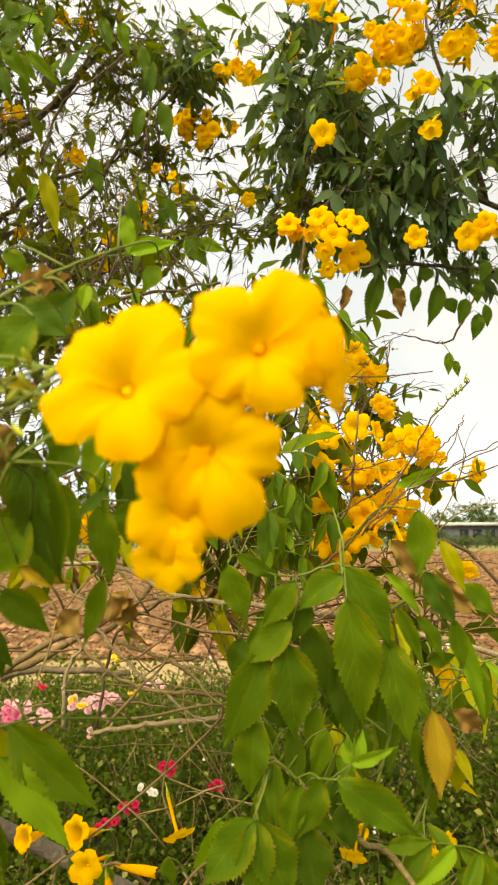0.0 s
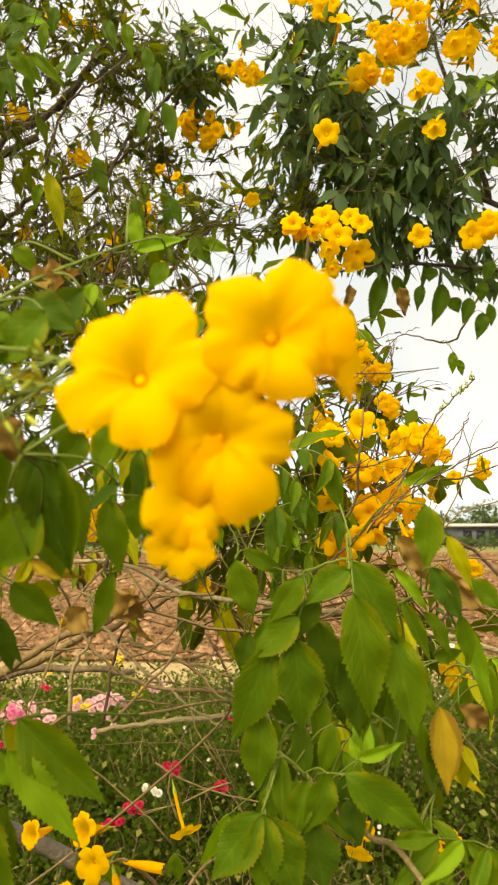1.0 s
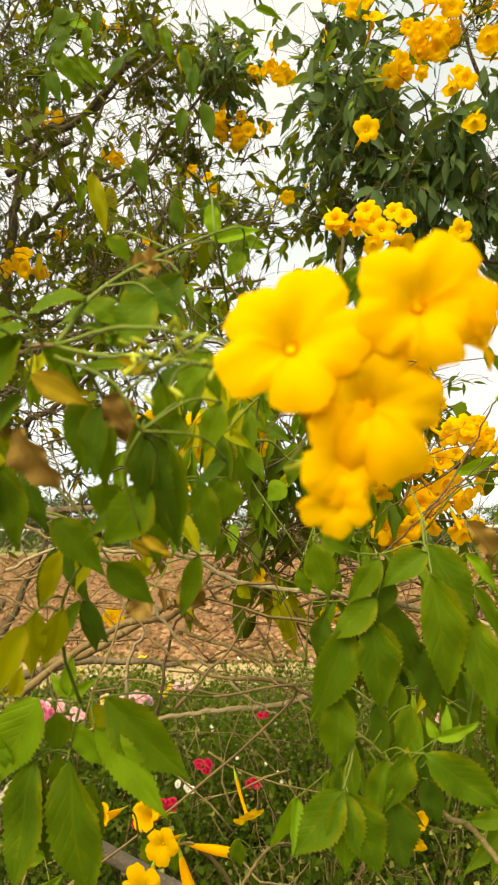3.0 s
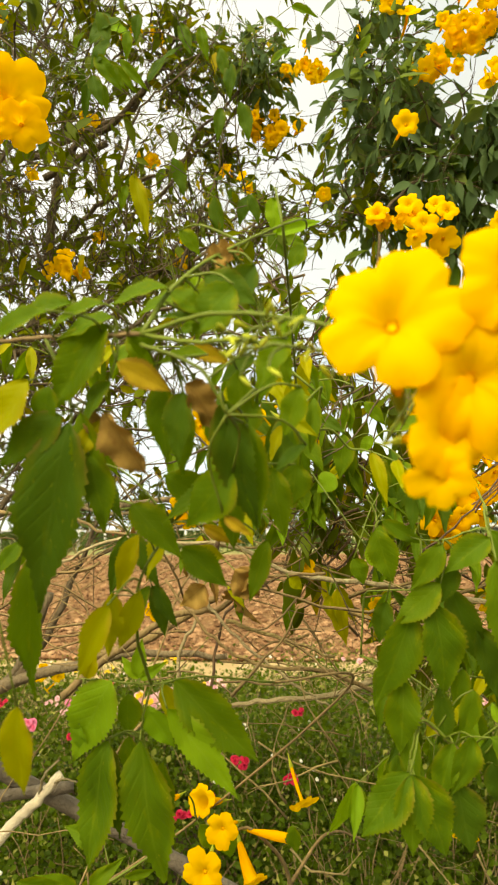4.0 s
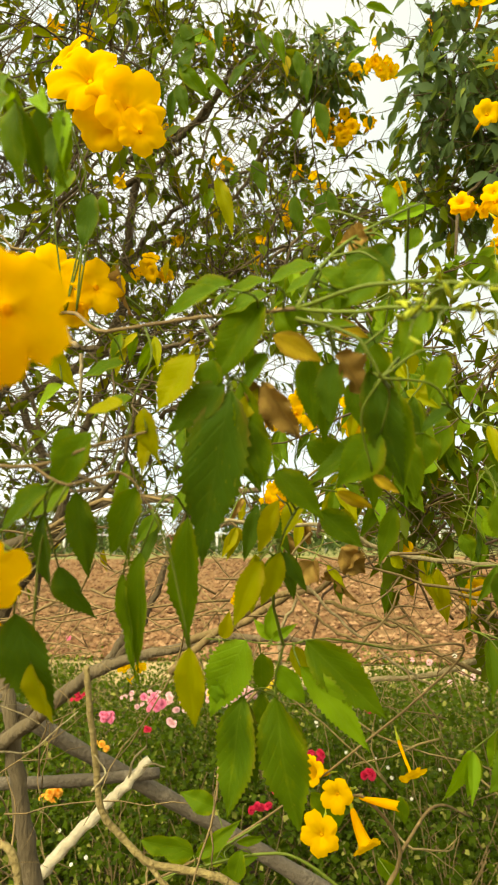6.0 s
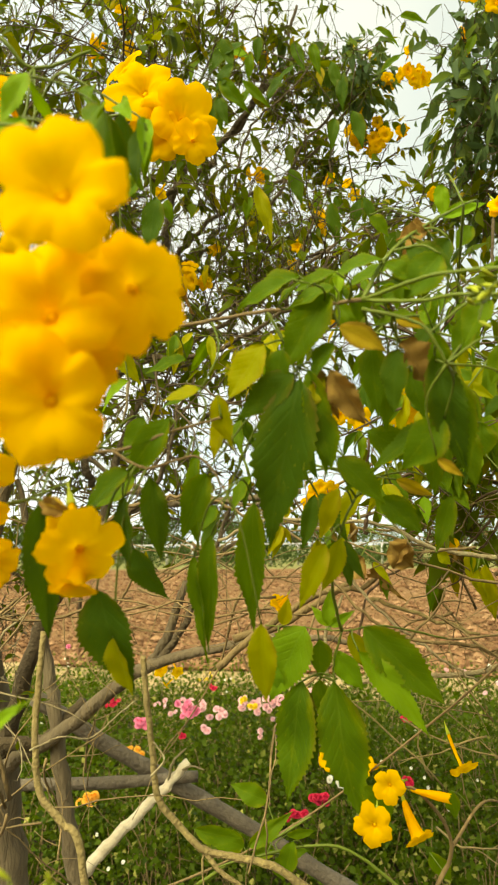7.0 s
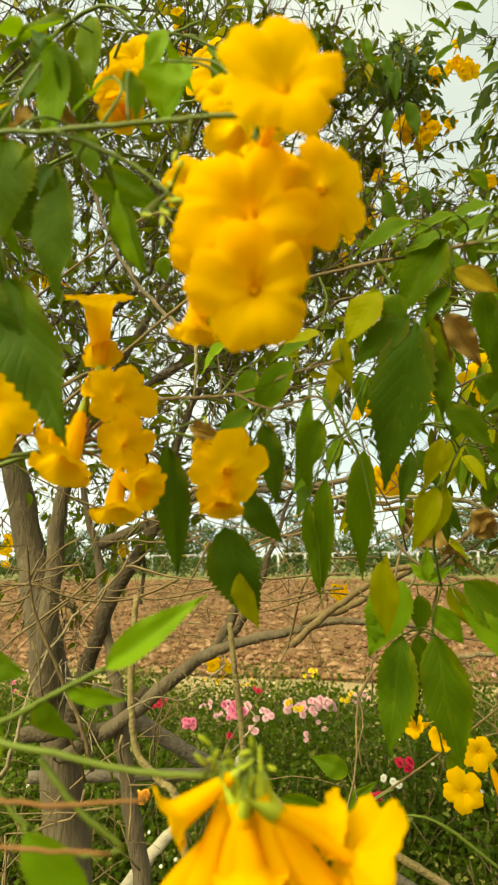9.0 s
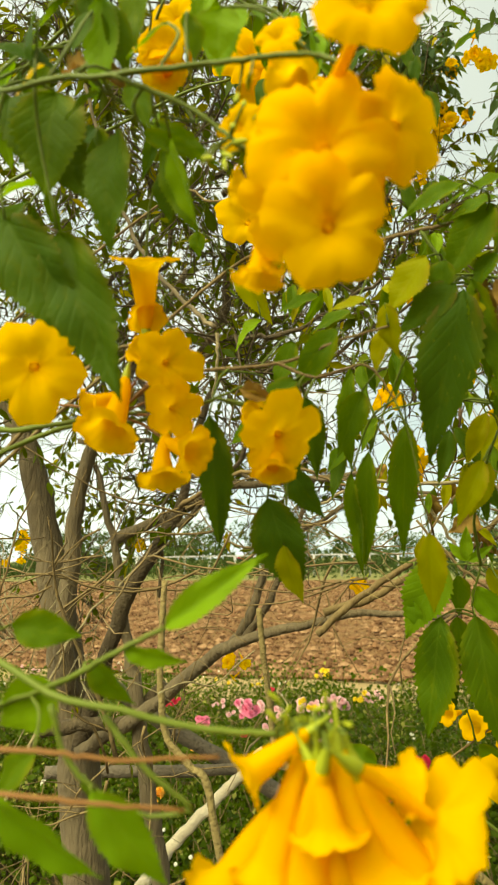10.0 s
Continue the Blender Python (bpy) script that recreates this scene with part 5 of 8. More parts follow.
flower(dark_tree, (0.123, 0.981, 2.135), (0.2, -1, -0.1), 0.046, small=True)

clump(dark_tree, (0.342, 1.302, 2.201), (0.13, 0.09, 0.05), 21, 10, 0.070, M_CROWN_DARK, M_TWIG_DARK, 58, droop=1.6, reach=0.10, up=-0.2)
leaf(dark_tree, (0.281, 1.334, 2.035), (0.255, 1.349, 1.924), 0.042, "dark", 10)
leaf(dark_tree, (0.316, 1.338, 2.008), (0.330, 1.345, 1.948), 0.032, "dry", 10)
leaf(dark_tree, (0.303, 1.335, 2.032), (0.335, 1.343, 1.966), 0.026, "dark", 30)
leaf(dark_tree, (0.384, 1.333, 2.051), (0.378, 1.336, 2.019), 0.034, "dark", 0)
leaf(dark_tree, (0.410, 1.338, 2.014), (0.388, 1.348, 1.925), 0.042, "dark", -10)
leaf(dark_tree, (0.364, 1.338, 2.014), (0.349, 1.344, 1.960), 0.027, "dark", 20)
leaf(dark_tree, (0.467, 1.341, 1.984), (0.452, 1.348, 1.929), 0.033, "dark", 15)
leaf(dark_tree, (0.495, 1.345, 1.953), (0.482, 1.353, 1.895), 0.034, "dark", -15)
leaf(dark_tree, (0.495, 1.336, 2.019), (0.492, 1.343, 1.974), 0.031, "dark", 10)
leaf(dark_tree, (0.508, 1.343, 1.972), (0.516, 1.349, 1.924), 0.026, "dark", 0)
leaf(dark_tree, (0.261, 1.324, 2.116), (0.269, 1.329, 2.080), 0.033, "dark", 20)
leaf(dark_tree, (0.281, 1.329, 2.074), (0.266, 1.333, 2.046), 0.030, "dark", 10)
leaf(dark_tree, (0.208, 1.338, 2.014), (0.201, 1.345, 1.953), 0.022, "dry", 0)
leaf(dark_tree, (0.425, 1.341, 1.984), (0.444, 1.345, 1.952), 0.030, "dark", 30)
leaf(dark_tree, (0.515, 1.331, 2.063), (0.497, 1.336, 2.019), 0.030, "dark", 20)
leaf(dark_tree, (0.430, 1.355, 1.869), (0.428, 1.362, 1.821), 0.022, "green", 20)
leaf(dark_tree, (0.443, 1.358, 1.852), (0.452, 1.362, 1.817), 0.019, "green", 0)
leaf(dark_tree, (0.242, 1.310, 2.225), (0.228, 1.317, 2.164), 0.042, "dark", 0)
leaf(dark_tree, (0.316, 1.306, 2.261), (0.303, 1.320, 2.153), 0.049, "dark", 10)
leaf(dark_tree, (0.358, 1.303, 2.273), (0.364, 1.316, 2.177), 0.042, "dark", -20)
leaf(dark_tree, (0.400, 1.306, 2.261), (0.395, 1.319, 2.158), 0.045, "dark", 15)
leaf(dark_tree, (0.303, 1.300, 2.309), (0.281, 1.310, 2.225), 0.045, "dark", 30)
leaf(dark_tree, (0.266, 1.278, 2.478), (0.316, 1.272, 2.526), 0.041, "bright", 20)
leaf(dark_tree, (0.449, 1.289, 2.381), (0.497, 1.282, 2.441), 0.033, "green", 20)
leaf(dark_tree, (0.485, 1.286, 2.417), (0.522, 1.279, 2.465), 0.041, "bright", 0)
leaf(dark_tree, (0.109, 1.270, 2.538), (0.078, 1.277, 2.489), 0.023, "green", 0)

for k, (at, n, spread) in enumerate((((-0.021, 1.420, 2.580), 5, 0.030), ((0.098, 1.420, 2.633), 4, 0.030))):
    bunch(dark_tree, at, spread, n, 0.042, (0, -1, 0), 340 + k)

clump(tree, (-0.812, 1.620, 2.813), (0.17, 0.20, 0.20), 46, 9, 0.050, M_CROWN, M_TWIG_DARK, 760, bare=0.25, thick=0.002)
clump(tree, (-0.927, 1.550, 2.390), (0.16, 0.20, 0.16), 36, 8, 0.050, M_CROWN, M_TWIG_DARK, 761, bare=0.25, thick=0.002)

clump(tree, (-0.439, 1.450, 2.132), (0.15, 0.18, 0.11), 26, 9, 0.046, M_CROWN, M_TWIG_DARK, 762, droop=0.7, reach=0.14, thick=0.0018)
clump(tree, (-0.137, 1.350, 2.101), (0.13, 0.16, 0.10), 24, 9, 0.048, M_CROWN, M_TWIG_DARK, 763, droop=0.8, reach=0.13, thick=0.0018)

# flowers through the twiggy crown
for at, n, spread, seed in (((-0.073, 1.515, 2.639), 2, 0.02, 1), ((-0.138, 1.532, 2.506), 5, 0.05, 2), ((-0.472, 1.423, 2.707), 3, 0.025, 3), ((-0.568, 1.449, 2.503), 3, 0.03, 4),
                            ((-0.224, 1.545, 2.399), 2, 0.02, 5), ((-0.001, 1.244, 2.160), 1, 0.01, 6), ((-0.045, 1.533, 2.492), 2, 0.02, 7), ((-0.646, 1.020, 2.469), 6, 0.05, 8),
                            ((-0.420, 1.420, 2.377), 3, 0.03, 9), ((-0.242, 1.475, 2.261), 3, 0.03, 10), ((-0.232, 1.144, 1.862), 4, 0.035, 11), ((-0.304, 1.354, 2.098), 3, 0.04, 12),
                            ((-0.539, 1.169, 1.995), 2, 0.02, 13), ((-0.511, 1.405, 2.136), 2, 0.03, 14), ((-0.070, 0.603, 1.564), 2, 0.010, 15), ((-0.111, 0.599, 1.555), 1, 0.006, 16),
                            ((-0.120, 0.594, 1.577), 1, 0.006, 17), ((-0.241, 0.940, 1.508), 2, 0.02, 18), ((-0.550, 1.065, 2.133), 1, 0.01, 19), ((-0.386, 1.433, 2.739), 2, 0.03, 20),
                            ((-0.161, 1.521, 2.535), 4, 0.05, 21), ((-0.014, 1.454, 2.622), 4, 0.035, 22), ((-0.794, 1.890, 1.051), 4, 0.05, 23), ((-0.805, 0.887, 1.874), 3, 0.03, 24),
                            ((-1.520, 1.809, 1.435), 6, 0.08, 25), ((-0.353, 1.277, 1.308), 2, 0.012, 26), ((-0.264, 1.067, 1.635), 3, 0.03, 27), ((-0.181, 0.808, 1.606), 2, 0.02, 28),
                            ((-0.112, 0.807, 1.624), 1, 0.01, 29), ((-0.496, 1.168, 1.992), 3, 0.025, 30), ((-0.893, 1.376, 1.401), 1, 0.01, 31), ((-0.229, 0.927, 1.504), 2, 0.02, 32)):
    bunch(tree, at, spread, n, 0.038, (0, -1, 0), 400 + seed)

for k, (at, n, spread) in enumerate((((-0.081, 1.580, 2.688), 3, 0.020), ((-0.142, 1.500, 2.476), 4, 0.040), ((-0.087, 1.500, 2.483), 3, 0.030), ((-0.176, 1.500, 2.349), 2, 0.030), ((-0.254, 1.500, 2.272), 2, 0.030))):
    bunch(tree, at, spread, n, 0.036, (0, -1, 0), 450 + k)

# ---- the shrub low in front: brown twigs, dense flowers on its far side ----
shrub = thing("trumpet_shrub", (0.78, 1.0, 0), "low spreading trumpet shrub with bare brown twigs and yellow flowers", "shrub")
limb(shrub, "stem", [(0.78, 1.0, -0.02), (0.74, 0.98, 0.6), (0.58, 0.94, 1.12), (0.316, 0.879, 1.441), (0.226, 0.873, 1.489), (0.150, 0.863, 1.568)], 0.00434, 0.00124, M_TWIG_RED, 8, 6, 0.002, 61)
limb(shrub, "stem", [(0.226, 0.873, 1.489), (0.134, 0.863, 1.504), (0.044, 0.858, 1.545), (-0.009, 0.884, 1.601)], 0.00217, 0.00112, M_TWIG_RED, 8, 6, 0.002, 62)
limb(shrub, "twig", [(-0.344, 0.726, 1.438), (-0.282, 0.731, 1.463), (-0.212, 0.724, 1.458), (-0.146, 0.725, 1.455), (-0.082, 0.721, 1.425), (-0.005, 0.733, 1.413), (0.065, 0.743, 1.404), (0.148, 0.790, 1.385), (0.300, 0.800, 1.345), (0.50, 0.85, 1.25), (0.78, 1.0, 0.9)], 0.0018, 0.0042, M_TWIG_GREY, 7, 6, 0.001, 63)
limb(shrub, "twig", [(-0.361, 0.789, 1.273), (-0.302, 0.790, 1.322), (-0.223, 0.794, 1.368), (-0.166, 0.800, 1.378), (-0.107, 0.799, 1.441)], 0.005, 0.003, M_TWIG, 7, 6, 0.001, 64)
limb(shrub, "twig", [(-0.226, 0.745, 1.416), (-0.176, 0.743, 1.357), (-0.123, 0.747, 1.321), (-0.045, 0.758, 1.311), (0.024, 0.797, 1.278)], 0.0016, 0.003, M_TWIG, 6, 6, 0.001, 65)
limb(shrub, "twig", [(-0.161, 0.708, 1.443), (-0.159, 0.706, 1.463), (-0.141, 0.704, 1.494), (-0.105, 0.706, 1.513)], 0.003, 0.002, M_TWIG_RED, 6, 6, 0.001, 66)
limb(shrub, "twig", [(-0.192, 0.821, 1.250), (-0.124, 0.819, 1.262), (-0.042, 0.818, 1.269), (0.027, 0.841, 1.284)], 0.003, 0.004, M_TWIG_GREY, 6, 6, 0.001, 67)
limb(shrub, "twig", [(0.024, 0.714, 1.434), (0.072, 0.703, 1.453), (0.123, 0.680, 1.503), (0.164, 0.673, 1.559), (0.191, 0.667, 1.612), (0.229, 0.662, 1.648)], 0.00149, 0.00074, M_TWIG_RED, 7, 6, 0.001, 68)
limb(shrub, "twig", [(0.119, 0.691, 1.489), (0.150, 0.694, 1.524), (0.201, 0.699, 1.552), (0.278, 0.703, 1.589)], 0.00105, 0.00062, M_TWIG_RED, 6, 6, 0.001, 69)
limb(shrub, "twig", [(0.128, 0.690, 1.495), (0.168, 0.693, 1.536), (0.204, 0.696, 1.579), (0.224, 0.693, 1.600), (0.233, 0.691, 1.619)], 0.00087, 0.00043, M_TWIG_RED, 6, 6, 0.001, 70)
limb(shrub, "twig", [(0.038, 0.733, 1.610), (0.077, 0.730, 1.635), (0.116, 0.726, 1.667), (0.168, 0.720, 1.712), (0.190, 0.719, 1.722)], 0.00081, 0.00037, M_TWIG_RED, 6, 6, 0.001, 82)
limb(shrub, "twig", [(0.050, 0.724, 1.551), (0.101, 0.723, 1.560), (0.151, 0.720, 1.582), (0.176, 0.718, 1.601)], 0.00074, 0.00037, M_TWIG_RED, 6, 6, 0.001, 83)
tangle(shrub, (-0.146, 0.838, 1.385), (0.20, 0.12, 0.09), 22, 0.22, M_TWIG, 71, thick=0.0016, way=(1, 0, -0.2), spread=0.5)
tangle(shrub, (-0.091, 0.869, 1.469), (0.25, 0.12, 0.05), 24, 0.25, M_TWIG, 72, thick=0.0016, way=(1, 0, 0.1), spread=0.4)
tangle(shrub, (-0.059, 0.817, 1.241), (0.20, 0.12, 0.10), 12, 0.25, M_TWIG, 73, thick=0.0012, way=(0.7, 0, -0.7), spread=0.6)
tangle(shrub, (-0.041, 0.777, 1.360), (0.16, 0.12, 0.09), 14, 0.22, M_TWIG, 74, thick=0.0016, way=(1, 0, 0.1), spread=0.4)
tangle(shrub, (-0.007, 0.813, 1.130), (0.14, 0.12, 0.10), 10, 0.25, M_TWIG_TAN, 75, thick=0.0012, way=(1, 0, -0.4), spread=0.5)
clump(shrub, (-0.012, 0.802, 1.511), (0.10, 0.09, 0.10), 14, 8, 0.052, M_CROWN, M_TWIG_RED, 76, droop=0.9, reach=0.14)
clump(shrub, (-0.101, 0.856, 1.643), (0.13, 0.10, 0.08), 13, 8, 0.048, M_CROWN, M_TWIG_RED, 77, droop=0.8, reach=0.14)
clump(shrub, (0.240, 0.933, 1.310), (0.12, 0.12, 0.09), 28, 9, 0.055, M_CROWN, M_TWIG_RED, 78, droop=0.8, reach=0.14)
clump(shrub, (0.148, 0.949, 1.542), (0.09, 0.10, 0.08), 24, 9, 0.045, M_CROWN, M_TWIG_RED, 79, droop=0.6, reach=0.14)
clump(shrub, (-0.038, 1.045, 1.769), (0.18, 0.12, 0.10), 34, 8, 0.048, M_CROWN, M_TWIG_RED, 80, droop=0.6, reach=0.16)
clump(shrub, (0.186, 1.051, 1.723), (0.06, 0.1, 0.08), 26, 7, 0.042, M_CROWN, M_TWIG_RED, 81, droop=0.6, reach=0.12)
for at, n, spread, seed in (((0.143, 0.781, 1.558), 19, 0.060, 1), ((0.103, 0.750, 1.478), 5, 0.022, 2), ((0.166, 0.772, 1.504), 8, 0.034, 3), ((0.222, 0.817, 1.600), 7, 0.020, 4),
                            ((0.272, 0.907, 1.549), 3, 0.02, 5), ((0.328, 0.945, 1.574), 2, 0.015, 6), ((0.186, 1.045, 1.769), 5, 0.03, 7), ((0.233, 1.054, 1.695), 2, 0.015, 8),
                            ((0.124, 0.858, 1.609), 3, 0.02, 9), ((0.292, 1.027, 1.257), 5, 0.04, 10), ((0.232, 1.014, 1.364), 2, 0.02, 11), ((0.039, 0.829, 1.368), 2, 0.02, 12),
                            ((0.353, 1.006, 1.424), 2, 0.02, 13), ((0.150, 0.784, 1.534), 5, 0.04, 14)):
    bunch(shrub, at, spread, n, 0.035 if seed in (1, 2, 3, 14) else 0.026, (-0.2, -1, -0.1), 500 + seed)

for k in range(26):
    r = random.Random(900 + k)
    a, b = Vector((0.191, 0.667, 1.612)), Vector((0.229, 0.662, 1.648))
    u = r.uniform(0, 1)
    bud(shrub, a.lerp(b, u) + Vector((r.uniform(-0.004, 0.004), -0.002, r.uniform(-0.001, 0.006))), (r.uniform(-0.6, 0.6), -0.2, 0.9), 0.0014)

clump(shrub, (0.048, 0.870, 1.538), (0.055, 0.06, 0.075), 8, 7, 0.062, M_CROWN, M_TWIG_RED, 730, droop=1.5, reach=0.10, up=-0.1)
clump(shrub, (0.027, 0.860, 1.588), (0.07, 0.06, 0.06), 11, 7, 0.058, M_CROWN, M_TWIG_RED, 731, droop=1.2, reach=0.10, up=0)
clump(shrub, (-0.019, 0.900, 1.514), (0.08, 0.06, 0.05), 7, 7, 0.050, M_CROWN, M_TWIG_RED, 732, droop=1.0, reach=0.12)
limb(shrub, "twig", [(-0.213, 0.780, 1.444), (-0.193, 0.780, 1.405), (-0.159, 0.780, 1.360), (-0.112, 0.780, 1.317), (-0.066, 0.780, 1.284), (-0.036, 0.780, 1.267)], 0.0024, 0.0014, M_TWIG_GREY, 7, 6, 0.0015, 733)
limb(shrub, "twig", [(-0.376, 0.950, 1.287), (-0.297, 0.950, 1.313), (-0.234, 0.950, 1.350), (-0.190, 0.950, 1.376)], 0.0066, 0.0050, M_TWIG, 7, 6, 0.0015, 734)
limb(shrub, "twig", [(-0.160, 0.800, 1.361), (-0.102, 0.800, 1.343), (-0.028, 0.800, 1.319)], 0.0028, 0.0020, M_TWIG_TAN, 7, 6, 0.0015, 735)
limb(shrub, "twig", [(-0.219, 0.800, 1.263), (-0.219, 0.800, 1.320), (-0.196, 0.800, 1.366)], 0.0028, 0.0020, M_TWIG_GREY, 7, 6, 0.0015, 736)
limb(shrub, "twig", [(-0.235, 0.840, 1.452), (-0.174, 0.840, 1.452), (-0.102, 0.840, 1.450), (-0.015, 0.840, 1.461)], 0.00223, 0.00112, M_TWIG, 7, 6, 0.0015, 738)
limb(shrub, "twig", [(-0.185, 0.820, 1.257), (-0.161, 0.820, 1.370), (-0.099, 0.820, 1.410), (-0.078, 0.820, 1.452)], 0.0020, 0.0012, M_TWIG_RED, 7, 6, 0.0015, 739)
limb(shrub, "twig", [(0.102, 0.740, 1.482), (0.160, 0.740, 1.520), (0.226, 0.740, 1.565), (0.293, 0.740, 1.599)], 0.00099, 0.00062, M_TWIG_RED, 7, 6, 0.0015, 741)
limb(shrub, "twig", [(0.206, 0.740, 1.552), (0.234, 0.740, 1.591), (0.249, 0.740, 1.621)], 0.00074, 0.00043, M_TWIG_RED, 7, 6, 0.0015, 742)
limb(shrub, "twig", [(0.083, 0.780, 1.694), (0.118, 0.780, 1.712), (0.150, 0.780, 1.726), (0.182, 0.780, 1.737)], 0.00087, 0.00037, M_TWIG_RED, 7, 6, 0.0015, 743)
limb(shrub, "twig", [(0.066, 0.760, 1.614), (0.101, 0.760, 1.655), (0.135, 0.760, 1.675), (0.168, 0.760, 1.655)], 0.00074, 0.00037, M_TWIG_RED, 7, 6, 0.0015, 744)

# ---- poles and bare sticks at the foot of the tree ----
def pole(pts, r0, r1, mat, label, seed, name="wooden_pole"):
    rng = np.random.default_rng(seed)
    v, f = tube_data(smooth_path(pts, 8), r0, r1, 10, rng, 0.1)
    ob = new(name, mesh_of(name, v, f, mat))
    tagged(ob, label, "pole")


pole([(-1.026, 1.514, 1.056), (-0.852, 1.614, 0.913), (-0.508, 1.763, 0.680), (-0.237, 1.893, 0.476), (0.305, 2.101, 0.119)], 0.020, 0.022, M_POLE, "dark weathered wooden pole leaning against the tree", 1)
pole([(-1.178, 1.475, 0.846), (-1.036, 1.548, 0.836), (-0.838, 1.586, 0.839), (-0.638, 1.669, 0.838)], 0.016, 0.014, M_POLE, "dark wooden pole lying across the tree's stems", 2)

# ---- the flowering bush close to the camera ----
bush = thing("trumpet_bush", (-0.85, 0.05, 0), "yellow trumpet bush with drooping toothed leaves and flower bunches", "bush")
ROOT = (-0.85, 0.05, 0.0)
# hanging branch that carries the first bunch
stem(bush, [ROOT, (-0.80, 0.12, 0.6), (-0.70, 0.26, 1.2), (-0.387, 0.394, 1.588), (-0.279, 0.345, 1.583), (-0.209, 0.318, 1.579), (-0.149, 0.291, 1.571)], 0.0017, 0.0012, M_TWIG)
stem(bush, [(-0.149, 0.291, 1.571), (-0.120, 0.270, 1.560), (-0.095, 0.248, 1.553), (-0.057, 0.236, 1.544)], 0.0012, 0.0008)
stem(bush, [(-0.149, 0.291, 1.571), (-0.111, 0.261, 1.570), (-0.076, 0.233, 1.558), (-0.057, 0.219, 1.549)], 0.0012, 0.0007)
stem(bush, [(-0.149, 0.291, 1.571), (-0.133, 0.305, 1.603), (-0.108, 0.336, 1.635), (-0.078, 0.368, 1.664)], 0.0014, 0.0007)
stem(bush, [(-0.209, 0.318, 1.579), (-0.194, 0.316, 1.546), (-0.193, 0.318, 1.530)], 0.0012, 0.0008)
stem(bush, [(-0.149, 0.292, 1.566), (-0.118, 0.280, 1.550), (-0.105, 0.284, 1.528)], 0.0012, 0.0008)
HUB = (-0.004, 0.250, 1.552)
for mouth, ax, size, kind, ln in (
        ((-0.040, 0.192, 1.544), (-0.14, -0.97, 0.20), 0.0500, 3, 1.00),
        ((0.004, 0.188, 1.554), (0.10, -1.00, -0.05), 0.0455, 0, 1.00),
        ((0.028, 0.204, 1.553), (0.85, -0.43, 0.05), 0.0393, 2, 1.00),
        ((-0.013, 0.193, 1.522), (0.05, -0.97, -0.15), 0.0440, 1, 1.00),
        ((-0.020, 0.197, 1.505), (0.38, -0.92, -0.10), 0.0340, 0, 0.70),
        ((-0.030, 0.210, 1.532), (-0.40, -0.63, -0.58), 0.0223, 4, 1.00),
        ((0.014, 0.214, 1.561), (0.40, -0.76, 0.41), 0.0327, 2, 1.00),
        ((-0.025, 0.198, 1.490), (-0.30, -0.92, -0.25), 0.0210, 1, 0.60)):
    foot = flower(bush, mouth, ax, size, kind, None, False, ln)
    stem(bush, [foot, (foot + Vector(HUB)) / 2 + Vector((0, 0.004, 0.002)), HUB], 0.0007, 0.0010, M_STEM, "flower_stalk", 4, 5)
for k in range(22):
    r = random.Random(k)
    bud(bush, Vector((-0.076, 0.226, 1.545)) + Vector((r.uniform(-0.03, 0.02), r.uniform(-0.01, 0.01), r.uniform(-0.014, 0.014))), (r.uniform(-0.6, 0.9), -0.4, r.uniform(-0.6, 0.8)), 0.0026)

# leaves round that branch
leaf(bush, (-0.187, 0.299, 1.528), (-0.214, 0.307, 1.428), 0.042, "dark", 4)
leaf(bush, (-0.249, 0.328, 1.438), (-0.258, 0.337, 1.363), 0.020, "green", 10)
leaf(bush, (-0.251, 0.322, 1.477), (-0.269, 0.326, 1.435), 0.020, "green", -20)
leaf(bush, (-0.182, 0.299, 1.534), (-0.173, 0.309, 1.470), 0.018, "green", -15)
leaf(bush, (-0.168, 0.295, 1.578), (-0.199, 0.296, 1.535), 0.030, "green", 6)
leaf(bush, (-0.165, 0.294, 1.582), (-0.194, 0.292, 1.571), 0.014, "green", 30)
leaf(bush, (-0.185, 0.291, 1.589), (-0.223, 0.287, 1.576), 0.017, "green", 30)
leaf(bush, (-0.207, 0.293, 1.549), (-0.232, 0.294, 1.519), 0.025, "yellow", 20)
leaf(bush, (-0.191, 0.298, 1.532), (-0.227, 0.297, 1.505), 0.022, "dark", -8)
leaf(bush, (-0.169, 0.300, 1.533), (-0.150, 0.308, 1.499), 0.016, "dry", 25)
leaf(bush, (-0.130, 0.304, 1.544), (-0.135, 0.309, 1.506), 0.019, "dark", 10)
leaf(bush, (-0.105, 0.313, 1.503), (-0.131, 0.314, 1.475), 0.026, "green", -15)
leaf(bush, (-0.137, 0.296, 1.597), (-0.167, 0.293, 1.591), 0.015, "green", 40)
leaf(bush, (-0.103, 0.300, 1.599), (-0.126, 0.301, 1.573), 0.026, "green", 0)
leaf(bush, (-0.135, 0.297, 1.595), (-0.117, 0.300, 1.585), 0.015, "green", -20)
leaf(bush, (-0.163, 0.298, 1.559), (-0.136, 0.303, 1.544), 0.016, "withered", 15)
leaf(bush, (-0.128, 0.304, 1.548), (-0.110, 0.309, 1.526), 0.017, "dry", -15)
leaf(bush, (-0.097, 0.311, 1.529), (-0.092, 0.319, 1.471), 0.016, "green", -10)
leaf(bush, (-0.110, 0.316, 1.480), (-0.095, 0.319, 1.469), 0.007, "withered", 10)
leaf(bush, (-0.102, 0.353, 1.641), (-0.126, 0.352, 1.625), 0.015, "dry", 10)
leaf(bush, (-0.084, 0.433, 1.689), (-0.049, 0.436, 1.701), 0.013, "bright", 20)
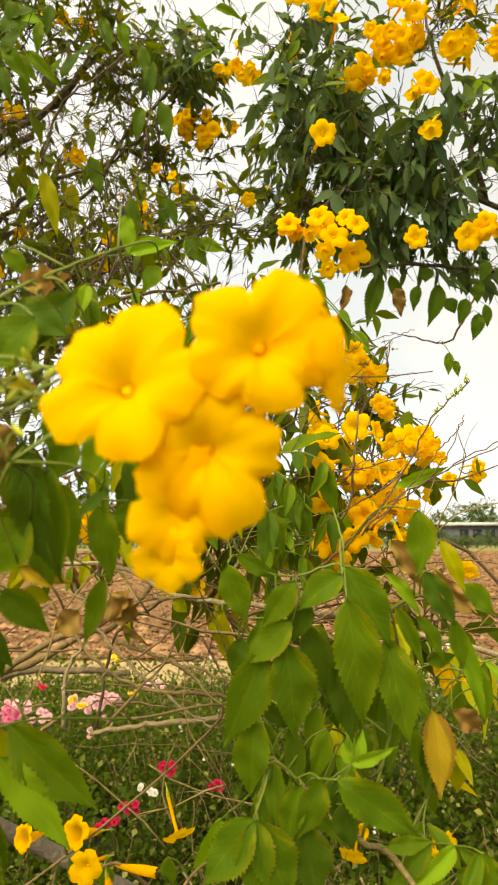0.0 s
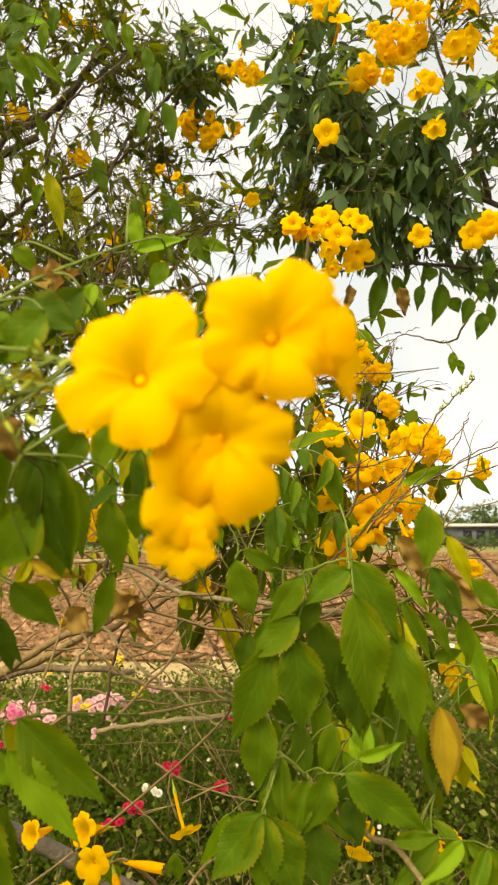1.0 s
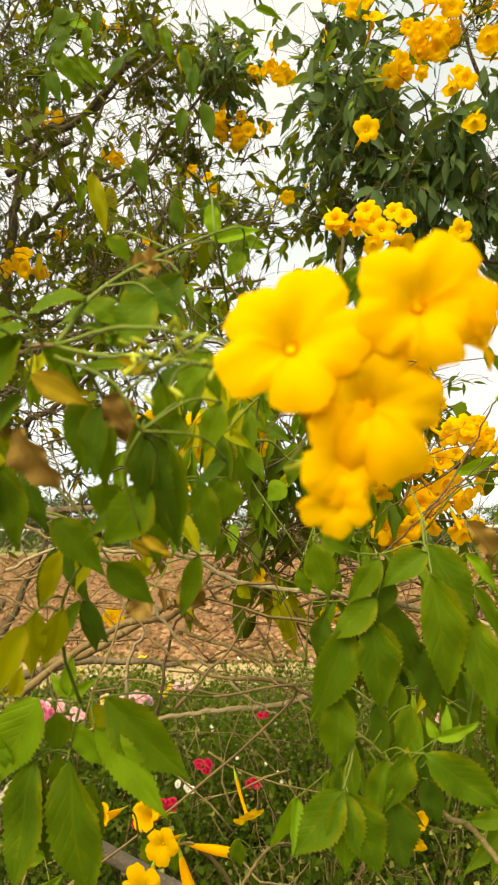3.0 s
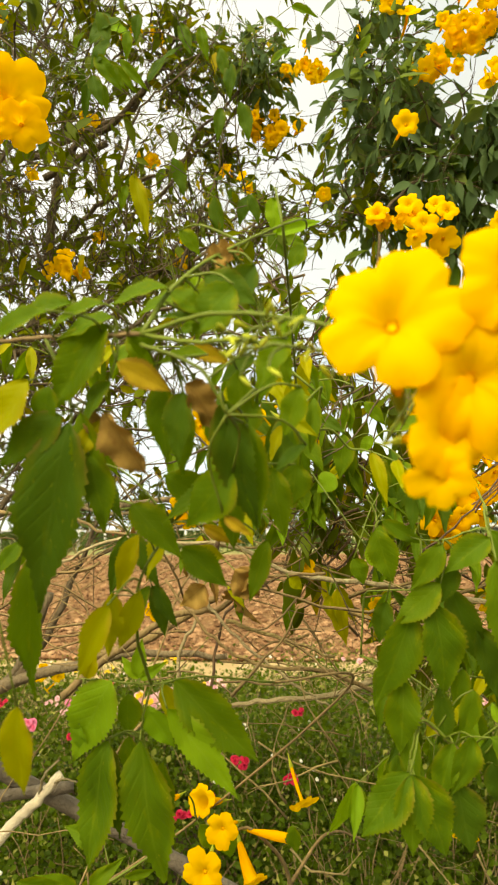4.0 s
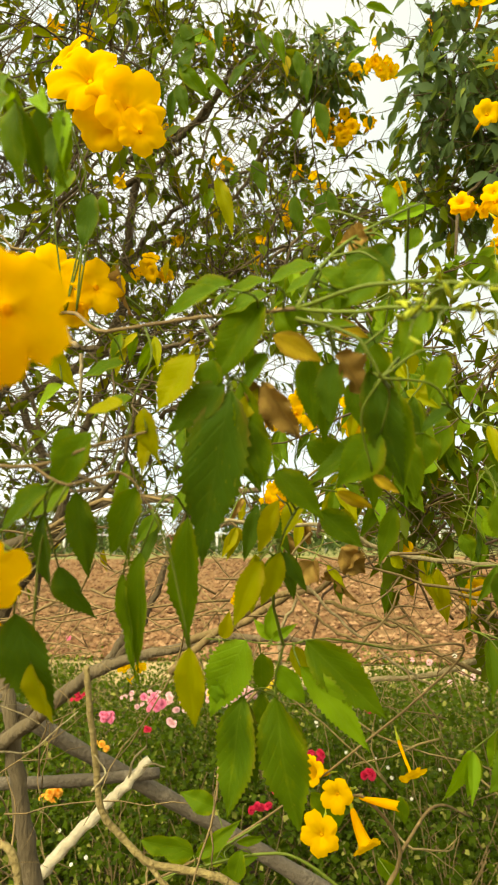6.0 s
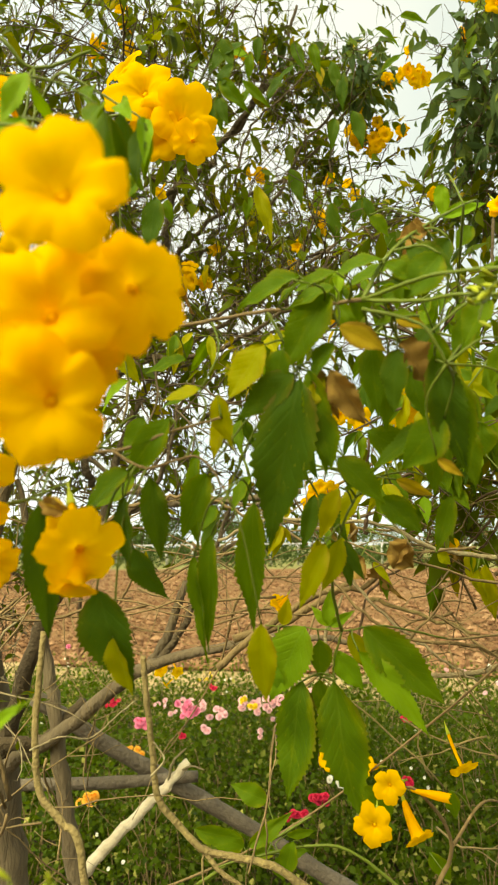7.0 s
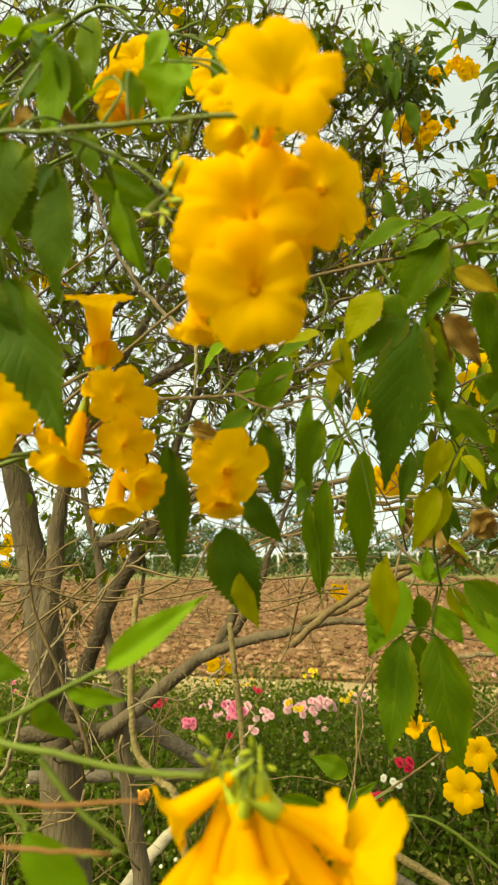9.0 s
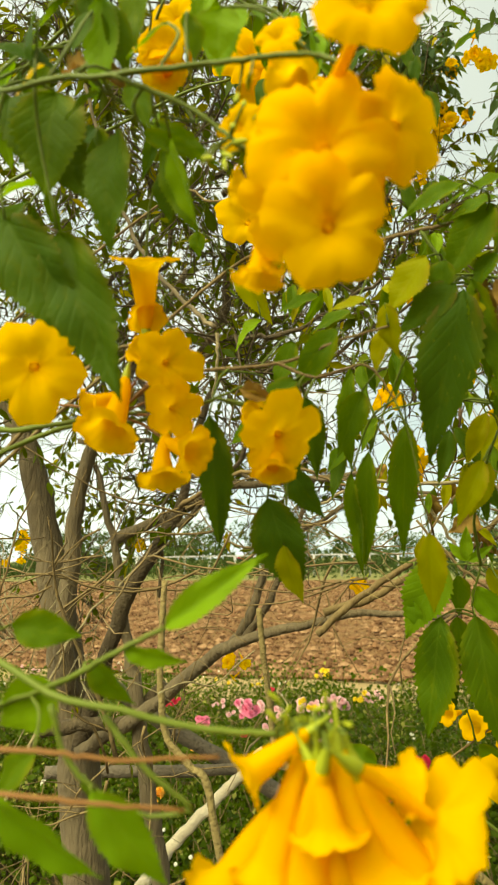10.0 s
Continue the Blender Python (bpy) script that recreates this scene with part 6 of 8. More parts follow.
leaf(bush, (-0.086, 0.429, 1.716), (-0.084, 0.433, 1.686), 0.012, "bright", 30)
leaf(bush, (-0.076, 0.308, 1.572), (-0.093, 0.309, 1.547), 0.019, "green", 15)
leaf(bush, (-0.069, 0.304, 1.545), (-0.079, 0.306, 1.520), 0.016, "green", 10)
leaf(bush, (-0.150, 0.297, 1.577), (-0.150, 0.299, 1.561), 0.015, "green", -30)
leaf(bush, (-0.178, 0.302, 1.512), (-0.169, 0.309, 1.475), 0.015, "green", -35)
leaf(bush, (-0.167, 0.299, 1.549), (-0.183, 0.300, 1.527), 0.015, "green", 40)
leaf(bush, (-0.063, 0.437, 1.682), (-0.076, 0.437, 1.665), 0.017, "green", 0)
leaf(bush, (-0.117, 0.303, 1.563), (-0.145, 0.300, 1.561), 0.012, "green", 45)
leaf(bush, (-0.199, 0.299, 1.576), (-0.179, 0.299, 1.595), 0.014, "green", -45)
leaf(bush, (-0.121, 0.301, 1.579), (-0.144, 0.297, 1.585), 0.014, "green", 40)
leaf(bush, (-0.183, 0.302, 1.512), (-0.172, 0.301, 1.530), 0.011, "yellow", 20)
leaf(bush, (-0.197, 0.295, 1.546), (-0.203, 0.297, 1.524), 0.017, "green", 20)

leaf(bush, (-0.300, 0.362, 1.693), (-0.311, 0.366, 1.653), 0.025, "dark", 10)
leaf(bush, (-0.312, 0.358, 1.709), (-0.328, 0.358, 1.691), 0.017, "green", 20)
leaf(bush, (-0.313, 0.353, 1.742), (-0.327, 0.354, 1.723), 0.020, "dark", 0)
leaf(bush, (-0.293, 0.363, 1.691), (-0.290, 0.366, 1.673), 0.010, "green", 20)
leaf(bush, (-0.324, 0.356, 1.713), (-0.318, 0.359, 1.693), 0.012, "green", 0)

leaf(bush, (-0.109, 0.307, 1.540), (-0.093, 0.316, 1.470), 0.025, "dark", 5)
leaf(bush, (-0.067, 0.311, 1.516), (-0.085, 0.312, 1.504), 0.011, "dark", 20)

# lower spray with bright leaves
stem(bush, [(-0.70, 0.26, 1.0), (-0.52, 0.56, 1.04), (-0.33, 0.70, 1.08), (-0.2, 0.73, 1.15), (-0.025, 0.616, 1.327), (-0.092, 0.529, 1.350)], 0.0016, 0.0011, M_TWIG)
stem(bush, [(-0.092, 0.529, 1.350), (-0.144, 0.469, 1.367), (-0.177, 0.453, 1.365), (-0.207, 0.453, 1.367), (-0.238, 0.457, 1.368)], 0.0009, 0.0005)
stem(bush, [(-0.177, 0.453, 1.365), (-0.185, 0.460, 1.335), (-0.181, 0.464, 1.310)], 0.0009, 0.0006)
stem(bush, [(-0.177, 0.453, 1.365), (-0.181, 0.426, 1.401), (-0.171, 0.388, 1.442), (-0.153, 0.403, 1.478)], 0.0013, 0.0008)
leaf(bush, (-0.205, 0.450, 1.368), (-0.240, 0.450, 1.309), 0.041, "bright", -6)
leaf(bush, (-0.209, 0.455, 1.326), (-0.227, 0.455, 1.234), 0.040, "green", 4)
leaf(bush, (-0.213, 0.462, 1.323), (-0.203, 0.462, 1.255), 0.029, "dark", 8)
leaf(bush, (-0.184, 0.450, 1.328), (-0.173, 0.450, 1.226), 0.042, "green", 0)
leaf(bush, (-0.160, 0.452, 1.368), (-0.101, 0.452, 1.311), 0.036, "green", 6)
leaf(bush, (-0.164, 0.444, 1.351), (-0.114, 0.444, 1.292), 0.025, "bright", -6)
leaf(bush, (-0.209, 0.466, 1.351), (-0.228, 0.466, 1.324), 0.016, "dark", 0)
leaf(bush, (-0.183, 0.460, 1.349), (-0.163, 0.460, 1.318), 0.022, "bright", 10)
leaf(bush, (-0.171, 0.462, 1.363), (-0.153, 0.462, 1.328), 0.017, "yellow", 10)
leaf(bush, (-0.187, 0.455, 1.368), (-0.185, 0.455, 1.396), 0.012, "bright", 0)
leaf(bush, (-0.186, 0.455, 1.368), (-0.166, 0.455, 1.380), 0.009, "bright", 10)
leaf(bush, (-0.187, 0.455, 1.368), (-0.200, 0.455, 1.384), 0.009, "bright", -10)
leaf(bush, (-0.197, 0.470, 1.325), (-0.191, 0.470, 1.289), 0.019, "green", 10)
leaf(bush, (-0.164, 0.462, 1.270), (-0.170, 0.462, 1.248), 0.008, "green", 0)
leaf(bush, (-0.188, 0.387, 1.435), (-0.190, 0.393, 1.393), 0.016, "yellow", -20)
leaf(bush, (-0.171, 0.389, 1.436), (-0.185, 0.393, 1.398), 0.015, "yellow", -30)
leaf(bush, (-0.154, 0.411, 1.479), (-0.179, 0.412, 1.442), 0.017, "yellow", 20)
leaf(bush, (-0.195, 0.455, 1.358), (-0.194, 0.460, 1.326), 0.019, "green", -20)
leaf(bush, (-0.223, 0.450, 1.369), (-0.217, 0.448, 1.390), 0.010, "yellow", 40)
leaf(bush, (-0.229, 0.454, 1.337), (-0.230, 0.456, 1.316), 0.015, "bright", 10)
leaf(bush, (-0.171, 0.465, 1.309), (-0.168, 0.472, 1.263), 0.019, "green", 20)

# the left end of it, nearer
stem(bush, [(-0.70, 0.26, 1.2), (-0.444, 0.300, 1.495), (-0.354, 0.293, 1.491), (-0.296, 0.280, 1.487), (-0.260, 0.277, 1.496), (-0.231, 0.282, 1.504)], 0.0017, 0.0007, M_TWIG)
stem(bush, [(-0.296, 0.280, 1.487), (-0.274, 0.278, 1.476), (-0.245, 0.283, 1.482), (-0.230, 0.289, 1.462)], 0.0011, 0.0006, M_TWIG)
leaf(bush, (-0.287, 0.318, 1.475), (-0.282, 0.327, 1.422), 0.020, "dark", -10)
leaf(bush, (-0.299, 0.323, 1.430), (-0.280, 0.332, 1.396), 0.022, "dark", 12)
leaf(bush, (-0.258, 0.329, 1.494), (-0.266, 0.338, 1.426), 0.018, "green", 15)
leaf(bush, (-0.225, 0.350, 1.460), (-0.235, 0.360, 1.369), 0.023, "green", 4)
leaf(bush, (-0.261, 0.331, 1.425), (-0.260, 0.342, 1.355), 0.014, "green", 25)
leaf(bush, (-0.285, 0.276, 1.475), (-0.313, 0.274, 1.452), 0.019, "green", 10)
leaf(bush, (-0.260, 0.276, 1.504), (-0.289, 0.276, 1.471), 0.021, "green", -12)
leaf(bush, (-0.215, 0.313, 1.386), (-0.215, 0.320, 1.338), 0.019, "yellow", 10)
leaf(bush, (-0.336, 0.269, 1.456), (-0.334, 0.282, 1.377), 0.023, "dark", -15)
leaf(bush, (-0.305, 0.283, 1.407), (-0.288, 0.296, 1.347), 0.035, "dark", 5)
leaf(bush, (-0.287, 0.278, 1.460), (-0.290, 0.284, 1.418), 0.018, "dark", 25)
leaf(bush, (-0.232, 0.279, 1.517), (-0.229, 0.285, 1.485), 0.015, "yellow", 25)
leaf(bush, (-0.243, 0.277, 1.520), (-0.264, 0.273, 1.516), 0.013, "yellow", 40)
leaf(bush, (-0.179, 0.346, 1.432), (-0.198, 0.349, 1.390), 0.017, "yellow", -10)
leaf(bush, (-0.171, 0.384, 1.471), (-0.189, 0.386, 1.435), 0.016, "yellow", 10)
leaf(bush, (-0.297, 0.289, 1.380), (-0.290, 0.296, 1.345), 0.016, "yellow", 20)


leaf(bush, (-0.072, 0.397, 1.515), (-0.075, 0.400, 1.488), 0.024, "green", 0)
leaf(bush, (-0.107, 0.331, 1.614), (-0.130, 0.332, 1.581), 0.030, "green", 8)
leaf(bush, (-0.128, 0.328, 1.607), (-0.161, 0.323, 1.596), 0.016, "green", 30)
leaf(bush, (-0.133, 0.337, 1.543), (-0.141, 0.343, 1.502), 0.019, "green", 10)
leaf(bush, (-0.109, 0.348, 1.508), (-0.151, 0.344, 1.480), 0.023, "green", 10)
leaf(bush, (-0.094, 0.345, 1.546), (-0.109, 0.345, 1.523), 0.019, "green", -10)
leaf(bush, (-0.105, 0.340, 1.564), (-0.102, 0.346, 1.528), 0.017, "green", 15)
leaf(bush, (-0.155, 0.384, 1.490), (-0.167, 0.385, 1.468), 0.013, "green", 10)
leaf(bush, (-0.111, 0.349, 1.500), (-0.109, 0.355, 1.461), 0.017, "green", -10)
leaf(bush, (-0.132, 0.391, 1.476), (-0.105, 0.398, 1.464), 0.010, "withered", 10)
leaf(bush, (-0.137, 0.393, 1.460), (-0.118, 0.397, 1.456), 0.013, "yellow", 10)
leaf(bush, (-0.120, 0.327, 1.624), (-0.106, 0.329, 1.631), 0.014, "dry", 0)
leaf(bush, (-0.083, 0.342, 1.574), (-0.095, 0.345, 1.546), 0.018, "green", 10)
leaf(bush, (-0.142, 0.359, 1.659), (-0.129, 0.364, 1.644), 0.013, "green", 0)

leaf(bush, (-0.186, 0.260, 1.574), (-0.218, 0.260, 1.565), 0.013, "green", 20)
leaf(bush, (-0.162, 0.270, 1.580), (-0.188, 0.270, 1.573), 0.011, "green", 25)
leaf(bush, (-0.121, 0.320, 1.613), (-0.092, 0.320, 1.595), 0.021, "dark", 10)
leaf(bush, (-0.094, 0.330, 1.622), (-0.113, 0.330, 1.592), 0.020, "dark", -10)
leaf(bush, (-0.104, 0.340, 1.635), (-0.126, 0.340, 1.633), 0.012, "dry", 10)
leaf(bush, (-0.145, 0.320, 1.553), (-0.143, 0.320, 1.509), 0.020, "green", 5)
leaf(bush, (-0.150, 0.360, 1.506), (-0.113, 0.360, 1.483), 0.023, "green", 10)
leaf(bush, (-0.170, 0.360, 1.489), (-0.139, 0.360, 1.457), 0.022, "green", -8)
leaf(bush, (-0.143, 0.380, 1.463), (-0.116, 0.380, 1.438), 0.021, "green", 10)
leaf(bush, (-0.107, 0.360, 1.524), (-0.096, 0.360, 1.478), 0.020, "green", -5)
leaf(bush, (-0.088, 0.380, 1.512), (-0.080, 0.380, 1.467), 0.020, "green", 8)
leaf(bush, (-0.182, 0.310, 1.535), (-0.164, 0.310, 1.508), 0.012, "dry", 10)
leaf(bush, (-0.232, 0.300, 1.512), (-0.243, 0.300, 1.483), 0.016, "yellow", 10)
leaf(bush, (-0.256, 0.330, 1.534), (-0.287, 0.330, 1.527), 0.013, "green", 30)
leaf(bush, (-0.296, 0.330, 1.517), (-0.311, 0.330, 1.487), 0.020, "green", 8)
leaf(bush, (-0.120, 0.350, 1.542), (-0.114, 0.350, 1.511), 0.016, "green", 0)
leaf(bush, (-0.087, 0.360, 1.590), (-0.075, 0.360, 1.557), 0.016, "green", 10)
leaf(bush, (-0.120, 0.350, 1.597), (-0.143, 0.350, 1.591), 0.012, "green", 25)
leaf(bush, (-0.097, 0.380, 1.582), (-0.120, 0.380, 1.567), 0.015, "dark", 20)
leaf(bush, (-0.165, 0.330, 1.585), (-0.148, 0.330, 1.557), 0.014, "green", 10)
leaf(bush, (-0.133, 0.340, 1.578), (-0.108, 0.340, 1.568), 0.011, "withered", 15)
leaf(bush, (-0.204, 0.400, 1.519), (-0.189, 0.400, 1.479), 0.017, "dark", 10)
leaf(bush, (-0.092, 0.420, 1.466), (-0.106, 0.420, 1.425), 0.017, "green", 10)
leaf(bush, (-0.329, 0.400, 1.485), (-0.364, 0.400, 1.463), 0.023, "green", 20)

# second bunch, its flowers seen face on and from below
stem(bush, [(-0.80, 0.12, 0.9), (-0.74, 0.14, 1.40), (-0.473, 0.151, 1.578), (-0.368, 0.120, 1.564), (-0.323, 0.115, 1.556), (-0.277, 0.119, 1.554), (-0.249, 0.122, 1.553), (-0.234, 0.122, 1.545)], 0.0014, 0.0010)
stem(bush, [(-0.323, 0.115, 1.556), (-0.296, 0.124, 1.543), (-0.278, 0.127, 1.527), (-0.265, 0.129, 1.514)], 0.0011, 0.0007)
HUB_B = (-0.250, 0.145, 1.563)
for mouth, ax, size, kind, ln in (
        ((-0.223, 0.073, 1.527), (0.38, -0.91, 0.05), 0.0383, 0, 1.00),
        ((-0.241, 0.098, 1.502), (0.19, -0.98, -0.09), 0.0442, 3, 1.00),
        ((-0.215, 0.112, 1.513), (0.77, -0.62, -0.13), 0.0364, 1, 0.80),
        ((-0.240, 0.100, 1.474), (0.26, -0.92, -0.28), 0.0400, 0, 1.00),
        ((-0.270, 0.126, 1.469), (-0.14, -0.12, -0.98), 0.0208, 2, 1.90),
        ((-0.257, 0.110, 1.520), (-0.30, -0.87, 0.38), 0.0316, 2, 1.00),
        ((-0.255, 0.109, 1.485), (-0.19, -0.72, -0.62), 0.0364, 3, 1.00),
        ((-0.233, 0.115, 1.492), (0.63, -0.50, -0.42), 0.0298, 4, 1.00),
        ((-0.235, 0.112, 1.526), (0.46, -0.60, 0.48), 0.0306, 4, 1.00),
        ((-0.263, 0.135, 1.578), (-0.07, -0.90, 0.26), 0.0202, 0, 1.00),
        ((-0.281, 0.140, 1.544), (-0.27, -0.95, -0.04), 0.0207, 0, 1.00),
        ((-0.256, 0.130, 1.550), (-0.15, -0.66, -0.61), 0.0244, 2, 1.00),
        ((-0.281, 0.135, 1.514), (-0.77, -0.61, -0.06), 0.0173, 2, 1.00)):
    foot = flower(bush, mouth, ax, size, kind, None, False, ln)
    stem(bush, [foot, (foot + Vector(HUB_B)) / 2 + Vector((0, 0.004, 0.002)), HUB_B], 0.0007, 0.0010, M_STEM, "flower_stalk", 4, 5)
for k in range(12):
    r = random.Random(k + 40)
    bud(bush, Vector((-0.274, 0.123, 1.531)) + Vector((r.uniform(-0.018, 0.022), r.uniform(-0.008, 0.008), r.uniform(-0.016, 0.018))), (r.uniform(-0.2, 0.9), -0.4, r.uniform(-0.9, 0.1)), 0.0026)
# two further back, beside a dry leaf
stem(bush, [(-0.72, 0.42, 1.5), (-0.437, 0.405, 1.676), (-0.379, 0.404, 1.676), (-0.332, 0.403, 1.666)], 0.0014, 0.0008, M_TWIG)
for mouth, ax, size, kind in (((-0.306, 0.386, 1.633), (0.30, -0.93, -0.2), 0.0400, 0), ((-0.340, 0.380, 1.642), (0.25, -0.95, 0.0), 0.0480, 3), ((-0.324, 0.390, 1.614), (0.1, -0.6, -0.7), 0.0330, 4)):
    foot = flower(bush, mouth, ax, size, kind)
    stem(bush, [foot, foot + Vector((-0.004, 0.006, 0.004)), (-0.379, 0.404, 1.676)], 0.0007, 0.0010, M_STEM, "flower_stalk", 4, 5)
leaf(bush, (-0.290, 0.390, 1.650), (-0.287, 0.395, 1.613), 0.014, "dry", 10)
leaf(bush, (-0.353, 0.388, 1.602), (-0.326, 0.398, 1.557), 0.021, "yellow", 10)
leaf(bush, (-0.288, 0.400, 1.577), (-0.321, 0.397, 1.568), 0.017, "green", 20)
leaf(bush, (-0.334, 0.396, 1.561), (-0.359, 0.396, 1.540), 0.021, "bright", 20)
# flower below it, beside a spent one
HUB_S = (-0.322, 0.237, 1.457)
for mouth, ax, size, kind, ln in (
        ((-0.279, 0.208, 1.427), (0.48, -0.69, -0.53), 0.0396, 1, 1.00),
        ((-0.284, 0.212, 1.411), (0.08, -0.34, -0.87), 0.0247, 2, 1.00),
        ((-0.294, 0.214, 1.442), (-0.28, -0.92, 0.06), 0.0214, 4, 1.00)):
    foot = flower(bush, mouth, ax, size, kind, None, False, ln)
    stem(bush, [foot, (foot + Vector(HUB_S)) / 2 + Vector((0, 0.004, 0.002)), HUB_S], 0.0007, 0.0010, M_STEM, "flower_stalk", 4, 5)
leaf(bush, (-0.299, 0.206, 1.453), (-0.282, 0.204, 1.446), 0.009, "dry", 20)
leaf(bush, (-0.298, 0.207, 1.454), (-0.285, 0.205, 1.450), 0.007, "withered", -20)
stem(bush, [(-0.322, 0.237, 1.457), (-0.366, 0.244, 1.450), (-0.459, 0.249, 1.438), (-0.72, 0.2, 1.3)], 0.0010, 0.002)

# bunch seen from its side, further in
HUB_C = (-0.377, 0.232, 1.451)
stem(bush, [(-0.74, 0.2, 1.3), (-0.519, 0.239, 1.440), (-0.437, 0.234, 1.447), HUB_C, (-0.354, 0.221, 1.449)], 0.0025, 0.0008)
for mouth, ax, size, kind, ln in (
        ((-0.348, 0.200, 1.525), (0.13, -0.44, 0.88), 0.0384, 2, 0.95),
        ((-0.350, 0.212, 1.496), (0.35, -0.39, -0.80), 0.0272, 4, 1.00),
        ((-0.335, 0.205, 1.470), (0.70, -0.69, -0.11), 0.0338, 1, 1.00),
        ((-0.332, 0.206, 1.445), (0.68, -0.65, -0.35), 0.0297, 3, 1.00),
        ((-0.321, 0.207, 1.423), (0.86, -0.35, -0.31), 0.0274, 2, 1.00),
        ((-0.341, 0.212, 1.410), (0.22, -0.30, -0.93), 0.0285, 2, 1.00),
        ((-0.368, 0.205, 1.433), (-0.04, -0.49, -0.84), 0.0367, 2, 1.00),
        ((-0.406, 0.195, 1.472), (0.48, -0.87, -0.15), 0.0510, 1, 1.00),
        ((-0.384, 0.212, 1.451), (-0.55, -0.70, -0.39), 0.0262, 4, 1.00),
        ((-0.354, 0.214, 1.482), (-0.07, -0.90, 0.26), 0.0256, 4, 1.00)):
    foot = flower(bush, mouth, ax, size, kind, None, False, ln)
    stem(bush, [foot, (foot + Vector(HUB_C)) / 2 + Vector((0, 0.004, 0.002)), HUB_C], 0.0007, 0.0010, M_STEM_RED, "flower_stalk", 4, 5)

# bunches higher up
HUB_U = (-0.364, 0.526, 1.903)
for mouth, ax, size, kind, ln in (
        ((-0.366, 0.490, 1.896), (-0.06, -1.03, 0.02), 0.0708, 1, 1.00),
        ((-0.320, 0.500, 1.862), (0.46, -0.82, -0.22), 0.0698, 0, 1.00),
        ((-0.354, 0.505, 1.851), (-0.11, -0.75, -0.60), 0.0626, 2, 1.00),
        ((-0.311, 0.500, 1.834), (0.34, -0.80, -0.45), 0.0430, 3, 1.00),
        ((-0.394, 0.510, 1.941), (-0.40, -0.72, 0.42), 0.0536, 2, 1.00)):
    foot = flower(bush, mouth, ax, size, kind, None, False, ln)
    stem(bush, [foot, (foot + Vector(HUB_U)) / 2 + Vector((0, 0.004, 0.002)), HUB_U], 0.0007, 0.0010, M_STEM, "flower_stalk", 4, 5)
HUB_V = (-0.348, 0.264, 1.733)
for mouth, ax, size, kind, ln in (
        ((-0.340, 0.200, 1.648), (0.05, -0.96, 0.14), 0.0336, 2, 1.00),
        ((-0.340, 0.205, 1.635), (0.36, -0.63, -0.63), 0.0321, 4, 1.00),
        ((-0.337, 0.210, 1.676), (-0.07, -0.98, 0.14), 0.0320, 1, 1.00)):
    foot = flower(bush, mouth, ax, size, kind, None, False, ln)
    stem(bush, [foot, (foot + Vector(HUB_V)) / 2 + Vector((0, 0.004, 0.002)), HUB_V], 0.0007, 0.0010, M_STEM, "flower_stalk", 4, 5)
stem(bush, [(-0.72, 0.42, 1.70), (-0.471, 0.523, 1.881), (-0.398, 0.523, 1.892), (-0.364, 0.526, 1.903)], 0.0022, 0.001)
stem(bush, [(-0.70, 0.26, 1.2), (-0.72, 0.42, 1.70), (-0.414, 0.264, 1.757), (-0.348, 0.264, 1.733), (-0.319, 0.283, 1.756)], 0.002, 0.001)

# leaves over the second bunch
leaf(bush, (-0.395, 0.150, 1.589), (-0.353, 0.150, 1.533), 0.038, "dark", 10)
leaf(bush, (-0.368, 0.146, 1.583), (-0.373, 0.146, 1.532), 0.038, "green", -10)
leaf(bush, (-0.331, 0.135, 1.549), (-0.341, 0.135, 1.500), 0.028, "dark", 6)
leaf(bush, (-0.386, 0.140, 1.519), (-0.348, 0.140, 1.457), 0.034, "dark", 8)
leaf(bush, (-0.361, 0.142, 1.511), (-0.333, 0.142, 1.435), 0.031, "dark", -6)
leaf(bush, (-0.284, 0.150, 1.609), (-0.293, 0.150, 1.579), 0.027, "bright", 10)
leaf(bush, (-0.325, 0.170, 1.562), (-0.311, 0.170, 1.517), 0.017, "green", 8)
leaf(bush, (-0.330, 0.170, 1.575), (-0.300, 0.170, 1.551), 0.012, "green", 20)
leaf(bush, (-0.346, 0.180, 1.673), (-0.348, 0.180, 1.630), 0.024, "green", 10)
leaf(bush, (-0.349, 0.160, 1.655), (-0.398, 0.160, 1.635), 0.013, "green", 25)
leaf(bush, (-0.378, 0.160, 1.614), (-0.403, 0.160, 1.604), 0.019, "withered", 20)
leaf(bush, (-0.363, 0.165, 1.621), (-0.344, 0.165, 1.595), 0.013, "dry", 10)
leaf(bush, (-0.333, 0.150, 1.582), (-0.324, 0.150, 1.558), 0.014, "green", 0)
leaf(bush, (-0.287, 0.138, 1.598), (-0.289, 0.141, 1.576), 0.022, "bright", 0)
leaf(bush, (-0.310, 0.141, 1.544), (-0.305, 0.149, 1.508), 0.013, "bright", 30)
leaf(bush, (-0.321, 0.138, 1.547), (-0.295, 0.147, 1.536), 0.007, "green", 40)
leaf(bush, (-0.308, 0.133, 1.591), (-0.327, 0.130, 1.579), 0.011, "green", 30)
leaf(bush, (-0.340, 0.124, 1.573), (-0.354, 0.121, 1.568), 0.016, "dry", 10)
leaf(bush, (-0.359, 0.115, 1.593), (-0.365, 0.117, 1.573), 0.023, "dark", 30)
leaf(bush, (-0.343, 0.209, 1.575), (-0.340, 0.215, 1.550), 0.012, "dark", 20)
leaf(bush, (-0.294, 0.118, 1.579), (-0.292, 0.122, 1.560), 0.010, "green", -30)
leaf(bush, (-0.336, 0.131, 1.564), (-0.353, 0.128, 1.555), 0.014, "dark", 35)
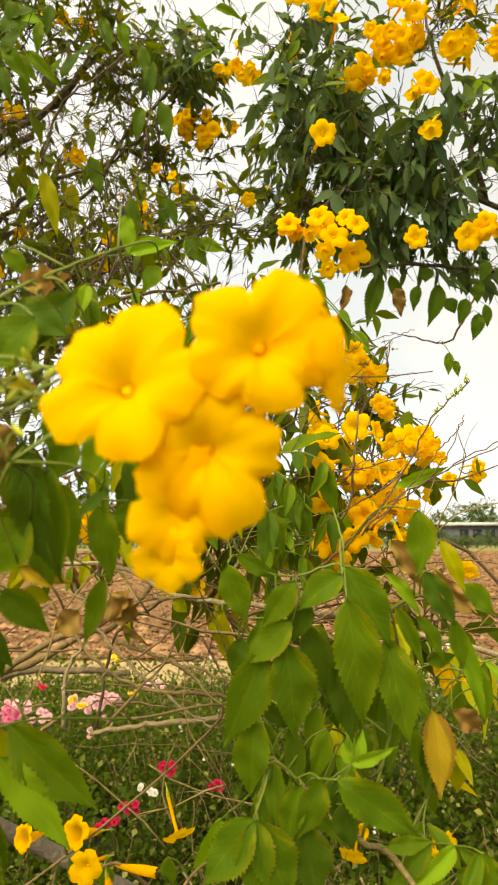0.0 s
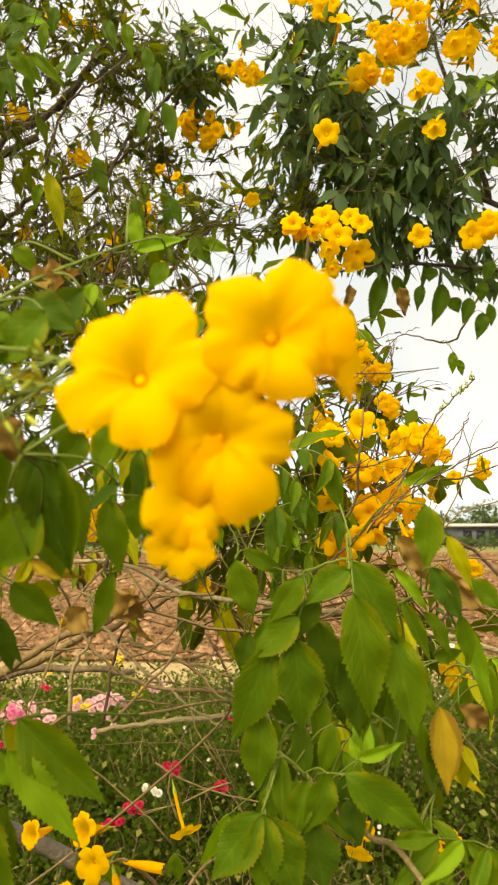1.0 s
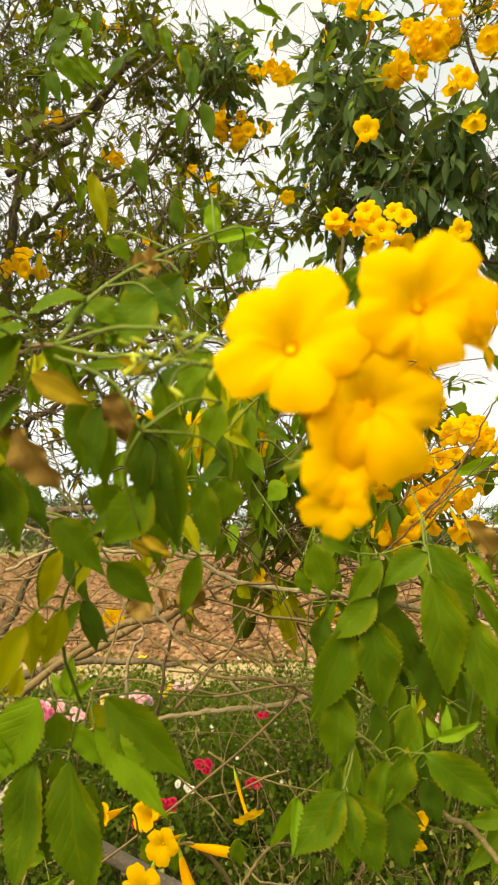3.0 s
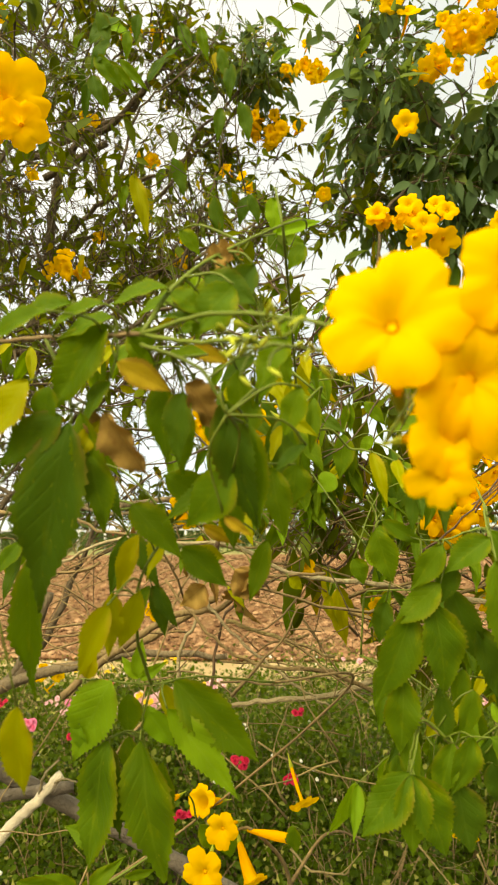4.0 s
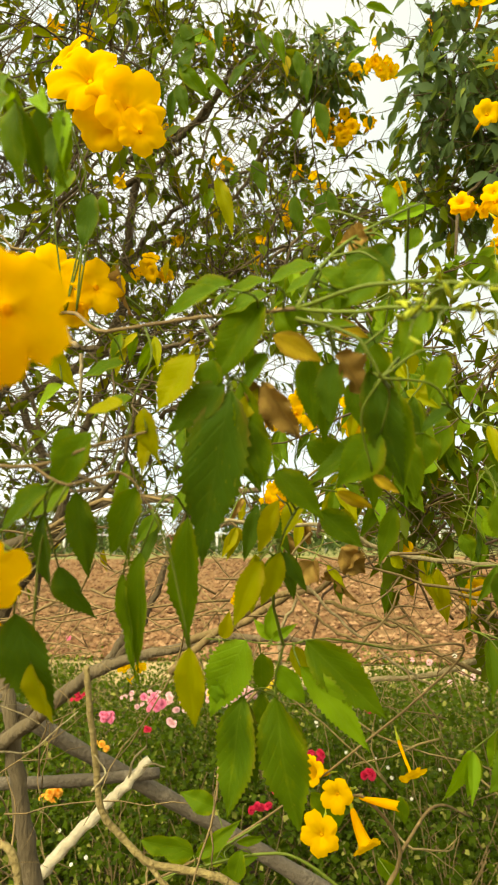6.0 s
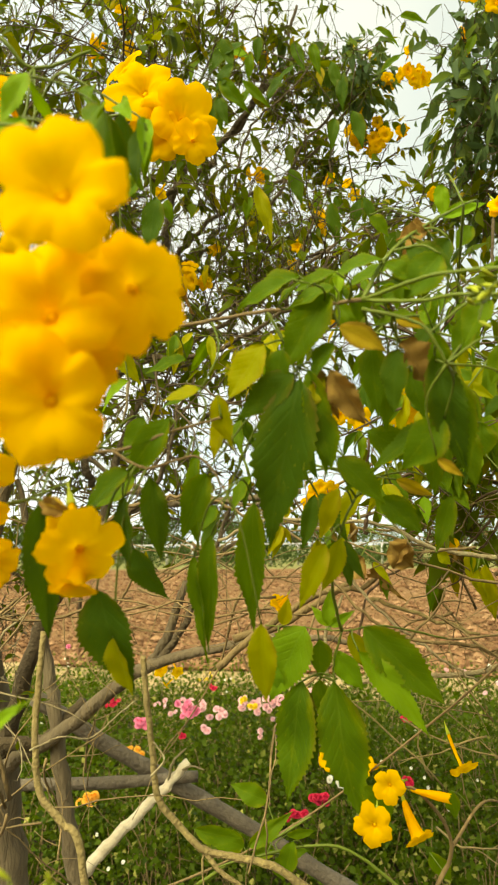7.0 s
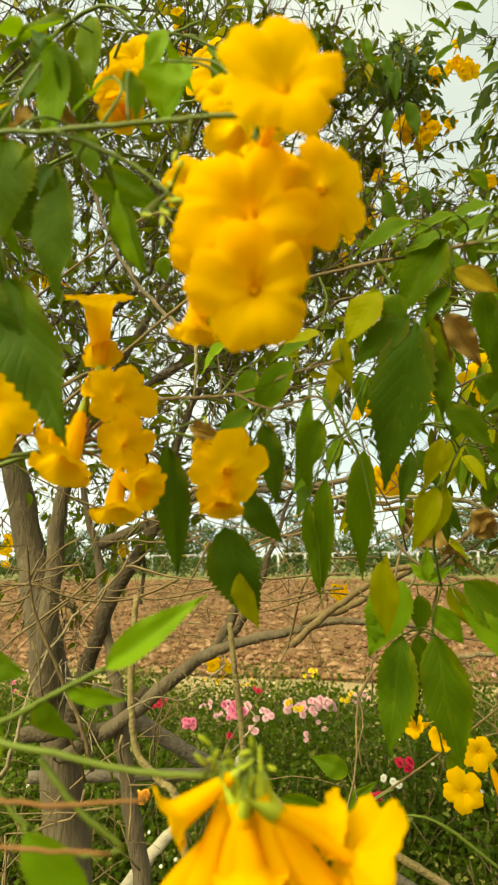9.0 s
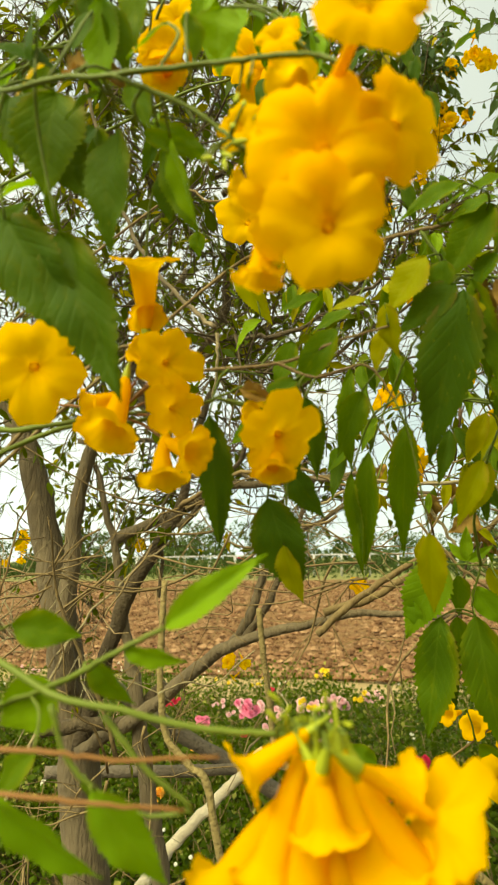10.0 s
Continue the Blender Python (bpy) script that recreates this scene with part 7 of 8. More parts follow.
leaf(bush, (-0.380, 0.116, 1.583), (-0.351, 0.125, 1.576), 0.014, "dark", -30)
leaf(bush, (-0.372, 0.349, 1.619), (-0.373, 0.353, 1.600), 0.016, "green", 0)
leaf(bush, (-0.344, 0.134, 1.607), (-0.355, 0.134, 1.590), 0.017, "dark", 10)

# lowest bunch, close, seen from above
stem(bush, [(-0.80, 0.12, 0.8), (-0.60, 0.11, 1.18), (-0.413, 0.123, 1.331), (-0.336, 0.120, 1.327), (-0.297, 0.128, 1.319), (-0.272, 0.135, 1.316), (-0.259, 0.141, 1.314)], 0.0015, 0.0011)
stem(bush, [(-0.325, 0.124, 1.322), (-0.312, 0.126, 1.307), (-0.296, 0.131, 1.293)], 0.0013, 0.0009)
stem(bush, [(-0.343, 0.121, 1.325), (-0.335, 0.123, 1.305), (-0.315, 0.129, 1.291), (-0.296, 0.131, 1.292)], 0.0011, 0.0008)
stem(bush, [(-0.431, 0.098, 1.300), (-0.355, 0.096, 1.305), (-0.319, 0.101, 1.303), (-0.292, 0.113, 1.299)], 0.0010, 0.0006, M_STEM_RED)
stem(bush, [(-0.430, 0.095, 1.318), (-0.342, 0.101, 1.316), (-0.314, 0.109, 1.313), (-0.284, 0.122, 1.312)], 0.0010, 0.0006, M_STEM_RED)
stem(bush, [(-0.416, 0.153, 1.306), (-0.359, 0.151, 1.326), (-0.335, 0.151, 1.338), (-0.316, 0.154, 1.347)], 0.0014, 0.0010)
HUB_L = (-0.256, 0.140, 1.315)
for mouth, ax, size, kind, ln in (
        ((-0.277, 0.122, 1.306), (-0.79, -0.38, -0.48), 0.0237, 2, 1.05),
        ((-0.215, 0.140, 1.290), (0.70, 0.44, -0.56), 0.0401, 0, 1.05),
        ((-0.259, 0.130, 1.268), (-0.08, 0.06, -1.00), 0.0377, 2, 1.14),
        ((-0.237, 0.136, 1.274), (0.38, 0.16, -0.91), 0.0379, 2, 1.09),
        ((-0.287, 0.132, 1.267), (-0.51, -0.08, -0.86), 0.0307, 2, 1.36),
        ((-0.271, 0.128, 1.274), (-0.28, -0.10, -0.97), 0.0313, 2, 1.27),
        ((-0.227, 0.150, 1.298), (0.82, 0.48, -0.32), 0.0244, 2, 1.09),
        ((-0.250, 0.124, 1.290), (0.09, -0.00, -1.00), 0.0256, 2, 0.91),
        ((-0.249, 0.138, 1.265), (0.14, 0.11, -0.98), 0.0412, 4, 1.09),
        ((-0.222, 0.142, 1.270), (0.56, 0.19, -0.81), 0.0396, 2, 1.09)):
    foot = flower(bush, mouth, ax, size, kind, None, False, ln)
    stem(bush, [foot, (foot + Vector(HUB_L)) / 2 + Vector((0, 0.004, 0.002)), HUB_L], 0.0007, 0.0010, M_STEM, "flower_stalk", 4, 5)
for k in range(24):
    r = random.Random(k + 80)
    bud(bush, Vector((-0.259, 0.137, 1.315)) + Vector((r.uniform(-0.010, 0.012), r.uniform(-0.006, 0.006), r.uniform(-0.006, 0.010))), (r.uniform(-0.9, 0.9), -0.5, r.uniform(-0.2, 0.9)), 0.0022)
leaf(bush, (-0.316, 0.154, 1.347), (-0.277, 0.160, 1.375), 0.014, "bright", 10)
leaf(bush, (-0.378, 0.147, 1.348), (-0.352, 0.154, 1.343), 0.017, "green", 10)
leaf(bush, (-0.362, 0.155, 1.325), (-0.386, 0.152, 1.308), 0.027, "bright", -10)
leaf(bush, (-0.332, 0.152, 1.339), (-0.309, 0.159, 1.333), 0.007, "bright", 45)
leaf(bush, (-0.348, 0.157, 1.334), (-0.333, 0.164, 1.315), 0.013, "green", 20)
leaf(bush, (-0.357, 0.109, 1.301), (-0.327, 0.123, 1.267), 0.023, "bright", 15)
leaf(bush, (-0.325, 0.117, 1.301), (-0.303, 0.130, 1.265), 0.017, "bright", -15)
leaf(bush, (-0.336, 0.132, 1.299), (-0.333, 0.135, 1.287), 0.010, "green", 30)
leaf(bush, (-0.362, 0.142, 1.304), (-0.379, 0.140, 1.286), 0.013, "green", 0)

# ---- the bush in front on the other side: broad hanging leaves ----
bush_b = thing("trumpet_bush", (0.32, 0.40, 0), "green trumpet bush with broad drooping toothed leaves", "bush")
stem(bush_b, [(0.32, 0.40, 0), (0.31, 0.42, 0.6), (0.24, 0.44, 1.05), (0.120, 0.507, 1.240), (0.080, 0.494, 1.277), (0.040, 0.489, 1.315), (0.015, 0.486, 1.337)], 0.0036, 0.0013, M_TWIG_TAN)
stem(bush_b, [(0.080, 0.494, 1.277), (0.112, 0.516, 1.363), (0.104, 0.489, 1.438), (0.068, 0.468, 1.472), (0.032, 0.470, 1.464), (-0.000, 0.477, 1.472), (-0.017, 0.482, 1.500)], 0.0013, 0.0005)
stem(bush_b, [(0.040, 0.489, 1.315), (0.016, 0.482, 1.334), (0.004, 0.483, 1.296)], 0.0013, 0.0008)
stem(bush_b, [(0.107, 0.506, 1.436), (0.142, 0.522, 1.443), (0.179, 0.546, 1.386), (0.218, 0.568, 1.345)], 0.0014, 0.0010)
stem(bush_b, [(0.068, 0.468, 1.472), (0.068, 0.475, 1.488), (0.064, 0.496, 1.513)], 0.0010, 0.0007)
leaf(bush_b, (0.067, 0.452, 1.450), (0.079, 0.452, 1.362), 0.038, "green", 4)
leaf(bush_b, (0.068, 0.466, 1.471), (0.102, 0.466, 1.414), 0.032, "green", -8)
leaf(bush_b, (0.097, 0.474, 1.421), (0.113, 0.474, 1.346), 0.033, "green", 8)
leaf(bush_b, (0.065, 0.458, 1.466), (0.032, 0.458, 1.442), 0.024, "green", 10)
leaf(bush_b, (0.032, 0.458, 1.462), (0.009, 0.458, 1.429), 0.021, "green", -6)
leaf(bush_b, (0.043, 0.470, 1.445), (0.025, 0.470, 1.414), 0.020, "dark", 8)
leaf(bush_b, (0.030, 0.462, 1.434), (-0.005, 0.462, 1.405), 0.024, "green", 4)
leaf(bush_b, (0.010, 0.468, 1.412), (-0.017, 0.468, 1.346), 0.036, "green", -5)
leaf(bush_b, (0.026, 0.464, 1.419), (0.034, 0.464, 1.352), 0.038, "green", 0)
leaf(bush_b, (0.043, 0.488, 1.428), (0.063, 0.488, 1.369), 0.027, "dark", 10)
leaf(bush_b, (0.061, 0.486, 1.401), (0.075, 0.486, 1.345), 0.027, "dark", -8)
leaf(bush_b, (0.004, 0.480, 1.363), (0.001, 0.480, 1.309), 0.030, "green", 5)
leaf(bush_b, (0.030, 0.484, 1.358), (0.035, 0.484, 1.312), 0.017, "dark", 10)
leaf(bush_b, (0.055, 0.484, 1.356), (0.046, 0.484, 1.316), 0.018, "green", -10)
leaf(bush_b, (0.060, 0.466, 1.328), (0.117, 0.466, 1.288), 0.032, "green", 4)
leaf(bush_b, (0.071, 0.476, 1.335), (0.105, 0.476, 1.345), 0.010, "bright", 20)
leaf(bush_b, (0.077, 0.476, 1.335), (0.081, 0.476, 1.357), 0.009, "bright", 0)
leaf(bush_b, (0.071, 0.476, 1.335), (0.065, 0.476, 1.349), 0.009, "bright", -10)
leaf(bush_b, (0.049, 0.470, 1.327), (0.033, 0.470, 1.287), 0.026, "green", -6)
leaf(bush_b, (0.036, 0.474, 1.322), (0.023, 0.474, 1.278), 0.021, "green", 8)
leaf(bush_b, (0.064, 0.484, 1.323), (0.064, 0.484, 1.286), 0.021, "dark", 0)
leaf(bush_b, (0.065, 0.482, 1.306), (0.072, 0.482, 1.271), 0.020, "dark", 10)
leaf(bush_b, (0.003, 0.462, 1.306), (-0.033, 0.462, 1.262), 0.033, "green", 5)
leaf(bush_b, (0.004, 0.462, 1.304), (0.003, 0.462, 1.249), 0.030, "green", -5)
leaf(bush_b, (0.006, 0.462, 1.304), (0.030, 0.462, 1.246), 0.035, "green", 8)
leaf(bush_b, (0.038, 0.480, 1.293), (0.048, 0.480, 1.243), 0.034, "dark", 0)
leaf(bush_b, (0.099, 0.500, 1.270), (0.134, 0.500, 1.273), 0.014, "green", 15)
leaf(bush_b, (0.154, 0.520, 1.242), (0.189, 0.520, 1.236), 0.019, "green", 0)
leaf(bush_b, (-0.015, 0.462, 1.473), (-0.004, 0.462, 1.433), 0.025, "green", 6)
leaf(bush_b, (-0.009, 0.470, 1.479), (0.024, 0.470, 1.460), 0.013, "green", 15)
leaf(bush_b, (0.105, 0.405, 1.510), (0.106, 0.405, 1.469), 0.022, "green", 0)
leaf(bush_b, (0.148, 0.545, 1.352), (0.154, 0.545, 1.281), 0.030, "withered", 4)
leaf(bush_b, (0.105, 0.500, 1.464), (0.134, 0.500, 1.430), 0.012, "bright", 10)
leaf(bush_b, (0.110, 0.500, 1.439), (0.133, 0.500, 1.393), 0.014, "green", 0)
leaf(bush_b, (0.131, 0.490, 1.466), (0.152, 0.490, 1.425), 0.021, "dark", 10)
leaf(bush_b, (0.128, 0.510, 1.431), (0.153, 0.510, 1.398), 0.015, "green", -10)
leaf(bush_b, (0.157, 0.510, 1.429), (0.164, 0.510, 1.390), 0.016, "green", 8)
leaf(bush_b, (0.162, 0.520, 1.423), (0.188, 0.520, 1.342), 0.016, "bright", 10)
leaf(bush_b, (0.168, 0.520, 1.454), (0.194, 0.520, 1.430), 0.020, "green", 5)
leaf(bush_b, (0.149, 0.510, 1.489), (0.169, 0.510, 1.446), 0.015, "yellow", 10)
leaf(bush_b, (0.111, 0.515, 1.489), (0.140, 0.515, 1.450), 0.018, "dry", 10)
leaf(bush_b, (0.140, 0.500, 1.468), (0.176, 0.500, 1.426), 0.013, "dry", 20)
leaf(bush_b, (0.159, 0.530, 1.356), (0.187, 0.530, 1.340), 0.019, "dry", 10)
leaf(bush_b, (0.143, 0.540, 1.392), (0.169, 0.540, 1.396), 0.014, "green", 20)
leaf(bush_b, (0.190, 0.550, 1.385), (0.193, 0.550, 1.337), 0.016, "green", 10)
leaf(bush_b, (0.115, 0.550, 1.381), (0.119, 0.550, 1.346), 0.017, "dark", 0)
leaf(bush_b, (0.137, 0.560, 1.334), (0.140, 0.560, 1.294), 0.016, "green", 0)
leaf(bush_b, (0.149, 0.560, 1.329), (0.143, 0.560, 1.285), 0.014, "dark", 10)
leaf(bush_b, (0.012, 0.490, 1.339), (-0.000, 0.490, 1.318), 0.014, "green", 20)
leaf(bush_b, (0.049, 0.490, 1.370), (0.042, 0.490, 1.339), 0.016, "green", -15)
leaf(bush_b, (0.085, 0.490, 1.355), (0.081, 0.490, 1.331), 0.015, "dark", 10)
leaf(bush_b, (-0.005, 0.492, 1.418), (-0.011, 0.492, 1.386), 0.018, "dark", 10)
stem(bush_b, [(0.065, 0.470, 1.490), (0.065, 0.462, 1.469), (0.067, 0.452, 1.450)], 0.0010, 0.0007)
stem(bush_b, [(-0.020, 0.470, 1.498), (-0.013, 0.470, 1.483), (-0.015, 0.462, 1.473)], 0.0009, 0.0006)
stem(bush_b, [(0.016, 0.490, 1.333), (0.010, 0.475, 1.318), (0.003, 0.462, 1.304)], 0.0010, 0.0007)
leaf(shrub, (0.025, 0.741, 1.552), (0.069, 0.744, 1.523), 0.022, "green", 10)
leaf(shrub, (0.038, 0.736, 1.584), (0.103, 0.732, 1.616), 0.023, "green", -20)
leaf(shrub, (0.168, 0.741, 1.545), (0.232, 0.739, 1.565), 0.018, "bright", 20)
leaf(shrub, (0.051, 0.743, 1.533), (0.038, 0.750, 1.481), 0.028, "dark", 10)
leaf(shrub, (0.064, 0.750, 1.481), (0.054, 0.754, 1.449), 0.019, "green", 0)

# trumpets low down
low = thing("trumpet_shrub", (-0.1, 0.75, 0), "low trumpet shrub with a few open yellow trumpets", "shrub")
stem(low, [(-0.1, 0.75, 0), (-0.08, 0.74, 0.6), (-0.113, 0.701, 1.002), (-0.085, 0.688, 1.118), (-0.118, 0.654, 1.182), (-0.140, 0.649, 1.183)], 0.004, 0.001, M_TWIG)
stem(low, [(-0.085, 0.688, 1.118), (-0.045, 0.716, 1.155), (-0.001, 0.771, 1.125)], 0.002, 0.001, M_TWIG)
stem(low, [(-0.122, 0.690, 1.061), (-0.202, 0.683, 1.112), (-0.301, 0.683, 1.093), (-0.338, 0.678, 1.082)], 0.002, 0.001, M_STEM)
HUB_D = (-0.132, 0.660, 1.180)
for mouth, ax, size, kind, ln in (((-0.147, 0.620, 1.197), (-0.3, -1, 0.1), 0.032, 0, 0.9), ((-0.163, 0.614, 1.161), (-0.2, -1, 0.05), 0.038, 1, 0.9), ((-0.118, 0.635, 1.143), (0.45, -0.5, -0.75), 0.034, 2, 1.1),
                                  ((-0.092, 0.651, 1.179), (1, -0.1, -0.12), 0.015, "bud", 2.2), ((-0.069, 0.678, 1.196), (0.35, -0.5, -0.75), 0.032, 0, 1.2), ((-0.207, 0.631, 1.216), (-0.5, -0.8, 0.2), 0.026, 2, 1.0),
                                  ((0.136, 0.836, 1.131), (0.3, -0.7, 0.2), 0.024, 2, 1.0), ((0.126, 0.840, 1.100), (-0.3, -0.6, -0.6), 0.036, 0, 1.0), ((0.276, 1.017, 1.013), (-0.1, -0.8, -0.4), 0.040, 0, 1.0),
                                  ((0.294, 1.014, 1.035), (0.5, -0.6, 0.2), 0.036, 1, 1.0), ((-0.179, 0.704, 1.188), (-0.5, -0.8, 0.3), 0.036, 2, 0.9)):
    foot = flower(low, mouth, ax, size, kind, None, False, ln)
    hub = Vector(HUB_D) if (foot - Vector(HUB_D)).length < 0.05 else foot + Vector((0.008, 0.02, -0.035))
    stem(low, [foot, (foot + hub) / 2 + Vector((0, 0.004, 0.004)), hub], 0.0007, 0.0012, M_STEM, "flower_stalk", 4, 5)
leaf(low, (-0.352, 0.650, 1.132), (-0.302, 0.661, 1.119), 0.022, "green", 10)
leaf(low, (-0.297, 0.664, 1.113), (-0.248, 0.668, 1.148), 0.018, "green", 20)
leaf(low, (-0.175, 0.677, 1.177), (-0.147, 0.688, 1.147), 0.024, "green", 0)
leaf(low, (-0.249, 0.672, 1.119), (-0.263, 0.676, 1.077), 0.024, "green", 10)
leaf(low, (-0.081, 0.697, 1.170), (-0.079, 0.703, 1.135), 0.018, "green", 0)
leaf(low, (-0.107, 0.703, 1.105), (-0.085, 0.713, 1.070), 0.021, "green", 20)
leaf(low, (-0.313, 0.720, 1.088), (-0.359, 0.712, 1.106), 0.032, "green", 0)
leaf(low, (-0.277, 0.726, 1.083), (-0.308, 0.721, 1.088), 0.019, "green", 10)
leaf(low, (-0.273, 0.726, 1.081), (-0.240, 0.730, 1.085), 0.019, "green", 0)
leaf(low, (-0.275, 0.726, 1.078), (-0.271, 0.731, 1.050), 0.022, "green", 0)
leaf(low, (-0.285, 0.717, 1.140), (-0.327, 0.709, 1.157), 0.028, "green", 10)
leaf(low, (-0.264, 0.724, 1.103), (-0.230, 0.729, 1.106), 0.013, "green", 10)
leaf(low, (-0.153, 0.734, 1.143), (-0.149, 0.738, 1.114), 0.022, "green", 0)
stem(low, [(-0.375, 0.736, 1.035), (-0.312, 0.721, 1.082), (-0.274, 0.723, 1.101), (-0.235, 0.725, 1.124)], 0.0024, 0.0012, M_STEM)
leaf(shrub, (-0.135, 0.644, 1.433), (-0.110, 0.654, 1.403), 0.031, "dry", 20)
leaf(shrub, (-0.165, 0.640, 1.419), (-0.190, 0.639, 1.395), 0.028, "dry", -10)
leaf(shrub, (-0.117, 0.647, 1.436), (-0.136, 0.648, 1.407), 0.022, "dry", 30)
leaf(shrub, (-0.028, 0.721, 1.407), (-0.021, 0.733, 1.340), 0.023, "yellow", 10)
leaf(shrub, (-0.081, 0.708, 1.420), (-0.066, 0.713, 1.407), 0.017, "yellow", 0)
leaf(shrub, (-0.037, 0.720, 1.401), (-0.029, 0.727, 1.362), 0.016, "yellow", 30)

# leaves filling the middle distance
spray(bush, (-0.187, 0.513, 1.616), (0.13, 0.05, 0.05), 4, 0.042, ("green", "green", "yellow"), 11)
spray(bush, (-0.397, 0.207, 1.651), (0.10, 0.05, 0.05), 6, 0.042, ("green", "bright", "dark"), 14)
spray(bush, (-0.269, 0.438, 1.513), (0.09, 0.05, 0.05), 3, 0.040, ("green", "dark", "green"), 15)
spray(bush_b, (0.060, 0.595, 1.391), (0.08, 0.05, 0.06), 6, 0.050, ("green", "dark", "green"), 16)
spray(bush_b, (0.097, 0.594, 1.273), (0.07, 0.05, 0.05), 5, 0.050, ("green", "green", "bright"), 17)
spray(bush_b, (0.206, 0.678, 1.392), (0.07, 0.05, 0.08), 8, 0.050, ("green", "bright", "yellow"), 18)
spray(shrub, (-0.009, 0.755, 1.549), (0.11, 0.05, 0.11), 6, 0.046, ("green", "bright", "green"), 19)
spray(shrub, (-0.099, 0.719, 1.726), (0.12, 0.05, 0.06), 4, 0.044, ("green", "green", "bright"), 20)
spray(shrub, (-0.009, 0.872, 1.822), (0.16, 0.06, 0.05), 7, 0.048, ("dark", "green", "green"), 21)
spray(shrub, (0.040, 0.784, 1.534), (0.06, 0.05, 0.06), 6, 0.050, ("green", "bright", "dark"), 22)

spray(bush, (-0.087, 0.447, 1.584), (0.08, 0.04, 0.05), 4, 0.040, ("green", "dark", "yellow"), 23)
spray(shrub, (-0.066, 0.657, 1.601), (0.12, 0.05, 0.07), 8, 0.044, ("green", "dark", "green", "yellow"), 24)
spray(shrub, (-0.044, 0.774, 1.566), (0.12, 0.05, 0.06), 6, 0.044, ("green", "dark", "yellow"), 25)
spray(shrub, (-0.187, 0.784, 1.471), (0.14, 0.05, 0.06), 4, 0.040, ("yellow", "green", "dry"), 26)

limb(shrub, "twig", [(-0.581, 0.860, 1.452), (-0.517, 0.850, 1.488), (-0.454, 0.840, 1.500), (-0.392, 0.830, 1.499), (-0.318, 0.820, 1.473), (-0.223, 0.800, 1.457)], 0.0040, 0.0015, M_TWIG, 7, 6, 0.002, 720)
# small twigs and leaves behind the bunches
tangle(bush, (-0.123, 0.562, 1.627), (0.16, 0.06, 0.08), 10, 0.20, M_TWIG_DARK, 93, thick=0.0009, way=(1, 0, 0.4), spread=0.5)
tangle(shrub, (0.097, 0.700, 1.543), (0.07, 0.04, 0.05), 7, 0.14, M_TWIG_RED, 94, thick=0.0008, way=(0.8, 0, 0.7), spread=0.4)
tangle(shrub, (0.077, 0.755, 1.443), (0.14, 0.06, 0.03), 9, 0.20, M_TWIG_TAN, 95, thick=0.0010, way=(1, 0, 0.1), spread=0.4)

for k, (at, n, spread, size) in enumerate((((0.155, 0.860, 1.720), 5, 0.020, 0.038), ((0.235, 0.860, 1.603), 3, 0.014, 0.029), ((0.306, 0.880, 1.572), 2, 0.010, 0.020), ((0.181, 0.860, 1.657), 4, 0.012, 0.026), ((0.099, 0.840, 1.626), 3, 0.020, 0.037))):
    bunch(shrub, at, spread, n, size, (0, -1, 0), 470 + k)

# single flowers and pale leaves on the shrub's near side
flower(shrub, (-0.060, 0.710, 1.578), (0.40, -0.87, -0.03), 0.0306, small=True)
flower(shrub, (-0.093, 0.600, 1.556), (-0.32, -0.80, -0.30), 0.0142, small=True)
flower(shrub, (-0.162, 0.680, 1.576), (-0.21, -0.89, -0.32), 0.0290, small=True)
flower(shrub, (0.096, 0.780, 1.474), (0.30, -0.89, 0.07), 0.0368, small=True)
flower(shrub, (-0.064, 0.760, 1.428), (-0.10, -0.95, 0.18), 0.0266, small=True)
flower(shrub, (-0.133, 0.680, 1.529), (0.21, -0.97, -0.14), 0.0149, small=True)
flower(shrub, (-0.220, 0.800, 1.508), (0.31, -0.96, -0.14), 0.0221, small=True)
leaf(shrub, (-0.028, 0.700, 1.532), (-0.049, 0.700, 1.514), 0.028, "bright", 10)
leaf(shrub, (-0.018, 0.690, 1.577), (-0.023, 0.690, 1.527), 0.026, "green", -10)
leaf(shrub, (-0.018, 0.500, 1.459), (0.004, 0.500, 1.442), 0.021, "bright", 10)
leaf(shrub, (-0.019, 0.600, 1.446), (-0.009, 0.600, 1.421), 0.021, "green", 0)
leaf(shrub, (-0.020, 0.840, 1.401), (0.003, 0.840, 1.349), 0.019, "yellow", 10)
leaf(shrub, (0.014, 0.840, 1.397), (0.022, 0.840, 1.351), 0.020, "green", -10)
leaf(shrub, (0.041, 0.840, 1.394), (0.043, 0.840, 1.355), 0.023, "yellow", 0)
leaf(shrub, (0.064, 0.750, 1.537), (0.067, 0.750, 1.509), 0.018, "dark", 0)
leaf(shrub, (-0.038, 0.720, 1.593), (-0.054, 0.720, 1.554), 0.017, "green", 20)
leaf(shrub, (0.008, 0.720, 1.618), (0.032, 0.720, 1.591), 0.017, "green", 0)
leaf(shrub, (0.034, 0.740, 1.554), (0.020, 0.740, 1.521), 0.015, "green", 10)
leaf(shrub, (0.019, 0.740, 1.581), (0.003, 0.740, 1.562), 0.016, "bright", 10)
leaf(shrub, (-0.081, 0.800, 1.393), (-0.086, 0.800, 1.345), 0.018, "green", 0)

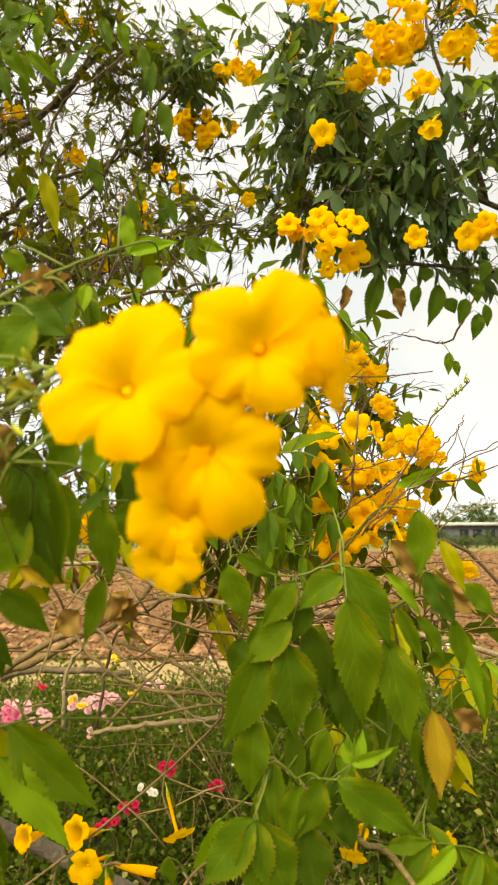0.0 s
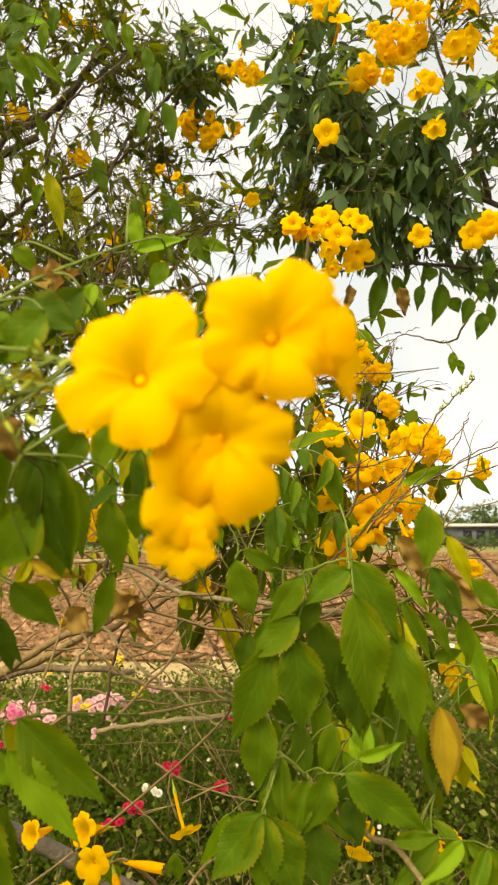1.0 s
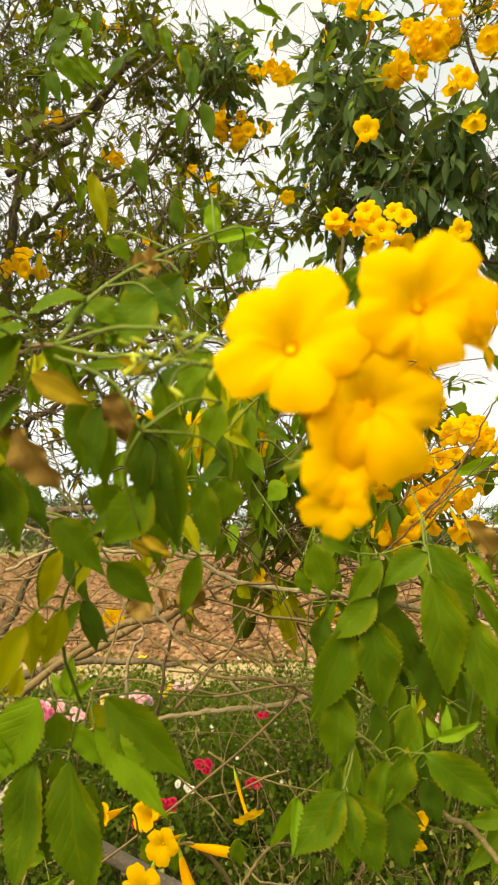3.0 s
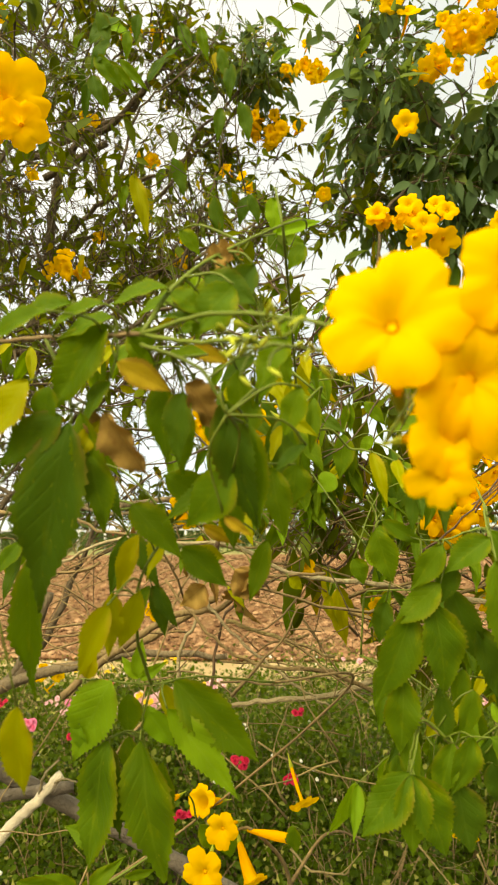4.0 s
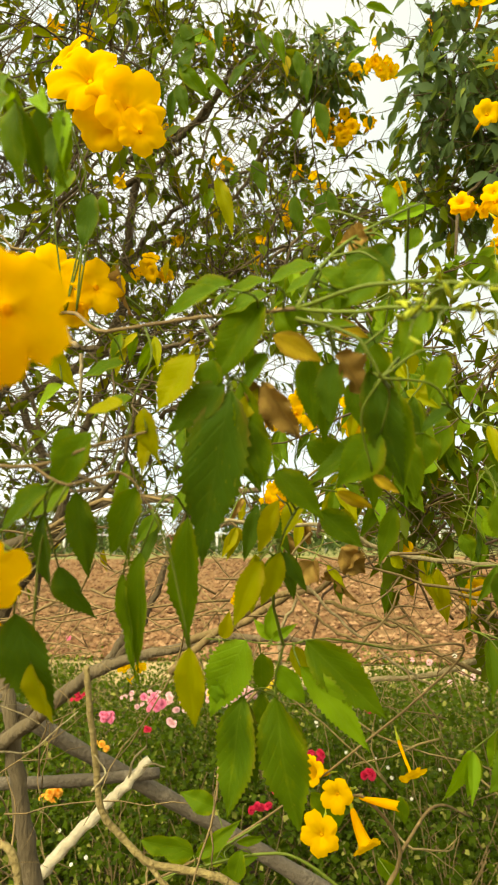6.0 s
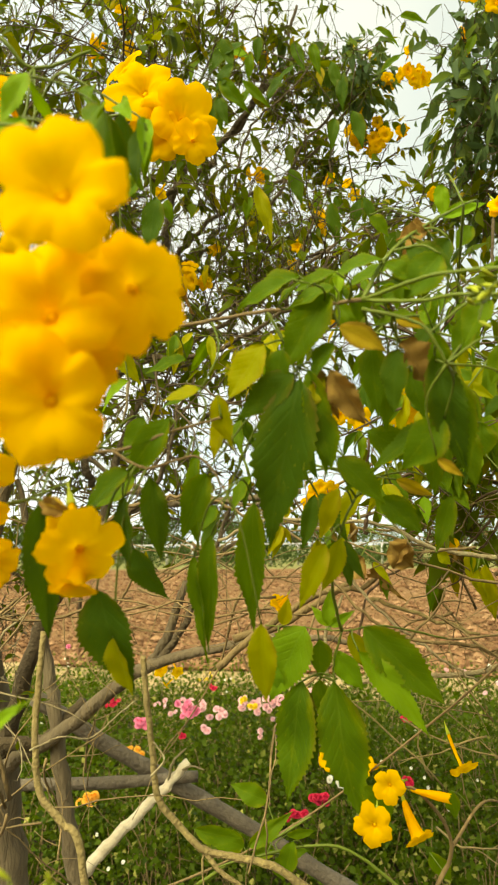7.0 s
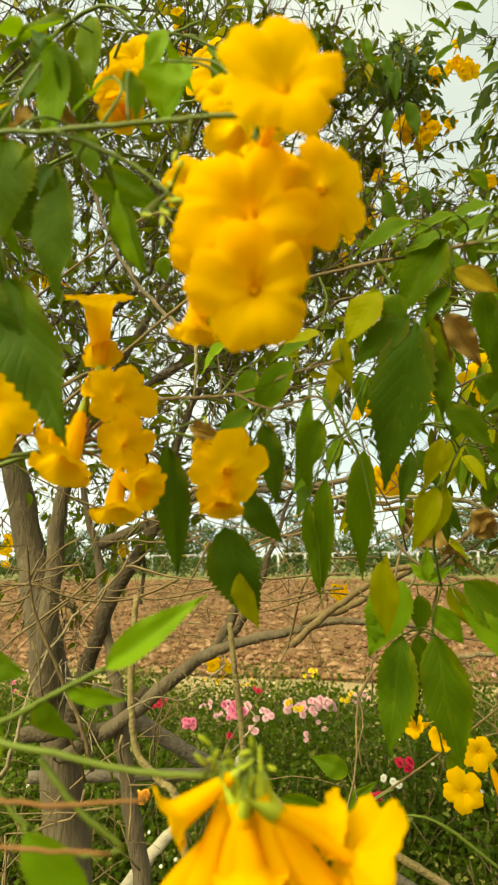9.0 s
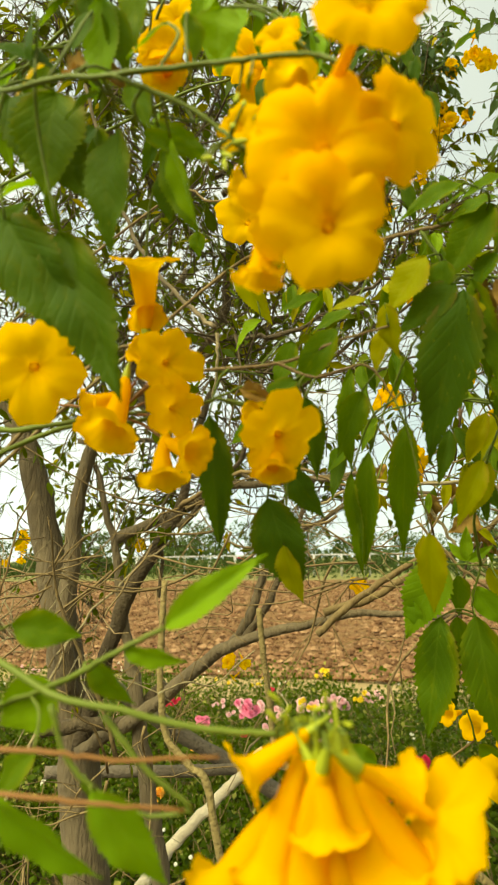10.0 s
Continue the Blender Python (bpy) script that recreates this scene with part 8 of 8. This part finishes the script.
# bare stems at the foot
stem(bush, [(-0.385, 0.575, 1.322), (-0.383, 0.580, 1.282), (-0.379, 0.588, 1.232), (-0.374, 0.594, 1.182), (-0.355, 0.600, 1.156), (-0.330, 0.606, 1.132), (-0.301, 0.612, 1.125), (-0.263, 0.620, 1.116), (-0.233, 0.628, 1.096), (-0.170, 0.650, 1.050), (-0.110, 0.670, 0.960), (-0.070, 0.690, 0.760), (-0.050, 0.700, 0.0)], 0.0030, 0.0046, M_TWIG_TAN, "bare_stem")
stem(bush, [(-0.330, 0.606, 1.132), (-0.314, 0.606, 1.114), (-0.290, 0.610, 1.098), (-0.264, 0.620, 1.071)], 0.0028, 0.0020, M_TWIG_TAN, "bare_stem")
stem(bush, [(-0.330, 0.606, 1.132), (-0.331, 0.604, 1.113), (-0.327, 0.602, 1.091)], 0.0014, 0.0008, M_TWIG_TAN, "bare_stem")
stem(bush, [(-0.466, 0.520, 1.352), (-0.467, 0.515, 1.293), (-0.465, 0.510, 1.253), (-0.458, 0.510, 1.210), (-0.436, 0.510, 1.187), (-0.414, 0.510, 1.149), (-0.394, 0.520, 0.899), (-0.384, 0.530, 0.0)], 0.0030, 0.0040, M_TWIG_TAN, "bare_stem")
stem(bush, [(-0.361, 0.535, 1.222), (-0.350, 0.539, 1.236), (-0.360, 0.539, 1.251)], 0.0012, 0.0006, M_TWIG_GREY, "bare_stem")
stem(bush, [(-0.459, 0.490, 1.253), (-0.438, 0.510, 1.260), (-0.420, 0.531, 1.254), (-0.403, 0.549, 1.269), (-0.386, 0.559, 1.283)], 0.0010, 0.0005, M_TWIG_GREY, "bare_stem")
stick = thing("bare_stick", (-1.48, 1.41, 0), "pale barkless stick propped against the dark poles", "stick")
limb(stick, "stick_wood", [(-1.476, 1.412, -0.01), (-0.984, 1.481, 0.526), (-0.891, 1.489, 0.642), (-0.799, 1.500, 0.740), (-0.716, 1.511, 0.822), (-0.667, 1.522, 0.868), (-0.621, 1.532, 0.916)], 0.0165, 0.0105, M_PALE, 10, 6, 0.0022, 91)
limb(stick, "side_shoot", [(-0.667, 1.522, 0.868), (-0.654, 1.508, 0.921), (-0.621, 1.509, 0.954)], 0.004, 0.002, M_TWIG_GREY, 6, 5, 0.0008, 92)
limb(stick, "side_shoot", [(-0.642, 1.523, 0.897), (-0.607, 1.510, 0.913), (-0.578, 1.517, 0.905)], 0.003, 0.0015, M_TWIG_GREY, 6, 5, 0.0008, 93)
